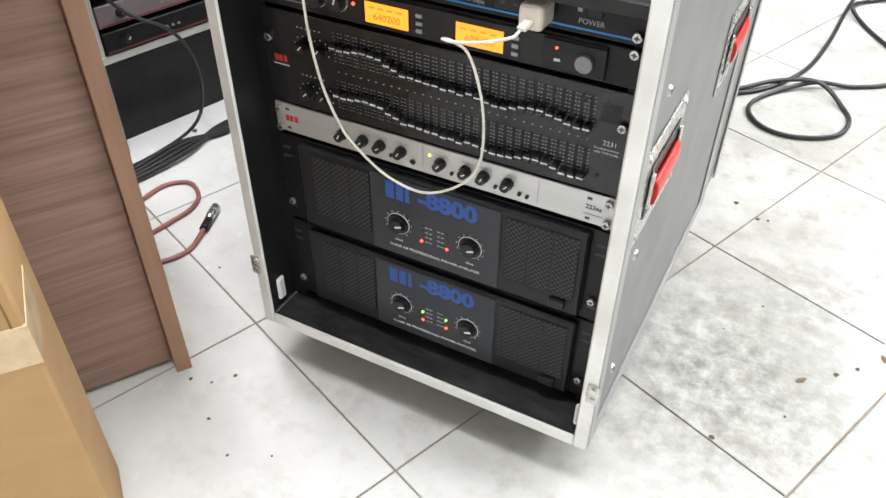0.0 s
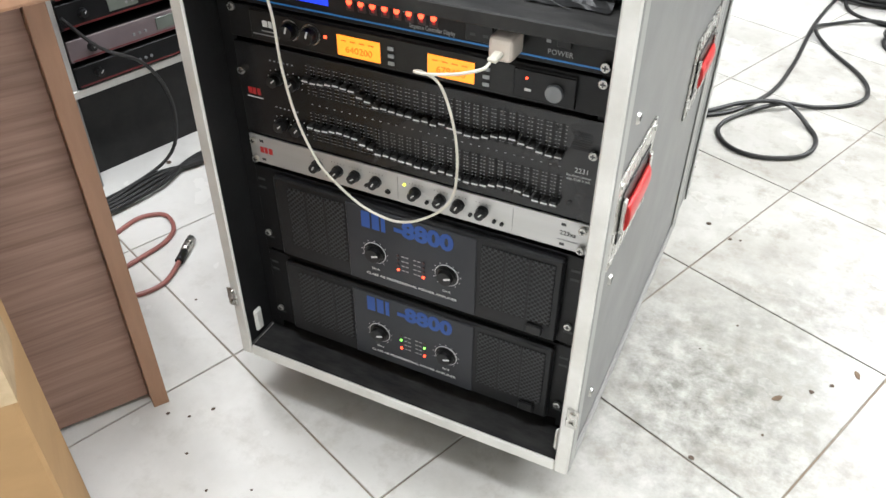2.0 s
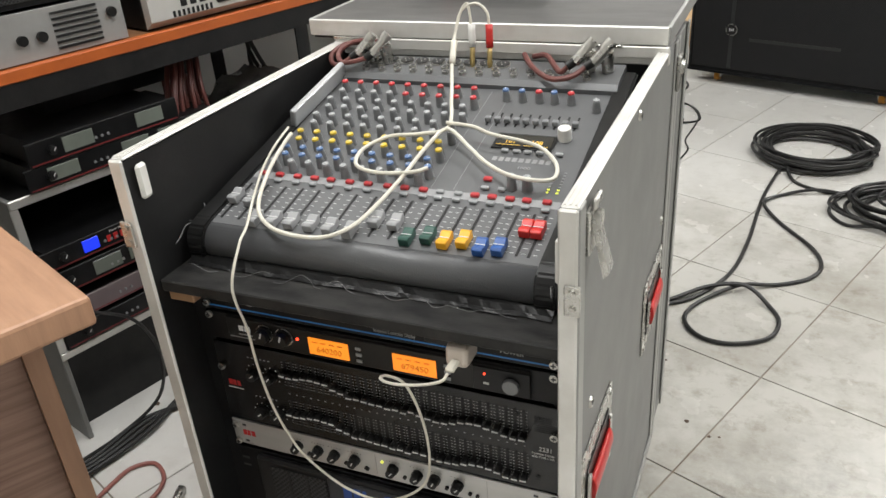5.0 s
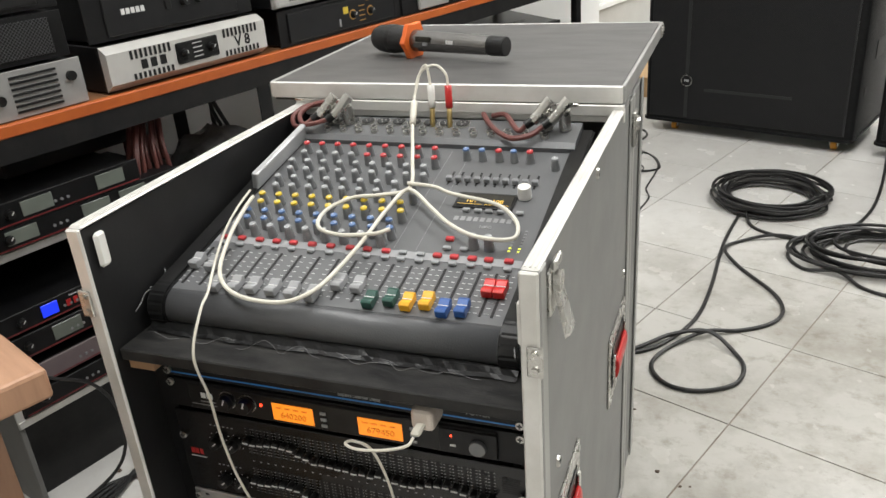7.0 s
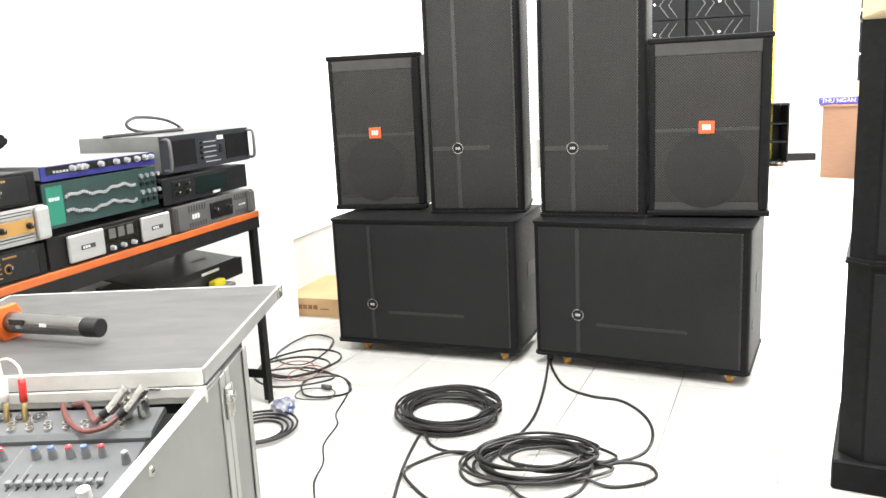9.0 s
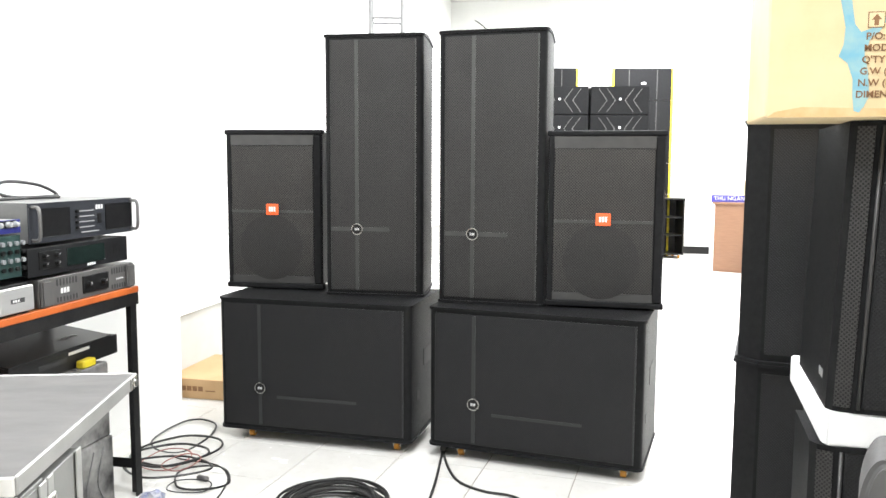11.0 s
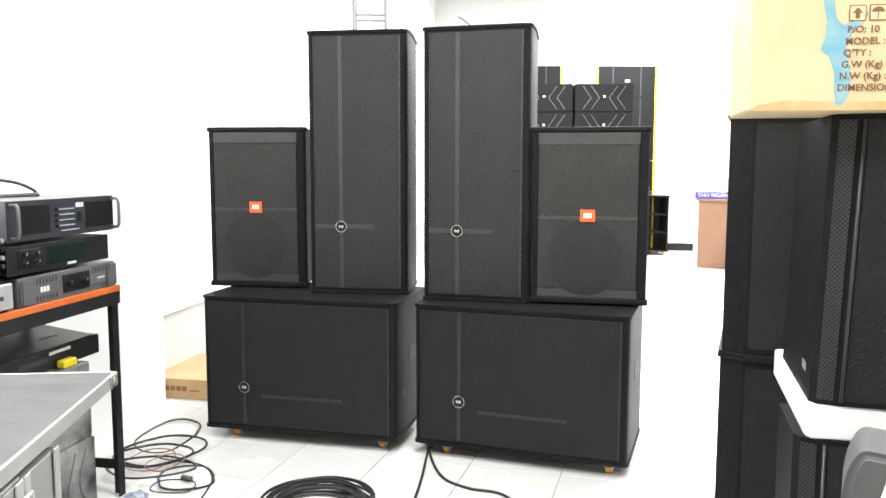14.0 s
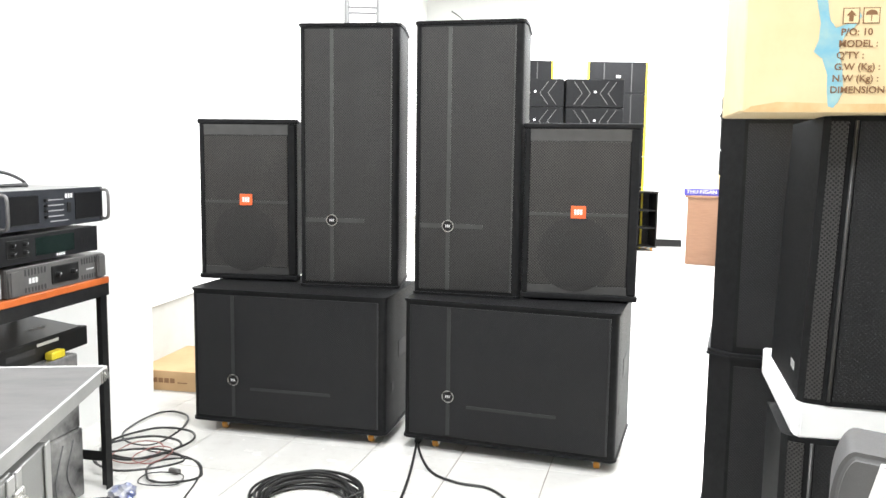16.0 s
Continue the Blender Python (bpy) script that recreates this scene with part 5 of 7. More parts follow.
for x in (0.075, 0.135):
    for z in (0.038, 0.066):
        rotary(u, x, z, -0.005, 0.009, 0.012, BLACK_PLASTIC, 40)
part("display", B(0.19, 0.40, -0.0045, -0.0022, 0.020, 0.082, bev=0.002), SCREEN_GLASS, u, "dim green display window")
marks(u, 0.30, 0.008, 4, 0.009, 0.009, WHITE_PRINT, -0.0024)
marks(u, 0.44, 0.03, 3, 0.012, 0.03, BLACK_PLASTIC)
u, w, hgt = unit("amplifier", "dark grey three-unit amplifier with carry handles and level sliders", "amplifier", -0.615, 0.0, TZ + 0.216, TZ + 0.352, AMP_FACE, body=mat("pale_zinc_body", (0.24, 0.24, 0.235), 0.45, 0.4))
carry_handles(u, w, hgt)
part("vent_panel", B(0.05, 0.20, -0.0035, -0.0022, 0.02, 0.116, bev=0.002), BLACK_STEEL, u)
part("vent_panel", B(0.40, 0.56, -0.0035, -0.0022, 0.02, 0.116, bev=0.002), BLACK_STEEL, u)
for k in range(4):
    bar(u, 0.245, 0.335, 0.038 + 0.019 * k, 0.042 + 0.019 * k, -0.0022, GREY_PRINT)
    part("level_knob", C((0.235, -0.010, 0.040 + 0.019 * k), 0.006, 0.008, "y", 12), BLACK_PLASTIC, u)
part("rocker_switch", B(0.352, 0.374, -0.006, -0.0022, 0.05, 0.085, bev=0.002), BLACK_PLASTIC, u)
marks(u, 0.345, 0.1, 3, 0.011, 0.016, WHITE_PRINT)
bar(u, 0.26, 0.36, 0.020, 0.024, -0.0022, GREY_PRINT)
# second column
u, w, hgt = unit("amplifier", "two-unit amplifier with silver side plates and a black middle", "amplifier", -1.215, -0.635, TZ, TZ + 0.100, BLACK_STEEL, ears=False)
for x in (0.07, 0.40):
    pl = part("side_plate", B(x, x + 0.15, -0.016, -0.0025, 0.010, 0.092, bev=0.004), SILVER_FACE, u, "brushed silver plate")
    part("plate_slot", B(x + 0.045, x + 0.105, -0.0168, -0.0161, 0.042, 0.056), DARK_PRINT, pl)
    marks(u, x + 0.052, 0.045, 3, 0.008, 0.008, WHITE_PRINT, -0.0169)
part("display", B(0.235, 0.385, -0.006, -0.0025, 0.034, 0.088, bev=0.002), SCREEN_DARK, u)
for k in range(3):
    part("meter", B(0.25 + 0.042 * k, 0.28 + 0.042 * k, -0.0066, -0.006, 0.05, 0.082), GUN_GREY, u)
knob_row(u, (0.26, 0.31, 0.36), 0.020, 0.009, KNOB_PALE, -0.0025)
u, w, hgt = unit("graphic_equalizer", "teal green three-unit graphic equalizer with two rows of sliders", "equalizer", -1.205, -0.66, TZ + 0.120, TZ + 0.256, GREEN_FACE)
part("name_panel", B(0.012, 0.075, -0.003, -0.0022, 0.012, 0.124), GREEN_BRIGHT, u, "bright teal name panel")
marks(u, 0.020, 0.082, 4, 0.008, 0.010, WHITE_PRINT, -0.0032)
for row, zc in enumerate((0.088, 0.040)):
    for k in range(30):
        x = 0.085 + 0.0105 * k
        bar(u, x - 0.001, x + 0.001, zc - 0.019, zc + 0.019, -0.0022, DARK_PRINT, "slider_slot")
        z = zc + 0.006 * math.sin(k * 0.35 + row * 1.4) + 0.003 * math.sin(k * 1.1)
        part("slider_cap", B(x - 0.0042, x + 0.0042, -0.009, -0.0024, z - 0.0045, z + 0.0045, bev=0.001), KNOB_PALE, u)
for k in range(4):
    for x in (0.425, 0.455, 0.485, 0.512):
        part("knob", C((x, -0.010, 0.028 + 0.027 * k), 0.0075, 0.008, "y", 12), KNOB_GREY if k % 2 else BLACK_PLASTIC, u)
u, w, hgt = unit("compressor", "violet-blue one-unit processor with pale knobs", "processor", -1.20, -0.655, TZ + 0.259, TZ + 0.305, PURPLE_BLUE, body=mat("pale_unit_body", (0.34, 0.335, 0.33), 0.4, 0.4))
part("black_band", B(0.02, w - 0.02, -0.003, -0.0022, 0.019, 0.042), BLACK_PLASTIC, u)
knob_row(u, (0.12, 0.15, 0.17, 0.24, 0.31, 0.36, 0.41, 0.45, 0.48), 0.030, 0.010, KNOB_PALE, -0.003)
for k in range(5):
    part("button", B(0.045 + 0.013 * k, 0.053 + 0.013 * k, -0.005, -0.0031, 0.022, 0.029), KNOB_PALE, u)
# third column: black, gold, black; black wedge and tape roll on top
for z0, nm in ((TZ, 0), (TZ + 0.205, 1)):
    u, w, hgt = unit("amplifier", "black amplifier with a small yellow badge and two gold dials", "amplifier", -1.745, -1.225, z0, z0 + 0.094, BLACK_STEEL, depth=0.38)
    part("inner_frame", B(0.03, w - 0.03, -0.006, -0.0025, 0.010, 0.084, bev=0.003), DARK_STEEL, u)
    part("badge", B(0.235, 0.255, -0.0066, -0.0061, 0.050, 0.068), KNOB_YELLOW, u, "yellow badge")
    for x in (0.272, 0.345):
        ring = part("dial_ring", C((x, -0.0068, 0.044), 0.014, 0.0007, "y", 20), GOLD_FACE, u)
        rotary(u, x, 0.044, -0.0068, 0.010, 0.012, BLACK_PLASTIC, 30)
    for k in range(4):
        bar(u, 0.298, 0.322, 0.022 + 0.013 * k, 0.025 + 0.013 * k, -0.0061, GOLD_FACE)
    part("switch", B(0.215, 0.221, -0.009, -0.0061, 0.02, 0.04), GREY_PRINT, u)
    marks(u, 0.33, 0.072, 6, 0.006, 0.005, GOLD_FACE, -0.0061)
u, w, hgt = unit("amplifier", "silver amplifier with vent bars and a gold control strip", "amplifier", -1.755, -1.205, TZ + 0.098, TZ + 0.202, SILVER_FACE, ears=False, depth=0.36)
for x in (-0.004, w - 0.046):
    ck = B(x, x + 0.05, -0.020, -0.0025, 0.004, 0.100, bev=0.010, seg=2)
    part("cheek", ck, SILVER_FACE, u, "rounded silver cheek")
part("control_strip", B(0.05, w - 0.05, -0.010, -0.0025, 0.032, 0.070), GOLD_FACE, u, "gold control strip")
for zz in (0.012, 0.020, 0.080, 0.088):
    part("vent_bar", B(0.05, w - 0.05, -0.008, -0.0025, zz - 0.0022, zz + 0.0022), SILVER_FACE, u)
    part("vent_gap", B(0.05, w - 0.05, -0.0032, -0.0025, zz + 0.0024, zz + 0.0052), DARK_PRINT, u)
knob_row(u, (0.20, 0.255, 0.285, 0.345, 0.44), 0.051, 0.0095, BLACK_PLASTIC, -0.010)
tp = bmesh.new()
cyl(tp, (0, 0, 0), 0.060, 0.052, "z", 32)
solid("tape_roll", tp, mat("tan_tape_roll", (0.50, 0.38, 0.20), 0.35, col2=(0.42, 0.31, 0.15), scale=30), "roll of tan packing tape on top of an amplifier", "tape", SH @ pose(run(-1.655), 0.075, TZ + 0.2995))
wedge = thing("monitor_wedge", "black moulded wedge enclosure with a recessed handle", "loudspeaker", SH @ pose(run(-1.60), 0.10, TZ + 0.352))
wb = bmesh.new()
prism(wb, [(-0.34, 0.0), (0.30, 0.0), (0.36, 0.014), (0.372, 0.030), (0.366, 0.044), (0.34, 0.052), (-0.04, 0.105), (-0.34, 0.122)], 0.0, 0.24)
bmesh.ops.bevel(wb, geom=wb.edges[:], offset=0.008, segments=2, affect="EDGES")
part("body", wb, SPK_PAINT, wedge)
part("handle_recess", B(-0.10, 0.20, -0.003, 0.002, 0.018, 0.048, bev=0.004), BLACK_PLASTIC, wedge)
part("rubber_foot", B(-0.20, -0.14, 0.1, 0.18, -0.0010, 0.0), BLACK_PLASTIC, wedge)
solid("foam_pad", B(-0.16, 0.16, 0, 0.10, 0, 0.0506), WHITE_FOAM, "white foam pad under the wedge", "foam pad", SH @ pose(run(-1.43), 0.185, TZ + 0.3005))
# fourth column
u, w, hgt = unit("amplifier", "silver amplifier with slotted vents and a small control window", "amplifier", -2.235, -1.80, TZ, TZ + 0.100, BLACK_STEEL, ears=False, y0=0.03)
sf = bmesh.new()
prism(sf, [(-0.0025, 0.004), (-0.026, 0.020), (-0.026, 0.084), (-0.0025, 0.098)], 0.0, w, "yz")
part("angled_face", sf, mat("bright_satin_nickel", (0.66, 0.65, 0.62), 0.42, 0.35, (0.58, 0.57, 0.54), 6, 0.06, 200, 0.08), u, "angled brushed silver face")
part("control_window", B(0.17, 0.285, -0.0285, -0.0262, 0.030, 0.076, bev=0.003), BLACK_PLASTIC, u)
knob_row(u, (0.19, 0.264), 0.052, 0.010, BLACK_PLASTIC, -0.0285)
for k in range(9):
    for x0 in (0.055, 0.305):
        part("vent_slot", B(x0 + 0.012 * k, x0 + 0.006 + 0.012 * k, -0.0272, -0.0262, 0.064, 0.083), PURE_BLACK, u)
        part("vent_slot", B(x0 + 0.012 * k, x0 + 0.006 + 0.012 * k, -0.0272, -0.0262, 0.021, 0.034), PURE_BLACK, u)
marks(u, 0.078, 0.040, 3, 0.016, 0.020, PURE_BLACK, -0.0264, 1.5)
words("V 8", 0.034, PURE_BLACK, u, front(0.36, 0.049, -0.0266), bold=0.0008)
for k in range(4):
    bar(u, 0.215, 0.240, 0.038 + 0.010 * k, 0.040 + 0.010 * k, -0.0286, WHITE_PRINT)
u, w, hgt = unit("amplifier", "black amplifier with two dials and a red model mark", "amplifier", -2.25, -1.81, TZ + 0.104, TZ + 0.200, BLACK_STEEL, y0=0.03)
part("front_plate", B(0.045, w - 0.045, -0.006, -0.0025, 0.010, 0.086, bev=0.002), DARK_STEEL, u)
marks(u, 0.085, 0.050, 5, 0.009, 0.012, WHITE_PRINT, -0.0062)
knob_row(u, (0.245, 0.285), 0.055, 0.010, BLACK_PLASTIC, -0.006)
part("switch", B(0.195, 0.21, -0.010, -0.006, 0.045, 0.065, bev=0.001), BLACK_PLASTIC, u)
marks(u, 0.325, 0.056, 5, 0.009, 0.010, RED_PRINT, -0.0062)
u, w, hgt = unit("amplifier", "plain black amplifier on top of the stack", "amplifier", -2.26, -1.80, TZ + 0.203, TZ + 0.31, BLACK_STEEL, y0=0.03)
part("front_plate", B(0.04, w - 0.04, -0.006, -0.0025, 0.010, 0.096, bev=0.003), DARK_STEEL, u)
knob_row(u, (0.25, 0.30), 0.05, 0.011, BLACK_PLASTIC, -0.006)
# fifth and sixth column
u, w, hgt = unit("amplifier", "grey amplifier with long horizontal vent ribs and round sockets", "amplifier", -2.80, -2.285, TZ, TZ + 0.095, mat("light_grey_face", (0.36, 0.36, 0.35), 0.45, 0.3), y0=0.02)
for k in range(7):
    part("vent_rib", B(0.03, 0.24, -0.005, -0.0025, 0.012 + 0.011 * k, 0.0165 + 0.011 * k), PURE_BLACK, u)
    part("vent_rib", B(0.365, 0.46, -0.005, -0.0025, 0.012 + 0.011 * k, 0.0165 + 0.011 * k), PURE_BLACK, u)
for x in (0.299, 0.338, 0.488):
    part("dial", C((x, -0.010, 0.043 if x < 0.4 else 0.06), 0.010, 0.0075, "y", 18), BLACK_PLASTIC, u)
u, w, hgt = unit("amplifier", "black amplifier with a perforated front", "amplifier", -2.80, -2.30, TZ + 0.098, TZ + 0.19, BLACK_STEEL, y0=0.02)
part("vent_grille", B(0.20, 0.47, -0.005, -0.0025, 0.012, 0.080, bev=0.001), VENT, u)
part("dial_ring", C((0.11, -0.0035, 0.045), 0.02, 0.001, "y", 20), GOLD_FACE, u)
rotary(u, 0.11, 0.045, -0.0035, 0.015, 0.014)
u, w, hgt = unit("amplifier", "black amplifier with a plain front", "amplifier", -2.80, -2.30, TZ + 0.193, TZ + 0.29, BLACK_STEEL, y0=0.02)
part("front_plate", B(0.04, w - 0.04, -0.006, -0.0025, 0.010, 0.086, bev=0.003), DARK_STEEL, u)
solid("curled_cable", T([SH @ Vector((run(-0.62), 0.24, TZ + 0.356)), SH @ Vector((run(-0.45), 0.20, TZ + 0.358)), SH @ Vector((run(-0.25), 0.22, TZ + 0.358)), SH @ Vector((run(-0.14), 0.24, TZ + 0.362)), SH @ Vector((run(-0.22), 0.26, TZ + 0.40)), SH @ Vector((run(-0.38), 0.27, TZ + 0.415)), SH @ Vector((run(-0.47), 0.25, TZ + 0.39)), SH @ Vector((run(-0.42), 0.22, TZ + 0.362)), SH @ Vector((run(-0.24), 0.16, TZ + 0.358))], 0.006, 8, 6), RUBBER, "black power cord curled on top of the far amplifier", "cable", smooth=True)

# under the table: packing box, rack case with receivers, cable bundles
ob = thing("packing_box", "open black printed carton on the wrapped crates", "box", SH @ pose(run(-0.60), 0.125, 0.566))
part("body", B(0, 0.60, 0, 0.26, 0, 0.075, bev=0.002), mat("black_printed_card", (0.02, 0.02, 0.02), 0.45), ob)
fl = bmesh.new()
prism(fl, [(0.0, 0.0), (0.26, 0.035), (0.26, 0.041), (0.0, 0.006)], 0.0, 0.56, "yz")
part("flap", fl, mat("black_card_flap", (0.028, 0.028, 0.028), 0.35), ob).matrix_basis = pose(0, 0, 0.0755)
part("tape_strip", B(0.30, 0.42, -0.002, -0.0003, 0.055, 0.066), WHITE_PLASTIC, ob)
words("UB-12S", 0.03, GREY_PRINT, ob, Matrix.Translation((0.42, 0.09, 0.0945)) @ Matrix.Rotation(radians(7.7), 4, "X"))
part("hand_hole", B(0.14, 0.29, -0.001, 0.0, 0.032, 0.052), DARK_PRINT, ob)
st = thing("wrapped_crate", "grey crates wrapped in creased clear film under the table", "crate", SH @ pose(run(-0.60) - 0.10, 0.07, 0))
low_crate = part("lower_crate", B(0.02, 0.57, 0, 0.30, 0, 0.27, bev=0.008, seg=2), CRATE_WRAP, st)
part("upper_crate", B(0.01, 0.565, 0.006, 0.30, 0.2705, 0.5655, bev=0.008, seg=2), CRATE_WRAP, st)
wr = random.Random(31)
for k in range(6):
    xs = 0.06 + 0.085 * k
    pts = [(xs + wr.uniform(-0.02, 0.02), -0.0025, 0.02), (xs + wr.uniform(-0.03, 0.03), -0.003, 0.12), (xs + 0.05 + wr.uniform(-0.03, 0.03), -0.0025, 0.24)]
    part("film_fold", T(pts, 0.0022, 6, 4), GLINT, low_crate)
solid("yellow_pack", B(0, 0.075, 0, 0.036, 0, 0.030, bev=0.005), mat("yellow_plastic_pack", (0.75, 0.6, 0.03), 0.4), "small yellow plastic pack on the wrapped crates", "pack", SH @ pose(run(-0.25), 0.080, 0.566))

rc = thing("rack_case", "open rack case with silver rails holding receivers under the table", "rack case", SH @ pose(run(-2.62), 0.03, 0))
part("side", B(0, 0.012, 0, 0.36, 0.0, 0.60, bev=0.002), CASE_GREY, rc)
part("side", B(0.578, 0.59, 0, 0.36, 0.0, 0.60, bev=0.002), CASE_GREY, rc)
part("top_board", B(0.0125, 0.5775, 0.012, 0.36, 0.585, 0.597), CASE_BLACK, rc)
part("bottom_board", B(0.0125, 0.5775, 0.012, 0.36, 0.21, 0.225), CASE_BLACK, rc)
part("back_board", B(0.0125, 0.5775, 0.345, 0.359, 0.2255, 0.5845), CASE_BLACK, rc)
part("top_rail", B(0.0, 0.59, -0.006, -0.0005, 0.583, 0.602, bev=0.002), ALU, rc, "silver front rail")
part("bottom_rail", B(0.0, 0.59, -0.006, -0.0005, 0.222, 0.240, bev=0.002), ALU, rc, "silver front rail")
part("plinth", B(0.0125, 0.5775, 0.06, 0.34, 0.0, 0.2095), BLACK_PLASTIC, rc)
for x in (0.0, 0.574):
    part("stile", B(x, x + 0.016, -0.0055, -0.0005, 0.2405, 0.5825), ALU, rc)


def receiver(name, label, x0, z0, hgt, face, y0, lcds, blue=False, w=0.50):
    r = thing(name, label, "receiver", SH @ pose(run(x0), y0, z0), "receivers under the table")
    part("body", B(0.015, w - 0.015, 0.004, 0.28, 0.001, hgt - 0.001), BLACK_STEEL, r)
    part("faceplate", B(0, w, -0.003, 0.0035, 0.0, hgt - 0.001, bev=0.001), face, r)
    part("red_line", B(0.005, w - 0.005, -0.0034, -0.003, 0.002, 0.005), DULL_RED, r)
    for lx in lcds:
        part("display", B(lx, lx + (0.036 if blue else 0.066), -0.005, -0.003, 0.011, hgt - 0.008, bev=0.0006), BLUE_LCD if blue else SCREEN_GREEN, r, "blue display" if blue else "unlit grey-green display")
    rotary(r, 0.05, hgt / 2, -0.003, 0.010, 0.012)
    for k in range(3):
        part("button", C((0.145 + 0.014 * k, -0.006, hgt * 0.4), 0.003, 0.003, "y", 10), KNOB_GREY, r)
    return r


DULL_RED = mat("dull_red_trim", (0.16, 0.02, 0.02), 0.5)
receiver("receiver", "black half-rack receiver with unlit displays", -2.575, 0.6045, 0.048, BLACK_STEEL, 0.02, (0.045, 0.21, 0.30), w=0.47)
receiver("receiver", "black receiver with two unlit grey displays", -2.56, 0.653, 0.050, BLACK_STEEL, 0.018, (0.075, 0.24), w=0.345)
tb = thing("equipment_box", "flat black equipment box on the receivers", "box", SH @ pose(run(-2.44), 0.15, 0.7035))
part("body", B(0, 0.36, 0, 0.17, 0, 0.040, bev=0.004), BLACK_STEEL, tb)
part("lid", B(-0.002, 0.362, -0.002, 0.172, 0.0405, 0.048, bev=0.002), BLACK_PLASTIC, tb)
r = receiver("power_sequencer", "black power sequencer with blue display and red digits", -2.602, 0.430, 0.046, BLACK_STEEL, 0.022, (0.095,), True)
for k in range(4):
    part("indicator", B(0.150 + 0.016 * k, 0.160 + 0.016 * k, -0.005, -0.003, 0.014, 0.028), RED_PRINT, r)
words("Power Sequence Controller", 0.0072, WHITE_PRINT, r, front(0.200, 0.036, -0.0034))
receiver("receiver", "black receiver with two grey displays", -2.602, 0.371, 0.052, BLACK_STEEL, 0.022, (0.105, 0.19))
receiver("processor", "dark red-grey processor with small buttons", -2.602, 0.302, 0.046, mat("dull_plum_face", (0.17, 0.135, 0.14), 0.45), 0.022, (0.20,))
receiver("receiver", "black processor with a round socket", -2.602, 0.245, 0.046, BLACK_STEEL, 0.022, ())
bun = thing("cable_bundle", "hanging bundle of brown-red cables under the table", "cable")
brng = random.Random(7)
for k in range(13):
    ox, oy = brng.uniform(-0.05, 0.05), brng.uniform(-0.04, 0.02)
    part("strand", T([SH @ Vector((run(-2.145) + ox, 0.13 + oy, 0.612)), SH @ Vector((run(-2.16) + ox, 0.09 + oy, 0.64)), SH @ Vector((run(-2.15) + ox * 0.8, 0.10 + oy, 0.70)), SH @ Vector((run(-2.11) + ox * 0.7, 0.15 + oy, 0.745)), SH @ Vector((run(-2.07) + ox, 0.21, 0.70)), SH @ Vector((run(-2.06) + ox, 0.23, 0.612))], 0.0055, 7, 5), RED_CABLE, bun, smooth=True)
sup = thing("storage_crate", "black crate under the table holding wrapped cables", "crate", SH @ pose(run(-2.02), 0.05, 0))
part("body", B(0, 0.25, 0, 0.34, 0, 0.56, bev=0.006), BLACK_PLASTIC, sup)
part("end_tag", B(0.10, 0.14, -0.002, -0.0003, 0.33, 0.42), WHITE_PLASTIC, sup)
heap = bmesh.new()
hr = random.Random(9)
for gx in range(13):
    for gy in range(9):
        heap.verts.new((gx * 0.026, gy * 0.03, 0.05 + 0.09 * math.sin(math.pi * gx / 12) * math.sin(math.pi * gy / 8) + hr.uniform(-0.018, 0.018)))
heap.verts.ensure_lookup_table()
for gx in range(12):
    for gy in range(8):
        a = gx * 9 + gy
        heap.faces.new([heap.verts[i] for i in (a, a + 9, a + 10, a + 1)])
solid("plastic_bag", heap, mat("crumpled_clear_plastic", (0.16, 0.16, 0.16), 0.12, 0, (0.06, 0.06, 0.06), 14, 0.6, 30), "crumpled clear plastic bag on the crate", "plastic bag", SH @ pose(run(-2.01), 0.09, 0.520), smooth=True)
for k in range(3):
    solid("black_cable", T([SH @ Vector((run(-1.75) + 0.05 * k, 0.16, 0.50 + 0.02 * k)), SH @ Vector((run(-1.70), 0.10, 0.56)), SH @ Vector((run(-1.60), 0.12, 0.60 - 0.03 * k)), SH @ Vector((run(-1.52), 0.20, 0.54)), SH @ Vector((run(-1.58), 0.26, 0.50)), SH @ Vector((run(-1.72), 0.22, 0.52)), SH @ Vector((run(-1.78), 0.30, 0.62 + 0.05 * k)), SH @ Vector((run(-1.70), 0.36, 0.80))], 0.006, 7, 6), RUBBER, "black cable draped under the table", "cable", group="cables under the table", smooth=True)
stc = thing("storage_box", "black storage box under the table", "box", SH @ pose(run(-1.76), 0.06, 0))
part("body", B(0, 0.55, 0, 0.34, 0, 0.498, bev=0.006), BLACK_PLASTIC, stc)
for k in range(4):
    z = 0.011
    solid("black_cable", T([SH @ Vector((run(-2.82), -0.02 - 0.02 * k, z)), SH @ Vector((run(-2.66), -0.05 - 0.012 * k, z)), SH @ Vector((run(-2.52), -0.03 - 0.015 * k, z + 0.004)), SH @ Vector((run(-2.40), -0.055 + 0.01 * k, z)), SH @ Vector((run(-2.22), -0.03, z)), SH @ Vector((run(-2.05), -0.04 + 0.01 * k, z))], 0.006, 7, 6), RUBBER, "black cable lying on the floor before the rack case", "cable", group="cables under the table", smooth=True)
solid("black_cable", T([SH @ Vector((run(-2.60), 0.012, 0.40)), SH @ Vector((run(-2.55), -0.01, 0.33)), SH @ Vector((run(-2.47), -0.03, 0.27)), SH @ Vector((run(-2.43), -0.03, 0.16)), SH @ Vector((run(-2.46), -0.03, 0.05)), SH @ Vector((run(-2.58), -0.03, 0.012)), SH @ Vector((run(-2.75), -0.035, 0.012))], 0.004, 7, 6), RUBBER, "thin black cable hanging from the rack case", "cable", smooth=True)

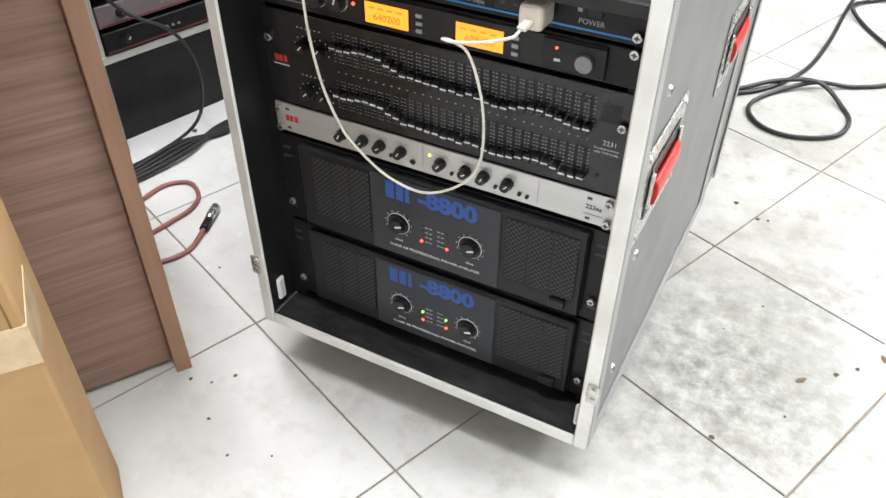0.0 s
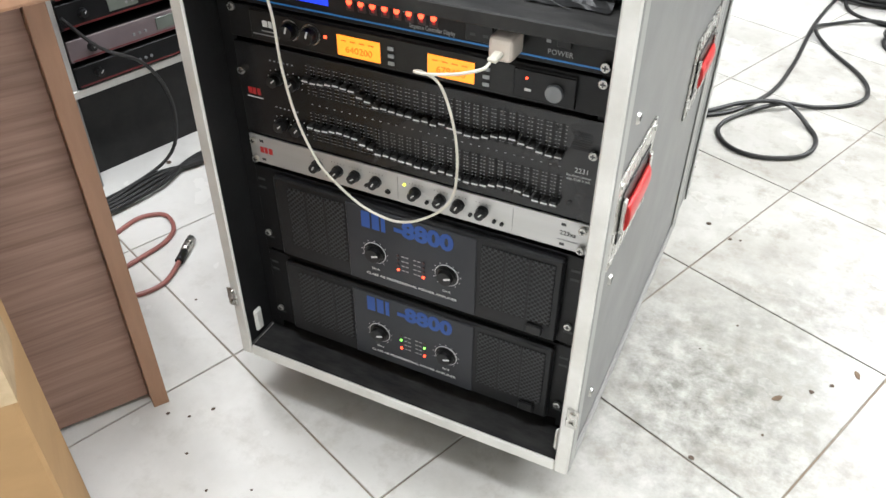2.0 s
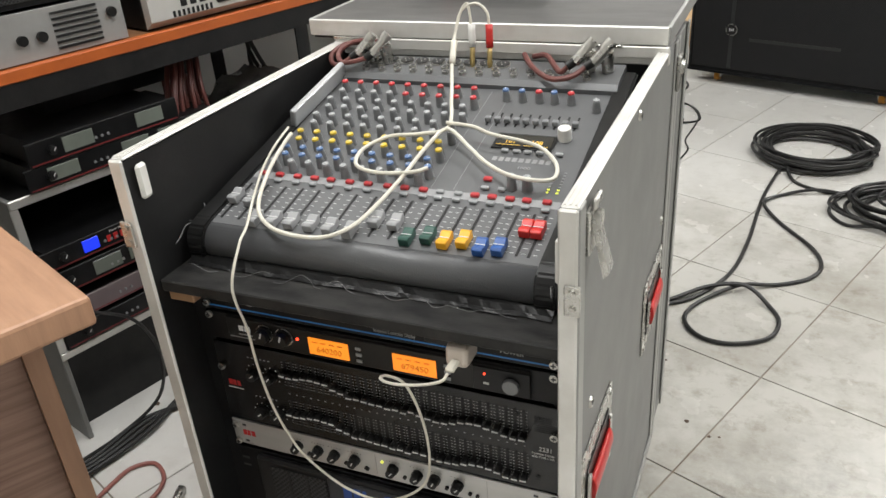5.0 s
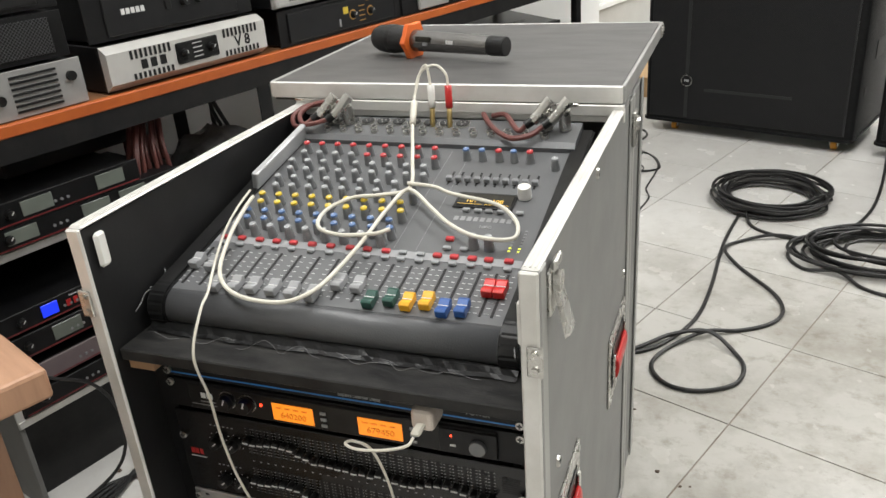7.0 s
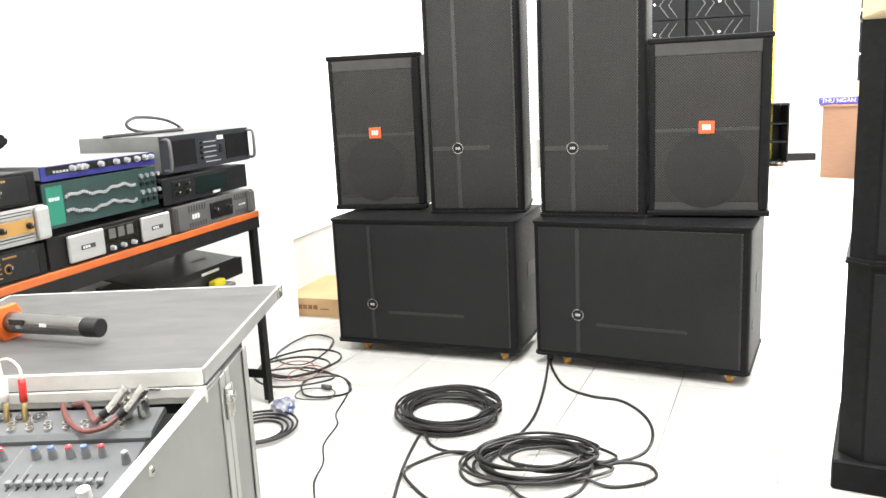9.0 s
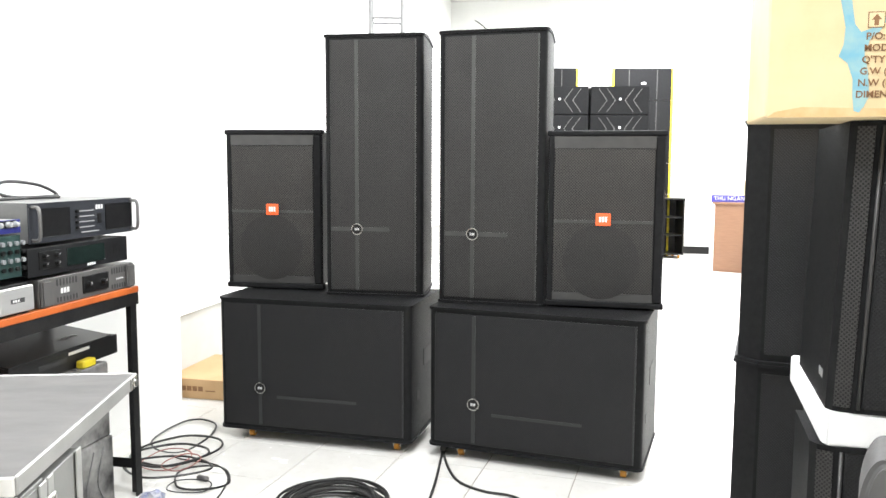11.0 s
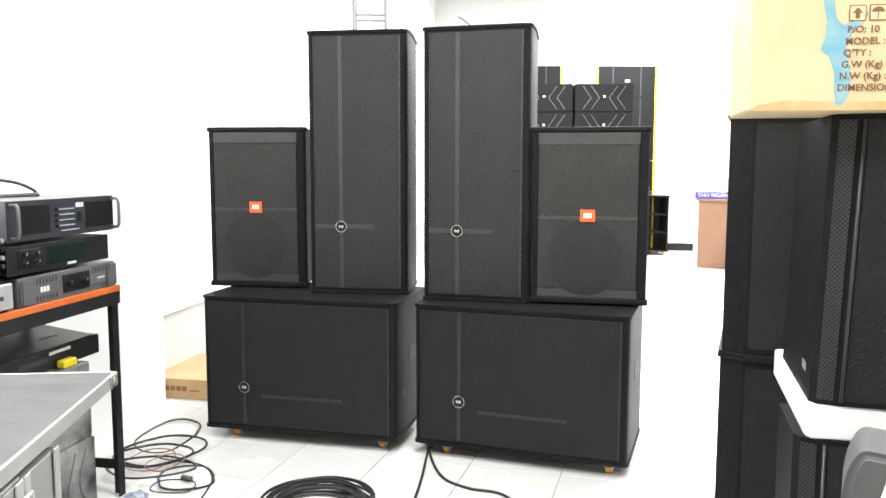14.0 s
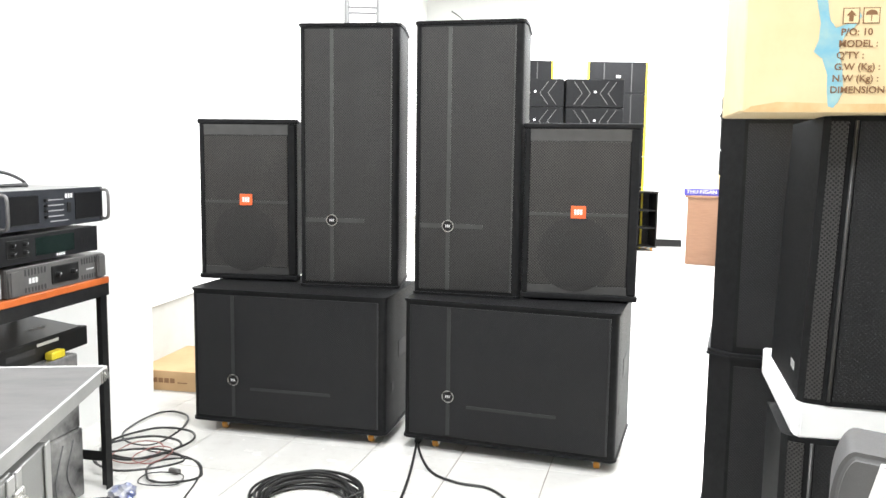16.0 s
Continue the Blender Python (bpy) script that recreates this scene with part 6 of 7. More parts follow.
# ---------------------------------------------------------------- loudspeakers
def badge_round(parent, x, z, y, r=0.028):
    b = part("badge", C((x, y - 0.004, z), r, 0.004, "y", 28), BLACK_PLASTIC, parent, "round black badge with a silver ring")
    rim = bmesh.new()
    n = 32
    vs = []
    for k in range(n):
        a = 2 * math.pi * k / n
        vs.append([rim.verts.new((x + rr * math.cos(a), y - yy, z + rr * math.sin(a))) for rr, yy in ((r * 0.84, 0.0043), (r * 0.84, 0.0056), (r, 0.0056), (r, 0.0043))])
    for k in range(n):
        a, c = vs[k], vs[(k + 1) % n]
        for j in range(4):
            rim.faces.new((a[j], c[j], c[(j + 1) % 4], a[(j + 1) % 4]))
    part("badge_ring", rim, STEEL, b)
    for k, dx in enumerate((-0.009, -0.0005, 0.007)):
        part("brand_mark", B(x + dx - 0.002, x + dx + 0.0035, y - 0.0046, y - 0.0041, z - 0.006, z + 0.006), WHITE_PRINT, b)
    return b


def rounded_plate(w, d, z0, z1, over, r=0.030, taper=0.0):
    """Plan of a cabinet with rounded front corners, front at y = 0."""
    pts = []
    for cx, a0 in ((-over + r, 180), (w + over - r, 270)):
        for k in range(5):
            a = radians(a0 + 22.5 * k)
            pts.append((cx + r * math.cos(a), -over + r + r * math.sin(a)))
    pts += [(w + over, d * 0.3), (w + over - taper, d), (-over + taper, d), (-over, d * 0.3)]
    bm = bmesh.new()
    prism(bm, pts, z0, z1, "xy")
    return bm


def cabinet(name, label, m, w, d, h, grille, bars_at, group, castered=False, side_handle=True, z0=0.0, badge=None, lip=0.012, taper=0.0, trim=None):
    """A loudspeaker: rounded body, lipped end plates, inset grille with raised bars, badge, handles."""
    s = thing(name, label, "loudspeaker", m, group)
    part("body", rounded_plate(w, d, z0 + lip, h - lip, 0.0, 0.030, taper), SPK_PAINT, s, smooth=True)
    part("bottom_plate", rounded_plate(w, d, z0, z0 + lip - 0.0005, 0.006, 0.034, taper), SPK_PAINT, s, "moulded bottom rim", smooth=True)
    part("top_plate", rounded_plate(w, d, h - lip + 0.0005, h, 0.006, 0.034, taper), SPK_PAINT, s, "moulded top rim", smooth=True)
    gx0, gx1, gz0, gz1 = 0.030, w - 0.040, z0 + 0.026, h - 0.026
    part("grille", B(gx0, gx1, -0.003, 0.004, gz0, gz1, bev=0.002), grille, s, "perforated steel grille")
    for x0, x1, za, zb in bars_at:
        part("grille_bar", B(x0, x1, -0.0048, -0.0032, za, zb), trim or SPK_BAR, s)
    # frame strips round the grille
    part("side_strip", B(0.024, gx0 - 0.0005, -0.0025, 0.004, gz0, gz1), SPK_PAINT, s)
    part("side_strip", B(gx1 + 0.0005, w - 0.033, -0.0025, 0.004, gz0, gz1), trim or SPK_BAR, s)
    if badge:
        badge_round(s, badge[0], badge[1], -0.0032)
    if side_handle:
        hz = z0 + (h - z0) * 0.56
        for x, sg in ((w, 1), (0, -1)):
            part("side_handle", B(x - 0.001 if sg > 0 else x - 0.002, x + 0.002 if sg > 0 else x + 0.001, d * 0.42, d * 0.70, hz - 0.04, hz + 0.04, bev=0.0008), PURE_BLACK, s, "recessed carry handle")
            part("side_port", B(x - 0.001 if sg > 0 else x - 0.0015, x + 0.0015 if sg > 0 else x + 0.001, d * 0.2, d * 0.28, hz - 0.18, hz - 0.14), PURE_BLACK, s)
    if castered:
        for cx in (0.14, w - 0.08):
            for cy in (0.06, d - 0.08):
                wh = part("caster_wheel", C((cx - 0.013, cy, 0.0225), 0.0225, 0.026, "x", 18, bev=0.004), CASTER, s, "amber plastic wheel")
                part("caster_plate", B(cx - 0.02, cx + 0.02, cy - 0.022, cy + 0.022, z0 - 0.006, z0 - 0.0003), STEEL, s)
                part("caster_fork", B(cx - 0.019, cx - 0.0145, cy - 0.012, cy + 0.012, 0.018, z0 - 0.0063), STEEL, s)
                part("caster_fork", B(cx + 0.0145, cx + 0.019, cy - 0.012, cy + 0.012, 0.018, z0 - 0.0063), STEEL, s)
    return s


def sub_bars(w):
    return ((0.205, 0.222, 0.085, 0.665), (0.30, 0.70, 0.216, 0.230))


SUBTOP = 0.695
for px, py, ang, w in ((-0.436, 4.111, -19.3, 0.964), (0.559, 3.789, -25.2, 0.955)):
    cabinet("subwoofer", "large black subwoofer with perforated grille on amber casters", pose(px, py, 0, 0, 0, ang), w, 0.52, SUBTOP, SPK_GRILLE_SUB, sub_bars(w), "subwoofers side by side", True, True, 0.052, (0.214, 0.262 if px < 0 else 0.264), trim=SUB_BAR)
for px, py, ang, w, top in ((0.075, 4.139, -13.9, 0.481, 1.942), (0.606, 3.90, -20.7, 0.491, 1.929)):
    h = top - SUBTOP - 0.002
    cabinet("tall_loudspeaker", "tall black two-way loudspeaker standing on a subwoofer", pose(px, py, SUBTOP + 0.002, 0, 0, ang), w, 0.42, h, SPK_GRILLE, ((w * 0.315, w * 0.35, 0.026, h - 0.026), (0.03, w * 0.66, h * 0.252, h * 0.268)), "tall loudspeakers", False, False, 0.0, (w * 0.333, h * 0.26), taper=0.03)


DRIVER_GRILLE = grille_mat("slotted_black_grille_over_driver", (0.036, 0.034, 0.032), (0.010, 0.010, 0.010), 0.0090)


def stage_speaker(m, w, h, d):
    """A trapezoid stage loudspeaker: cheeked body, slotted grille with a middle rail, orange badge, round driver behind."""
    s = thing("stage_loudspeaker", "black stage loudspeaker with slotted grille and small orange badge", "loudspeaker", m, "stage loudspeakers")
    bd = bmesh.new()
    prism(bd, [(0, 0), (w, 0), (w * 0.88, d), (w * 0.12, d)], 0.012, h, "xy")
    bmesh.ops.bevel(bd, geom=bd.edges[:], offset=0.010, segments=2, affect="EDGES")
    part("body", bd, SPK_PAINT, s)
    part("top_rim", B(-0.006, w + 0.006, -0.012, 0.03, h - 0.02, h + 0.004, bev=0.006, seg=2), SPK_PAINT, s)
    part("bottom_rim", B(-0.006, w + 0.006, -0.012, 0.03, 0.008, 0.034, bev=0.006, seg=2), SPK_PAINT, s)
    part("header", B(0.02, w - 0.03, -0.008, 0.002, h - 0.075, h - 0.0205, bev=0.002), SPK_BAR, s)
    part("footer", B(0.02, w - 0.03, -0.008, 0.002, 0.0345, 0.072, bev=0.002), SPK_BAR, s)
    g = part("grille", B(0.028, w - 0.045, -0.009, 0.002, 0.0725, h - 0.0755, bev=0.002), SPK_GRILLE_J, s, "perforated grille")
    part("grille_rail", B(0.028, w - 0.045, -0.0115, -0.0092, h * 0.488, h * 0.505), SPK_BAR, s)
    part("side_post", B(0.004, 0.0275, -0.010, 0.002, 0.0345, h - 0.0205, bev=0.003), SPK_PAINT, s)
    part("side_post", B(w - 0.0445, w - 0.002, -0.012, 0.002, 0.0345, h - 0.0205, bev=0.006), SPK_PAINT, s, "rounded side post")
    part("driver_disc", C((w * 0.47, -0.0094, h * 0.27), w * 0.33, 0.0005, "y", 40), DRIVER_GRILLE, s, "grille over the round driver")
    bg = part("badge", B(w * 0.42, w * 0.55, -0.0150, -0.0118, h * 0.475, h * 0.545, bev=0.001), mat("orange_red_badge", (0.80, 0.13, 0.03), 0.4), s, "orange-red badge")
    for k in range(3):
        part("brand_mark", B(w * 0.45 + 0.0125 * k * w / 0.5, w * 0.45 + 0.0095 + 0.0125 * k * w / 0.5, -0.0154, -0.0150, h * 0.496, h * 0.526), WHITE_PRINT, bg)
    for x in (0.05, w - 0.06):
        part("foot", C((x, 0.05, 0), 0.015, 0.0125, "z", 12), BLACK_PLASTIC, s)
        part("foot", C((x, d - 0.06, 0), 0.015, 0.0125, "z", 12), BLACK_PLASTIC, s)
    return s


solid("loose_cable_end", T([(0.765, 3.87, 1.974), (0.80, 3.88, 1.954), (0.83, 3.89, 1.935), (0.88, 3.91, 1.9325), (0.93, 3.96, 1.9325)], 0.0025, 7, 5), RUBBER, "short black cable end on a tall loudspeaker", "cable", smooth=True)
stage_speaker(pose(-0.432, 4.38, SUBTOP, 0, 0, -13.2), 0.499, 0.802, 0.36)
stage_speaker(pose(1.085, 3.751, SUBTOP, 0, 0, -17.6), 0.505, 0.784, 0.42)

# ---------------------------------------------------------------- cables on the floor
def coil(name, label, cx, cy, rx, ry, turns, seed, r=0.0058, tails=(), loose=1.0):
    rr = random.Random(seed)
    pts = []
    steps = 14
    for k in range(turns * steps):
        a = 2 * math.pi * k / steps
        t = k // steps
        if k % steps == 0:
            dx, dy, s = rr.uniform(-0.03, 0.03) * loose, rr.uniform(-0.03, 0.03), 1.0 - rr.uniform(0.0, 0.30) * (1.6 if loose > 1 and rr.random() < 0.5 else 1)
        f = s * (1 + 0.03 * math.sin(3 * a + t))
        pts.append((cx + dx * 0.8 + rx * f * math.cos(a), cy + dy * 0.8 + ry * f * math.sin(a), r + 0.0045 * t * 0.9 + rr.uniform(0, 0.003)))
    th = thing(name, label, "cable", None)
    part("coil", T(pts, r, 7, 3), RUBBER, th, smooth=True)
    for tl in tails:
        part("tail", T(tl, r, 8, 8), RUBBER, th, smooth=True)
    return th


Z = 0.0062
coil("speaker_cable", "long black loudspeaker cable in a neat coil on the tiles", 0.155, 3.195, 0.215, 0.225, 13, 5, tails=(
    [(0.06, 3.10, 0.03), (0.05, 3.06, 0.012), (-0.001, 2.765, Z), (-0.026, 2.424, Z), (-0.06, 2.213, Z), (-0.138, 2.057, Z), (-0.224, 1.984, Z), (-0.30, 1.92, Z), (-0.45, 1.86, Z)],
    [(0.06, 3.08, 0.03), (0.083, 2.942, Z), (0.165, 2.865, Z), (0.285, 2.855, Z), (0.394, 2.942, Z), (0.489, 3.136, Z), (0.558, 3.42, Z), (0.62, 3.79, Z), (0.635, 3.86, 0.03)]))
coil("speaker_cable", "long black loudspeaker cable in a loose heap on the tiles", 0.475, 2.745, 0.235, 0.165, 12, 8, loose=2.2, tails=(
    [(0.36, 2.86, 0.03), (0.304, 2.842, Z), (0.164, 2.84, 0.017), (0.052, 2.79, Z), (0.004, 2.695, 0.017), (0.054, 2.586, Z), (0.152, 2.429, Z), (0.179, 2.321, Z), (0.146, 2.237, Z), (0.064, 2.179, Z), (-0.024, 2.136, 0.017), (-0.107, 2.059, Z), (-0.149, 1.974, Z), (-0.140, 1.909, Z), (-0.092, 1.862, Z), (-0.02, 1.859, Z), (0.058, 1.907, Z), (0.079, 1.985, Z), (0.057, 2.052, Z), (-0.015, 2.115, 0.029), (-0.11, 2.102, 0.017), (-0.198, 2.026, Z), (-0.30, 1.93, Z), (-0.45, 1.90, Z)],
    [(0.62, 2.72, 0.03), (0.668, 2.704, Z), (0.766, 2.736, Z), (0.849, 2.706, Z), (0.861, 2.629, Z), (0.80, 2.579, Z), (0.693, 2.565, Z), (0.615, 2.617, 0.017), (0.58, 2.68, 0.03)],
    [(0.66, 2.70, 0.03), (0.637, 2.638, Z), (0.582, 2.535, Z), (0.486, 2.475, Z), (0.404, 2.512, Z), (0.341, 2.591, 0.017), (0.25, 2.611, Z), (0.202, 2.698, Z), (0.233, 2.815, Z), (0.308, 2.891, 0.017), (0.40, 2.90, 0.03)],
    [(0.62, 2.75, 0.03), (0.672, 2.726, 0.017), (0.778, 2.75, Z), (0.87, 2.82, Z), (0.927, 2.968, Z), (0.929, 3.132, Z), (0.87, 3.283, Z), (0.751, 3.35, Z), (0.655, 3.48, Z), (0.628, 3.75, Z), (0.645, 3.86, 0.03)]))
solid("plug_shell", T([(0.628, 3.80, 0.024), (0.648, 3.87, 0.030)], 0.016, 12, 3), BLACK_PLASTIC, "black cable connector under the subwoofer", "connector")
tw = [(x, y, 0.004) for x, y in ((-0.612, 3.86), (-0.562, 3.81), (-0.382, 3.72), (-0.309, 3.57), (-0.307, 3.43), (-0.322, 3.26), (-0.299, 3.149), (-0.324, 2.974), (-0.299, 2.816), (-0.306, 2.673), (-0.277, 2.521), (-0.268, 2.403), (-0.243, 2.312), (-0.246, 2.193), (-0.239, 2.10), (-0.30, 1.98))]
solid("thin_cable", T(tw, 0.0035, 6, 5), RUBBER, "thin wavy black cable running along the tiles", "cable", smooth=True)
tng = random.Random(21)
LOOPS = ((-0.62, 4.13, 0.13, 0.23, 0.0048, 0), (-0.595, 3.91, 0.17, 0.19, 0.0055, 0), (-0.61, 3.82, 0.15, 0.15, 0.0055, 0), (-0.575, 3.64, 0.18, 0.14, 0.0048, 0), (-0.415, 3.57, 0.13, 0.14, 0.0045, 0), (-0.445, 3.46, 0.10, 0.065, 0.0028, 0), (-0.61, 3.75, 0.10, 0.12, 0.0025, 1), (-0.53, 3.69, 0.07, 0.09, 0.0025, 1))
for k, (cx, cy, rx_, ry_, rr_, red) in enumerate(LOOPS):
    pts = [(cx + rx_ * math.cos(a) * (1 + 0.18 * math.sin(2 * a + k)), cy + ry_ * math.sin(a) * (1 + 0.1 * math.cos(a + k)), 0.005 + 0.010 * (k % 4) + 0.006 * math.sin(a + k)) for a in (2 * math.pi * q / 13 * 1.2 + k for q in range(14))]
    solid("tangled_cable", T(pts, rr_, 7, 5), PINK_CABLE if red else RUBBER, "thin dusty red lead in the cable tangle" if red else "black cable loop tangled by the table leg", "cable", group="tangled cables by the table", smooth=True)
for k in range(4):
    pts = [(-0.605 + (0.09 + 0.02 * k) * math.cos(a), 3.11 + (0.10 + 0.02 * k) * math.sin(a), 0.006 + 0.006 * k) for a in (2 * math.pi * q / 12 + k for q in range(14))]
    solid("tangled_cable", T(pts, 0.005, 7, 5), RUBBER, "coiled black cable behind the flight case", "cable", group="tangled cables by the table", smooth=True)
solid("inline_connector", T([(-0.43, 3.565, 0.012), (-0.39, 3.54, 0.012)], 0.012, 10, 3), GUN_GREY, "grey inline connector on the tiles", "connector")
tr_b = bmesh.new()
bmesh.ops.create_icosphere(tr_b, subdivisions=3, radius=0.05)
for v in tr_b.verts:
    v.co *= 1 + 0.35 * noise.noise(v.co * 40)
    v.co.z = max(v.co.z * 0.7, -0.03) + 0.03
solid("crumpled_wrapper", tr_b, mat("shiny_blue_white_wrapper", (0.6, 0.6, 0.58), 0.2, 0.3, (0.06, 0.10, 0.35), 14), "crumpled blue and white wrapper by the table foot", "wrapper", pose(-0.55, 3.30, 0.0, 0, 0, 30))
mcab = thing("microphone_cable", "dusty red microphone cable with nickel connector on the tiles", "cable")
part("cable", T([(-1.16, 0.78, 0.005), (-1.195, 0.88, 0.005), (-1.201, 0.967, 0.005), (-1.193, 1.017, 0.005), (-1.154, 1.044, 0.005), (-1.106, 1.016, 0.005), (-1.089, 0.97, 0.005), (-1.097, 0.913, 0.005), (-1.103, 0.86, 0.005), (-1.08, 0.80, 0.005)], 0.0048, 8, 8), PINK_CABLE, mcab, smooth=True)
part("connector", T([(-1.027, 0.956, 0.010), (-1.043, 0.998, 0.010)], 0.0095, 12, 3), STEEL, mcab, "nickel connector shell")
part("boot", T([(-1.016, 0.928, 0.010), (-1.027, 0.956, 0.010)], 0.0085, 12, 3), BLACK_PLASTIC, mcab)
part("cable", T([(-1.016, 0.928, 0.009), (-1.003, 0.872, 0.005), (-1.018, 0.827, 0.005), (-1.05, 0.80, 0.005), (-1.10, 0.79, 0.005)], 0.0048, 8, 8), PINK_CABLE, mcab, smooth=True)

# ---------------------------------------------------------------- desk and cartons beside the camera
DESK = Matrix.Translation((-0.683, 0.632, 0)) @ Matrix.Rotation(radians(238), 4, "Z")
desk = thing("desk", "walnut laminate desk with a thick pale top", "desk", DESK)
part("top", B(0, 1.3, -0.62, 0, 0.712, 0.75, bev=0.005, seg=2), DESK_TOP, desk, "pale walnut top board").matrix_basis = pose(-0.008, -0.012, 0, 0, 0, 9)
part("side_panel", B(0.052, 0.077, -0.60, -0.100, 0.0, 0.7115, bev=0.0008), DESK_EDGE, desk, "walnut end panel")
part("modesty_panel", B(0.0775, 1.22, -0.145, -0.127, 0.008, 0.7115, bev=0.0008), DESK_WOOD, desk, "dark walnut front panel")
part("side_panel", B(1.2205, 1.245, -0.60, -0.100, 0.0, 0.7115, bev=0.0008), DESK_EDGE, desk)
ctn = thing("carton", "tall brown cardboard carton with clear tape beside the desk", "box", Matrix.Translation((-0.640, 0.345, 0)) @ Matrix.Rotation(radians(232), 4, "Z"))
part("body", B(0, 0.42, -0.15, 0, 0, 0.66, bev=0.004), BOX_CARD, ctn)
part("tape_band", B(-0.0012, 0.30, -0.10, 0.0012, 0.385, 0.440, bev=0.0006), TAPE, ctn, "wrinkled clear tape band")
part("seam", B(0.012, 0.014, 0.0003, 0.0010, 0.44, 0.66), mat("carton_seam", (0.24, 0.13, 0.05), 0.8), ctn)

flat = thing("flat_carton", "flat tan cardboard carton on the floor by the wall", "box", pose(-0.885, 4.83, 0, 0, 0, -17.3))
part("body", B(0, 0.50, 0, 0.58, 0, 0.114, bev=0.003), mat("tan_cardboard", (0.50, 0.33, 0.17), 0.75, 0, (0.45, 0.29, 0.14), 6), flat)
for k in range(4):
    part("print", B(0.10 + 0.035 * k, 0.128 + 0.035 * k, -0.0012, -0.0003, 0.045, 0.072), BROWN_INK, flat)
bar(flat, 0.25, 0.31, 0.045, 0.052, -0.0004, BROWN_INK)

# ---------------------------------------------------------------- loudspeakers and cartons on the far side of the aisle
def sheared(bm, k):
    for v in bm.verts:
        v.co.x += k * v.co.z
    return bm


def column_cab(name, m, w, d, h, label, chamfer=0.05, k=0.055):
    s = thing(name, label, "loudspeaker", m, "column loudspeakers")
    bm = bmesh.new()
    prism(bm, [(0, chamfer * 0.8), (chamfer, 0), (w, 0), (w, d), (0, d)], 0.010, h - 0.010, "xy")
    part("body", sheared(bm, k), SPK_PAINT, s)
    for z0, z1 in ((0, 0.0095), (h - 0.0095, h)):
        bm = bmesh.new()
        prism(bm, [(-0.008, chamfer * 0.7), (chamfer * 0.9, -0.010), (w + 0.008, -0.010), (w + 0.008, d), (-0.008, d)], z0, z1, "xy")
        part("end_rim", sheared(bm, k), SPK_PAINT, s)
    part("grille", sheared(B(chamfer + 0.01, w - 0.03, -0.003, 0.002, 0.03, h - 0.03), k), SPK_GRILLE_SUB, s, "perforated grille")
    return s


CA = pose(1.41, 2.53, 0, 0, 0, -27)
low = column_cab("column_loudspeaker", CA, 0.46, 0.5, 0.738, "black column loudspeaker standing on the floor", 0.065, 0.0)
part("plinth", B(-0.015, 0.47, -0.02, 0.5, 0.0, 0.10, bev=0.006), SPK_PAINT, low)
column_cab("column_loudspeaker", CA @ pose(0.004, 0.0, 0.7385), 0.44, 0.5, 0.73, "black column loudspeaker stacked on another", 0.065, 0.0)


def strip_cab(m, w, d, h, k=0.10):
    """Second column: plain side and a perforated strip at its front corner."""
    s = thing("column_loudspeaker", "black loudspeaker with a perforated steel strip at its corner", "loudspeaker", m, "column loudspeakers")
    bm = bmesh.new()
    prism(bm, [(0, 0.03), (0.012, 0.012), (0.055, 0.0), (w, 0.0), (w, d), (0, d)], 0.0, h, "xy")
    part("body", sheared(bm, k), SPK_PAINT, s)
    part("corner_grille", sheared(B(0, 0.034, -0.0025, 0, 0.012, h - 0.012), k), STRIP_GRILLE, s, "perforated steel strip").matrix_basis = pose(0.0125, 0.0105, 0, 0, 0, -15.6)
    part("edge_bead", sheared(T([(0.060, -0.003, 0.01), (0.060, -0.003, h - 0.01)], 0.004, 8, 0), k), SPK_BAR, s)
    part("grille", sheared(B(0.068, w - 0.02, -0.003, -0.0003, 0.012, h - 0.012), k), SPK_GRILLE_SUB, s)
    for k in range(3):
        part("brand_mark", B(-0.001, -0.0002, 0.08 + 0.018 * k, 0.092 + 0.018 * k, 0.055, 0.075), GREY_PRINT, s)
    return s


STRIP_GRILLE = grille_mat("corner_perforation", (0.045, 0.043, 0.041), (0.006, 0.006, 0.006), 0.0070)
CB = pose(1.299, 1.859, 0, 0, 0, -21.5)
strip_cab(CB @ pose(-0.020, 0, 0), 0.42, 0.27, 0.7165, 0.0)
slab = thing("foam_board", "thick white foam board between two stacked loudspeakers", "foam board", CB)
fb = bmesh.new()
prism(fb, [(0.0, 0.565), (0.0, 0.018), (0.012, 0.0), (0.55, 0.030), (0.55, 0.565)], 0.717, 0.793, "xy")
bmesh.ops.bevel(fb, geom=fb.edges[:], offset=0.004, segments=2, affect="EDGES")
part("board", fb, WHITE_FOAM, slab)
strip_cab(CB @ pose(0.008, 0.004, 0.7935), 0.42, 0.45, 0.633, 0.030)
big = thing("printed_carton", "pale tan cardboard carton with stencilled text and blue paint", "box", pose(1.114, 1.818, 1.4275, 0, 0, -18))
part("body", B(0, 0.95, 0, 0.27, 0, 0.62, bev=0.004), BOX_PALE, big)
tape = bmesh.new()
prism(tape, [(0.004, 0.001), (0.94, 0.001), (0.94, 0.016), (0.52, 0.020), (0.21, 0.017), (0.07, 0.021), (0.02, 0.012)], -0.0012, -0.0003)
part("tape", tape, BOX_TAPE, big, "wrinkled tan tape along the bottom edge")
ink = bmesh.new()
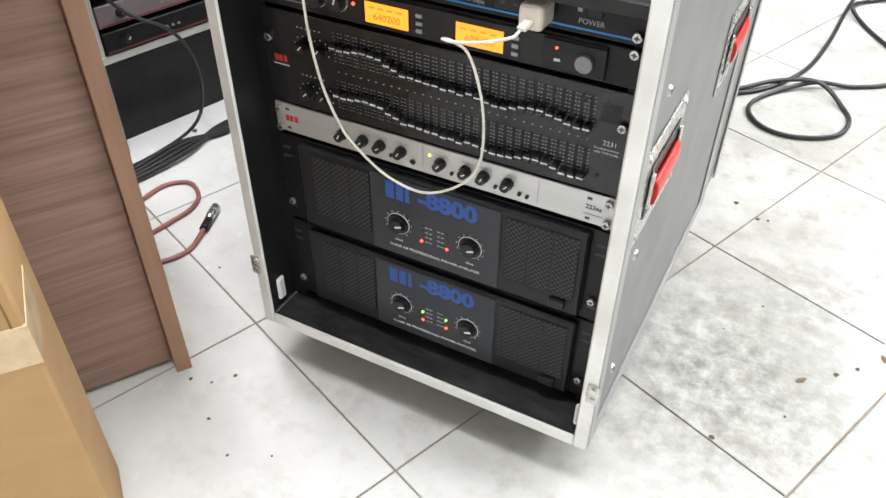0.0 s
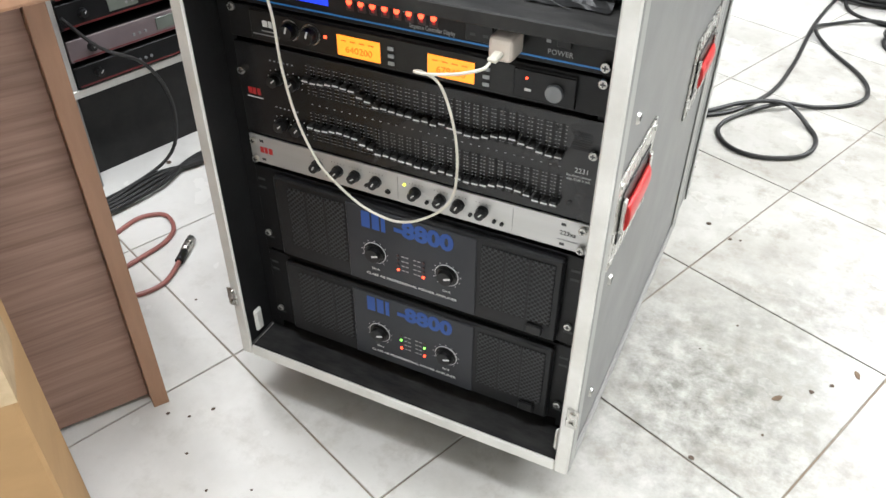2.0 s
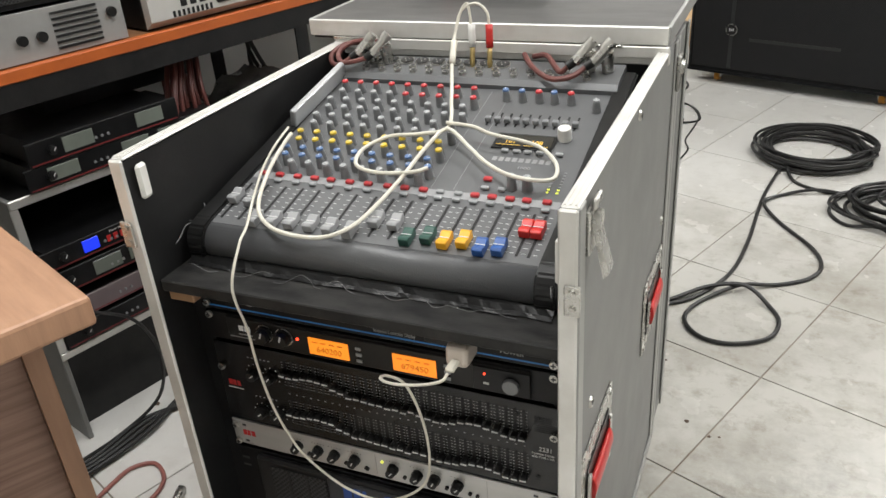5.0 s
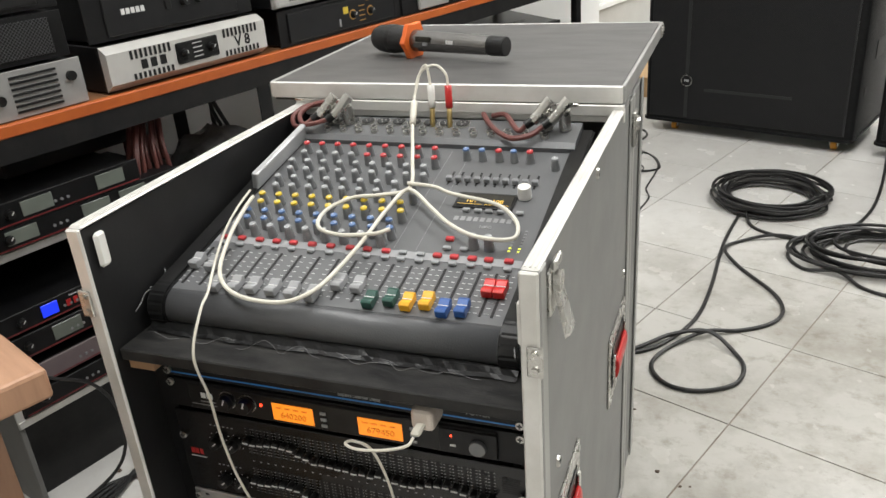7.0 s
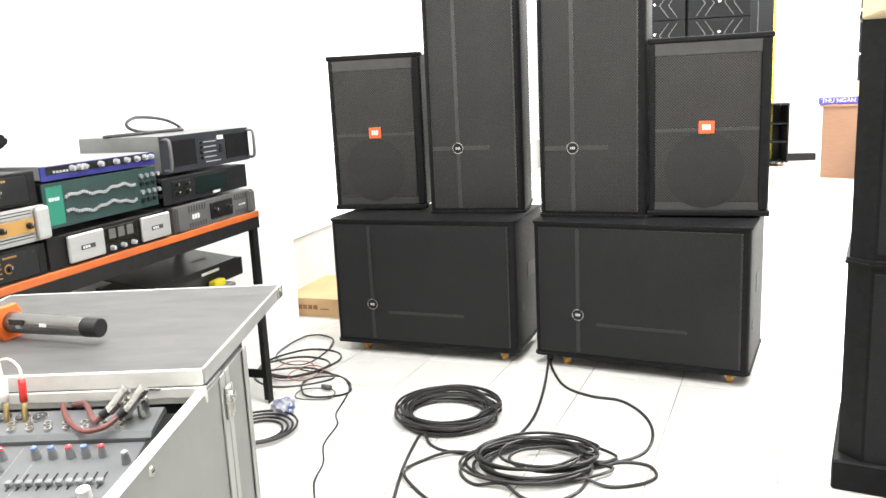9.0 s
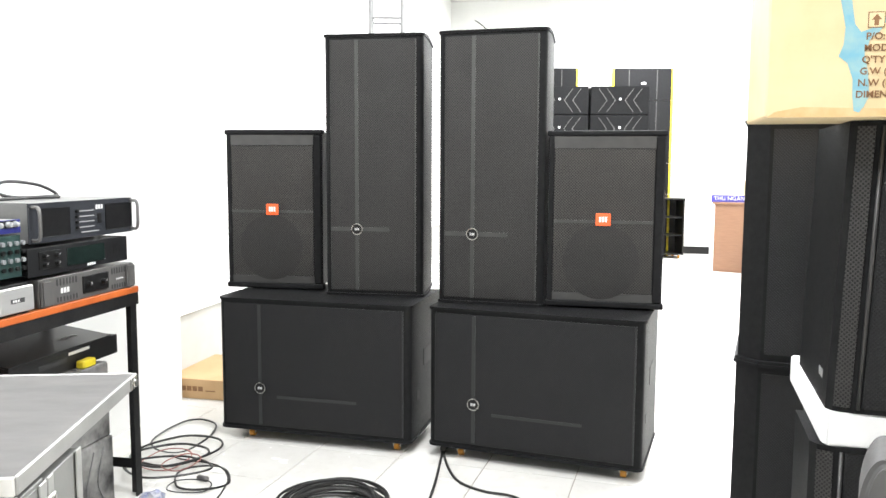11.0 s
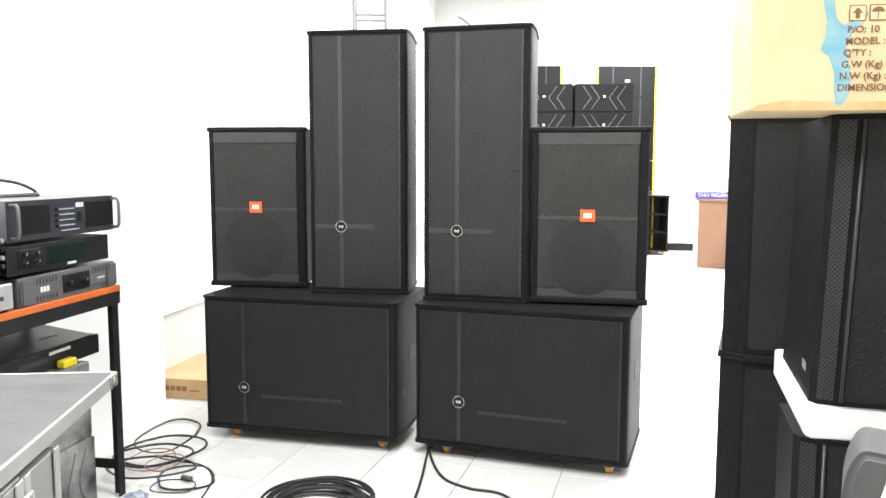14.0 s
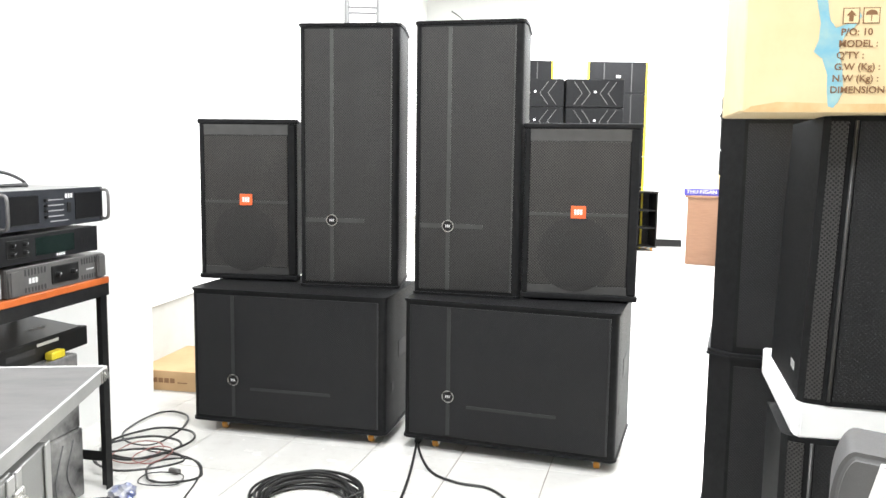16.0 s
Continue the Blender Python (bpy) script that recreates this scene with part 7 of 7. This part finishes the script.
prism(ink, [(0.110, 0.34), (0.132, 0.34), (0.152, 0.230), (0.160, 0.182), (0.172, 0.166), (0.200, 0.176), (0.214, 0.196), (0.218, 0.188), (0.204, 0.164), (0.190, 0.154), (0.180, 0.125), (0.188, 0.090), (0.193, 0.042), (0.184, 0.020), (0.176, 0.009), (0.166, 0.012), (0.162, 0.045), (0.161, 0.075), (0.150, 0.106), (0.133, 0.120), (0.141, 0.142), (0.143, 0.176), (0.132, 0.228)], -0.0018, -0.0013)
part("spray_paint", ink, BLUE_INK, big, "blue sprayed stroke")
for k, txt in enumerate(("P/O: 10", "MODEL :", "Q'TY :", "G.W (Kg) :", "N.W (Kg) :", "DIMENSION")):
    words(txt, 0.0190, BROWN_INK, big, front(0.181 - 0.0027 * k, 0.157 - 0.0226 * k, -0.0022), align="LEFT", bold=0.0003)
for k in range(2):
    x = 0.183 + 0.037 * k
    fr = part("symbol_frame", B(x, x + 0.031, -0.0021, -0.0016, 0.1735, 0.2045), BROWN_INK, big)
    part("symbol_field", B(x + 0.0018, x + 0.0292, -0.0026, -0.0022, 0.1753, 0.2027), BOX_PALE, fr)
    mark = bmesh.new()
    if k:
        prism(mark, [(x + 0.004 + 0.0115 * (1 - math.cos(radians(a))), 0.190 + 0.010 * math.sin(radians(a))) for a in range(0, 181, 20)], -0.0031, -0.0027)
        box(mark, x + 0.0147, x + 0.0163, -0.0031, -0.0027, 0.178, 0.1899)
    else:
        prism(mark, [(x + 0.0115, 0.178), (x + 0.0195, 0.178), (x + 0.0195, 0.189), (x + 0.025, 0.189), (x + 0.0155, 0.2), (x + 0.006, 0.189), (x + 0.0115, 0.189)], -0.0031, -0.0027)
    part("symbol", mark, BROWN_INK, fr)
rb = thing("rounded_monitor", "dark grey rounded fabric monitor with a paper leaflet", "loudspeaker", pose(1.007, 1.269, 0, 0, 0, -33.2) @ Matrix.Diagonal((1.03, 1.0, 1.037, 1)))
rbm = bmesh.new()
prism(rbm, [(0.0, 0.0), (0.42, 0.0), (0.42, 0.862)] + [(0.030 - 0.030 * math.sin(radians(a)), 0.800 + 0.083 * math.cos(radians(a))) for a in range(0, 91, 9)], 0.0, 0.14)
bmesh.ops.bevel(rbm, geom=[e for e in rbm.edges if abs(e.verts[0].co.y - e.verts[1].co.y) < 1e-6], offset=0.010, segments=3, affect="EDGES")
part("body", rbm, mat("grey_fabric", (0.09, 0.088, 0.087), 0.7, bump=0.3, bscale=400), rb, smooth=True)
lfm = bmesh.new()
prism(lfm, [(0.060, 0.876), (0.30, 0.868), (0.30, 0.50), (0.0, 0.62), (0.048, 0.825)], -0.004, -0.001)
lf = part("leaflet", lfm, WHITE_PLASTIC, rb, "white leaflet with a purple mark")
pm = bmesh.new()
prism(pm, [(0.064, 0.872), (0.088, 0.864), (0.20, 0.83), (0.20, 0.76), (0.089, 0.846)], -0.0052, -0.0042)
part("purple_mark", pm, mat("purple_print", (0.20, 0.04, 0.28), 0.5), lf)

# ---------------------------------------------------------------- far end of the showroom
FAR = pose(2.076, 9.36, 0, 0, 0, -7.7)
for c in range(2):
    for rwn in range(7):
        z = 0.319 * rwn
        la = thing("line_array_box", "black line-array loudspeaker with pale chevron trim", "loudspeaker", FAR @ pose(0.682 * c, 0, z) @ Matrix.Diagonal((0.938, 0.938, 0.932, 1)), "line-array boxes stacked far off")
        part("body", B(0, 0.699, 0, 0.45, 0.001, 0.338, bev=0.006), SPK_PAINT, la)
        if rwn >= 4:
            for sg in (-1, 1):
                for off in (0.06, 0.17):
                    for zs in (-1, 1):
                        cx = 0.35 + sg * off * 0.9
                        st2 = bmesh.new()
                        prism(st2, [(cx, 0.170), (cx + sg * 0.008, 0.170), (cx + sg * 0.108, 0.170 + zs * 0.14), (cx + sg * 0.10, 0.170 + zs * 0.14)], -0.006, -0.0005)
                        part("chevron", st2, GUN_GREY, la)
            part("badge", C((0.35, -0.008, 0.185), 0.015, 0.006, "y", 14), WHITE_PRINT, la)
for c, x0 in enumerate((0.0, 1.395)):
    for rwn in range(6):
        fb2 = thing("yellow_sided_loudspeaker", "black loudspeaker with yellow front edges in a far stack", "loudspeaker", pose(2.387, 12.065, 0, 0, 0, -5.65) @ pose(x0, 0, 0.46 * rwn) @ Matrix.Diagonal((0.93, 0.9, 0.902, 1)), "yellow-edged boxes stacked far off")
        yb = bmesh.new()
        prism(yb, [(0.032, 0), (0.934, 0), (0.934, 0.03), (0.80, 0.5), (0.166, 0.5), (0.032, 0.03)], 0.001, 0.506, "xy")
        part("body", yb, SPK_PAINT, fb2)
        part("yellow_side", B(0.9345, 0.966, -0.004, 0.045, 0.001, 0.506), YELLOW_SIDE, fb2, "yellow painted edge")
        part("yellow_side", B(0.0, 0.0315, -0.004, 0.045, 0.001, 0.506), YELLOW_SIDE, fb2, "yellow painted edge")
        for gx in (0.26, 0.70):
            part("front_seam", B(gx, gx + 0.014, -0.003, -0.0003, 0.02, 0.49), SPK_BAR, fb2)
        if rwn == 5:
            part("badge", B(0.46, 0.53, -0.004, -0.0003, 0.25, 0.285), WHITE_PRINT, fb2)
cabn = thing("black_cabinet", "small black open cabinet on castors against the far wall", "cabinet", pose(4.15, 11.528, 0, 0, 0, -6) @ Matrix.Diagonal((0.94, 0.94, 0.916, 1)))
part("side", B(0, 0.02, 0, 0.45, 0.06, 0.93), BLACK_PLASTIC, cabn)
part("side", B(0.63, 0.65, 0, 0.45, 0.06, 0.93), BLACK_PLASTIC, cabn)
part("top", B(-0.01, 0.66, -0.01, 0.46, 0.9305, 0.955), BLACK_PLASTIC, cabn)
part("back", B(0.0205, 0.6295, 0.43, 0.45, 0.06, 0.93), BLACK_PLASTIC, cabn)
part("door", B(0.0205, 0.36, 0.0, 0.02, 0.07, 0.92), SPK_PAINT, cabn)
for z in (0.06, 0.36, 0.64):
    part("shelf", B(0.0205, 0.6295, 0.021, 0.4295, z, z + 0.018), BLACK_PLASTIC, cabn)
for x in (0.06, 0.59):
    for yy in (0.06, 0.39):
        part("caster_wheel", C((x - 0.012, yy, 0.0295), 0.0295, 0.024, "x", 14), CASTER, cabn)
solid("small_jar", C((0, 0, 0), 0.04, 0.12, "z", 14, 0.036, 0.004), mat("brown_jar", (0.10, 0.05, 0.03), 0.4), "small brown jar on the black cabinet", "jar", pose(4.47, 11.60, 0.876))
cash = thing("cashier_counter", "brown laminate cashier counter with a violet sign on top", "counter", pose(4.618, 10.11, 0, 0, 0, -33) @ Matrix.Diagonal((0.938, 0.938, 0.938, 1)))
part("front_panel", B(0, 1.3, 0, 0.03, 0.0, 0.915), COUNTER_WOOD, cash, "brown laminate front")
part("side_panel", B(0, 0.03, 0.0305, 0.55, 0.0, 0.915), COUNTER_WOOD, cash)
part("top", B(-0.03, 1.33, -0.03, 0.58, 0.9155, 0.945, bev=0.003), COUNTER_WOOD, cash)
sign = thing("cashier_sign", "violet-blue desk sign with white lettering on the counter", "sign", pose(4.618, 10.09, 0.887, 0, 0, -24) @ Matrix.Diagonal((0.938, 0.938, 0.938, 1)))
part("plate", B(-0.06, 0.40, 0, 0.02, 0, 0.095, bev=0.004), SIGN_BLUE, sign)
words("THU NGÂN", 0.075, WHITE_PRINT, sign, front(0.17, 0.048, -0.001))
bx = thing("black_bin", "narrow black loudspeaker beside the counter", "loudspeaker", pose(4.89, 9.59, 0, 0, 0, -24) @ Matrix.Diagonal((0.95, 0.95, 0.95, 1)))
part("body", B(0, 0.35, 0, 0.35, 0.03, 0.72, bev=0.008), SPK_PAINT, bx)
part("base", B(0.02, 0.33, 0.02, 0.33, 0, 0.0295), BLACK_PLASTIC, bx)
rackb = thing("wall_shelf", "dark open rack with tan cartons behind the counter", "shelf", pose(5.144, 10.397, 0, 0, 0, -48) @ Matrix.Diagonal((0.94, 0.94, 0.94, 1)))
for x in (0, 0.9):
    part("upright", B(x, x + 0.05, 0, 0.05, 0, 2.3), SHELF_BLACK, rackb)
for z in (0.95, 1.55, 2.1):
    part("board", B(0.0505, 0.8995, -0.1, 0.3, z, z + 0.03), WALL, rackb)
tn = thing("tan_box", "tan cardboard box on the rack behind the counter", "box", pose(5.03, 10.32, 0.922, 0, 0, -48) @ Matrix.Diagonal((0.94, 0.94, 0.94, 1)))
part("body", B(0.05, 0.35, 0, 0.25, 0, 0.24, bev=0.004), BOX_PALE, tn)
pb = thing("leaning_panel", "brown wooden door panel seen edge-on in the passage", "door", pose(5.387, 12.087, 0, 0, 0, 66) @ Matrix.Diagonal((0.8, 1, 0.915, 1)))
part("leaf", B(0, 0.85, 0, 0.04, 0, 1.35), COUNTER_WOOD, pb)
# lighting truss standing behind the loudspeakers
trs = thing("truss_tower", "white aluminium lighting truss tower", "truss", pose(0.282, 6.572, 0, 0, 0, -3) @ Matrix.Diagonal((0.945, 0.945, 0.945, 1)))
WHITE_METAL = mat("white_painted_tube", (0.24, 0.24, 0.24), 0.4, 0.2)
for x in (0, 0.26):
    for yy in (0, 0.26):
        part("chord", C((x, yy, 0), 0.016, 3.4, "z", 10), WHITE_METAL, trs)
for k in range(11):
    z = 0.2 + 0.3 * k
    part("rung", C((0, 0, z), 0.009, 0.26, "x", 8), WHITE_METAL, trs)
    part("rung", C((0, 0.26, z), 0.009, 0.26, "x", 8), WHITE_METAL, trs)
    part("rung", C((0, 0, z), 0.009, 0.26, "y", 8), WHITE_METAL, trs)
    part("rung", C((0.26, 0, z), 0.009, 0.26, "y", 8), WHITE_METAL, trs)

# crumbs and scraps on the tiles
drng = random.Random(17)


def scrap(x, y, r, seed, mtl=DIRT, flat=0.2):
    rr = random.Random(seed)
    r *= 0.6 if r < 0.011 else 0.30
    long = 1.9 if r < 0.0065 and flat < 0.1 else 1.0
    bm = bmesh.new()
    bmesh.ops.create_icosphere(bm, subdivisions=2, radius=r)
    for v in bm.verts:
        v.co = Vector((v.co.x * long * rr.uniform(0.7, 1.5), v.co.y * rr.uniform(0.7, 1.3), max(v.co.z * flat, -0.2 * r) + 0.2 * r))
    solid("debris", bm, mtl, "crumb of dirt on the white tiles", "debris", pose(x, y, 0.0003, 0, 0, rr.uniform(0, 360)), "scraps on the floor")


for k, (x, y, r) in enumerate(((-0.091, 1.536, 0.008), (-0.169, 1.75, 0.012), (-1.294, 1.218, 0.010), (0.227, 1.205, 0.014), (0.007, 0.906, 0.007), (-0.04, 1.50, 0.006), (-0.02, 1.505, 0.005), (0.11, 1.09, 0.016), (0.16, 1.13, 0.007), (0.19, 1.16, 0.006), (0.10, 1.0, 0.004), (-0.72, 0.66, 0.005), (-0.745, 0.63, 0.004), (-0.78, 0.62, 0.005), (-0.63, 0.53, 0.004), (-0.57, 0.56, 0.003), (-0.70, 0.57, 0.004), (-0.92, 0.86, 0.004), (0.30, 1.30, 0.006), (0.02, 1.24, 0.004), (-0.03, 1.15, 0.003))):
    scrap(x, y, r, k, mat("scrap_brown", (0.16, 0.11, 0.07), 0.9) if k in (3, 7) else DIRT, 0.07 if k in (3, 7) else 0.2)

# ---------------------------------------------------------------- tiled floor
GA = -21.6
GRID = Matrix.Rotation(radians(GA), 4, "Z")
PITCH, GAPW, U0, V0 = 0.4015, 0.0032, -0.9975, 0.437
fl_ob = solid("floor", B(-10, 10, -6, 20, -0.05, -0.0035), GROUT, "white glazed floor tiles with dirty brown joints", "floor", kind="structure")
tm = bmesh.new()
box(tm, GAPW / 2, PITCH - GAPW / 2, GAPW / 2, PITCH - GAPW / 2, -0.0034, 0.0)
bmesh.ops.bevel(tm, geom=[e for e in tm.edges if all(abs(v.co.z) < 1e-6 for v in e.verts)], offset=0.0008, segments=1, affect="EDGES")
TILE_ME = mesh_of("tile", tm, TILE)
rest = []
near = []
for i in range(-24, 26):
    for j in range(-12, 46):
        c = GRID @ Vector((U0 + PITCH * (i + 0.5), V0 + PITCH * (j + 0.5), 0))
        u, v = c.x * 0.961 - c.y * 0.276, c.x * 0.276 + c.y * 0.961
        if not (LEFT_U - 0.5 < u < 6.4 and -3.7 < v < 18.4):
            continue
        d = (c - Vector((0.15, 1.9, 0))).length
        near.append((d, i, j))
near.sort()
for n, (d, i, j) in enumerate(near):
    m = GRID @ Matrix.Translation((U0 + PITCH * i, V0 + PITCH * j, 0))
    if n < 290:
        t = part("tile", TILE_ME, None, fl_ob)
        t.matrix_basis = m
    else:
        rest.append(m)
vs, fs = [], []
base = TILE_ME
bv = [v.co.copy() for v in base.vertices]
for m in rest:
    o = len(vs)
    vs += [(m @ v)[:] for v in bv]
    fs += [[o + k for k in p.vertices] for p in base.polygons]
rm = bpy.data.meshes.new("far_tiles")
rm.from_pydata(vs, [], fs)
rm.materials.append(TILE)
ft = new("far_tiles", rm)
ft.parent = fl_ob
tagged(ft, "far white floor tiles", kind="stuff")
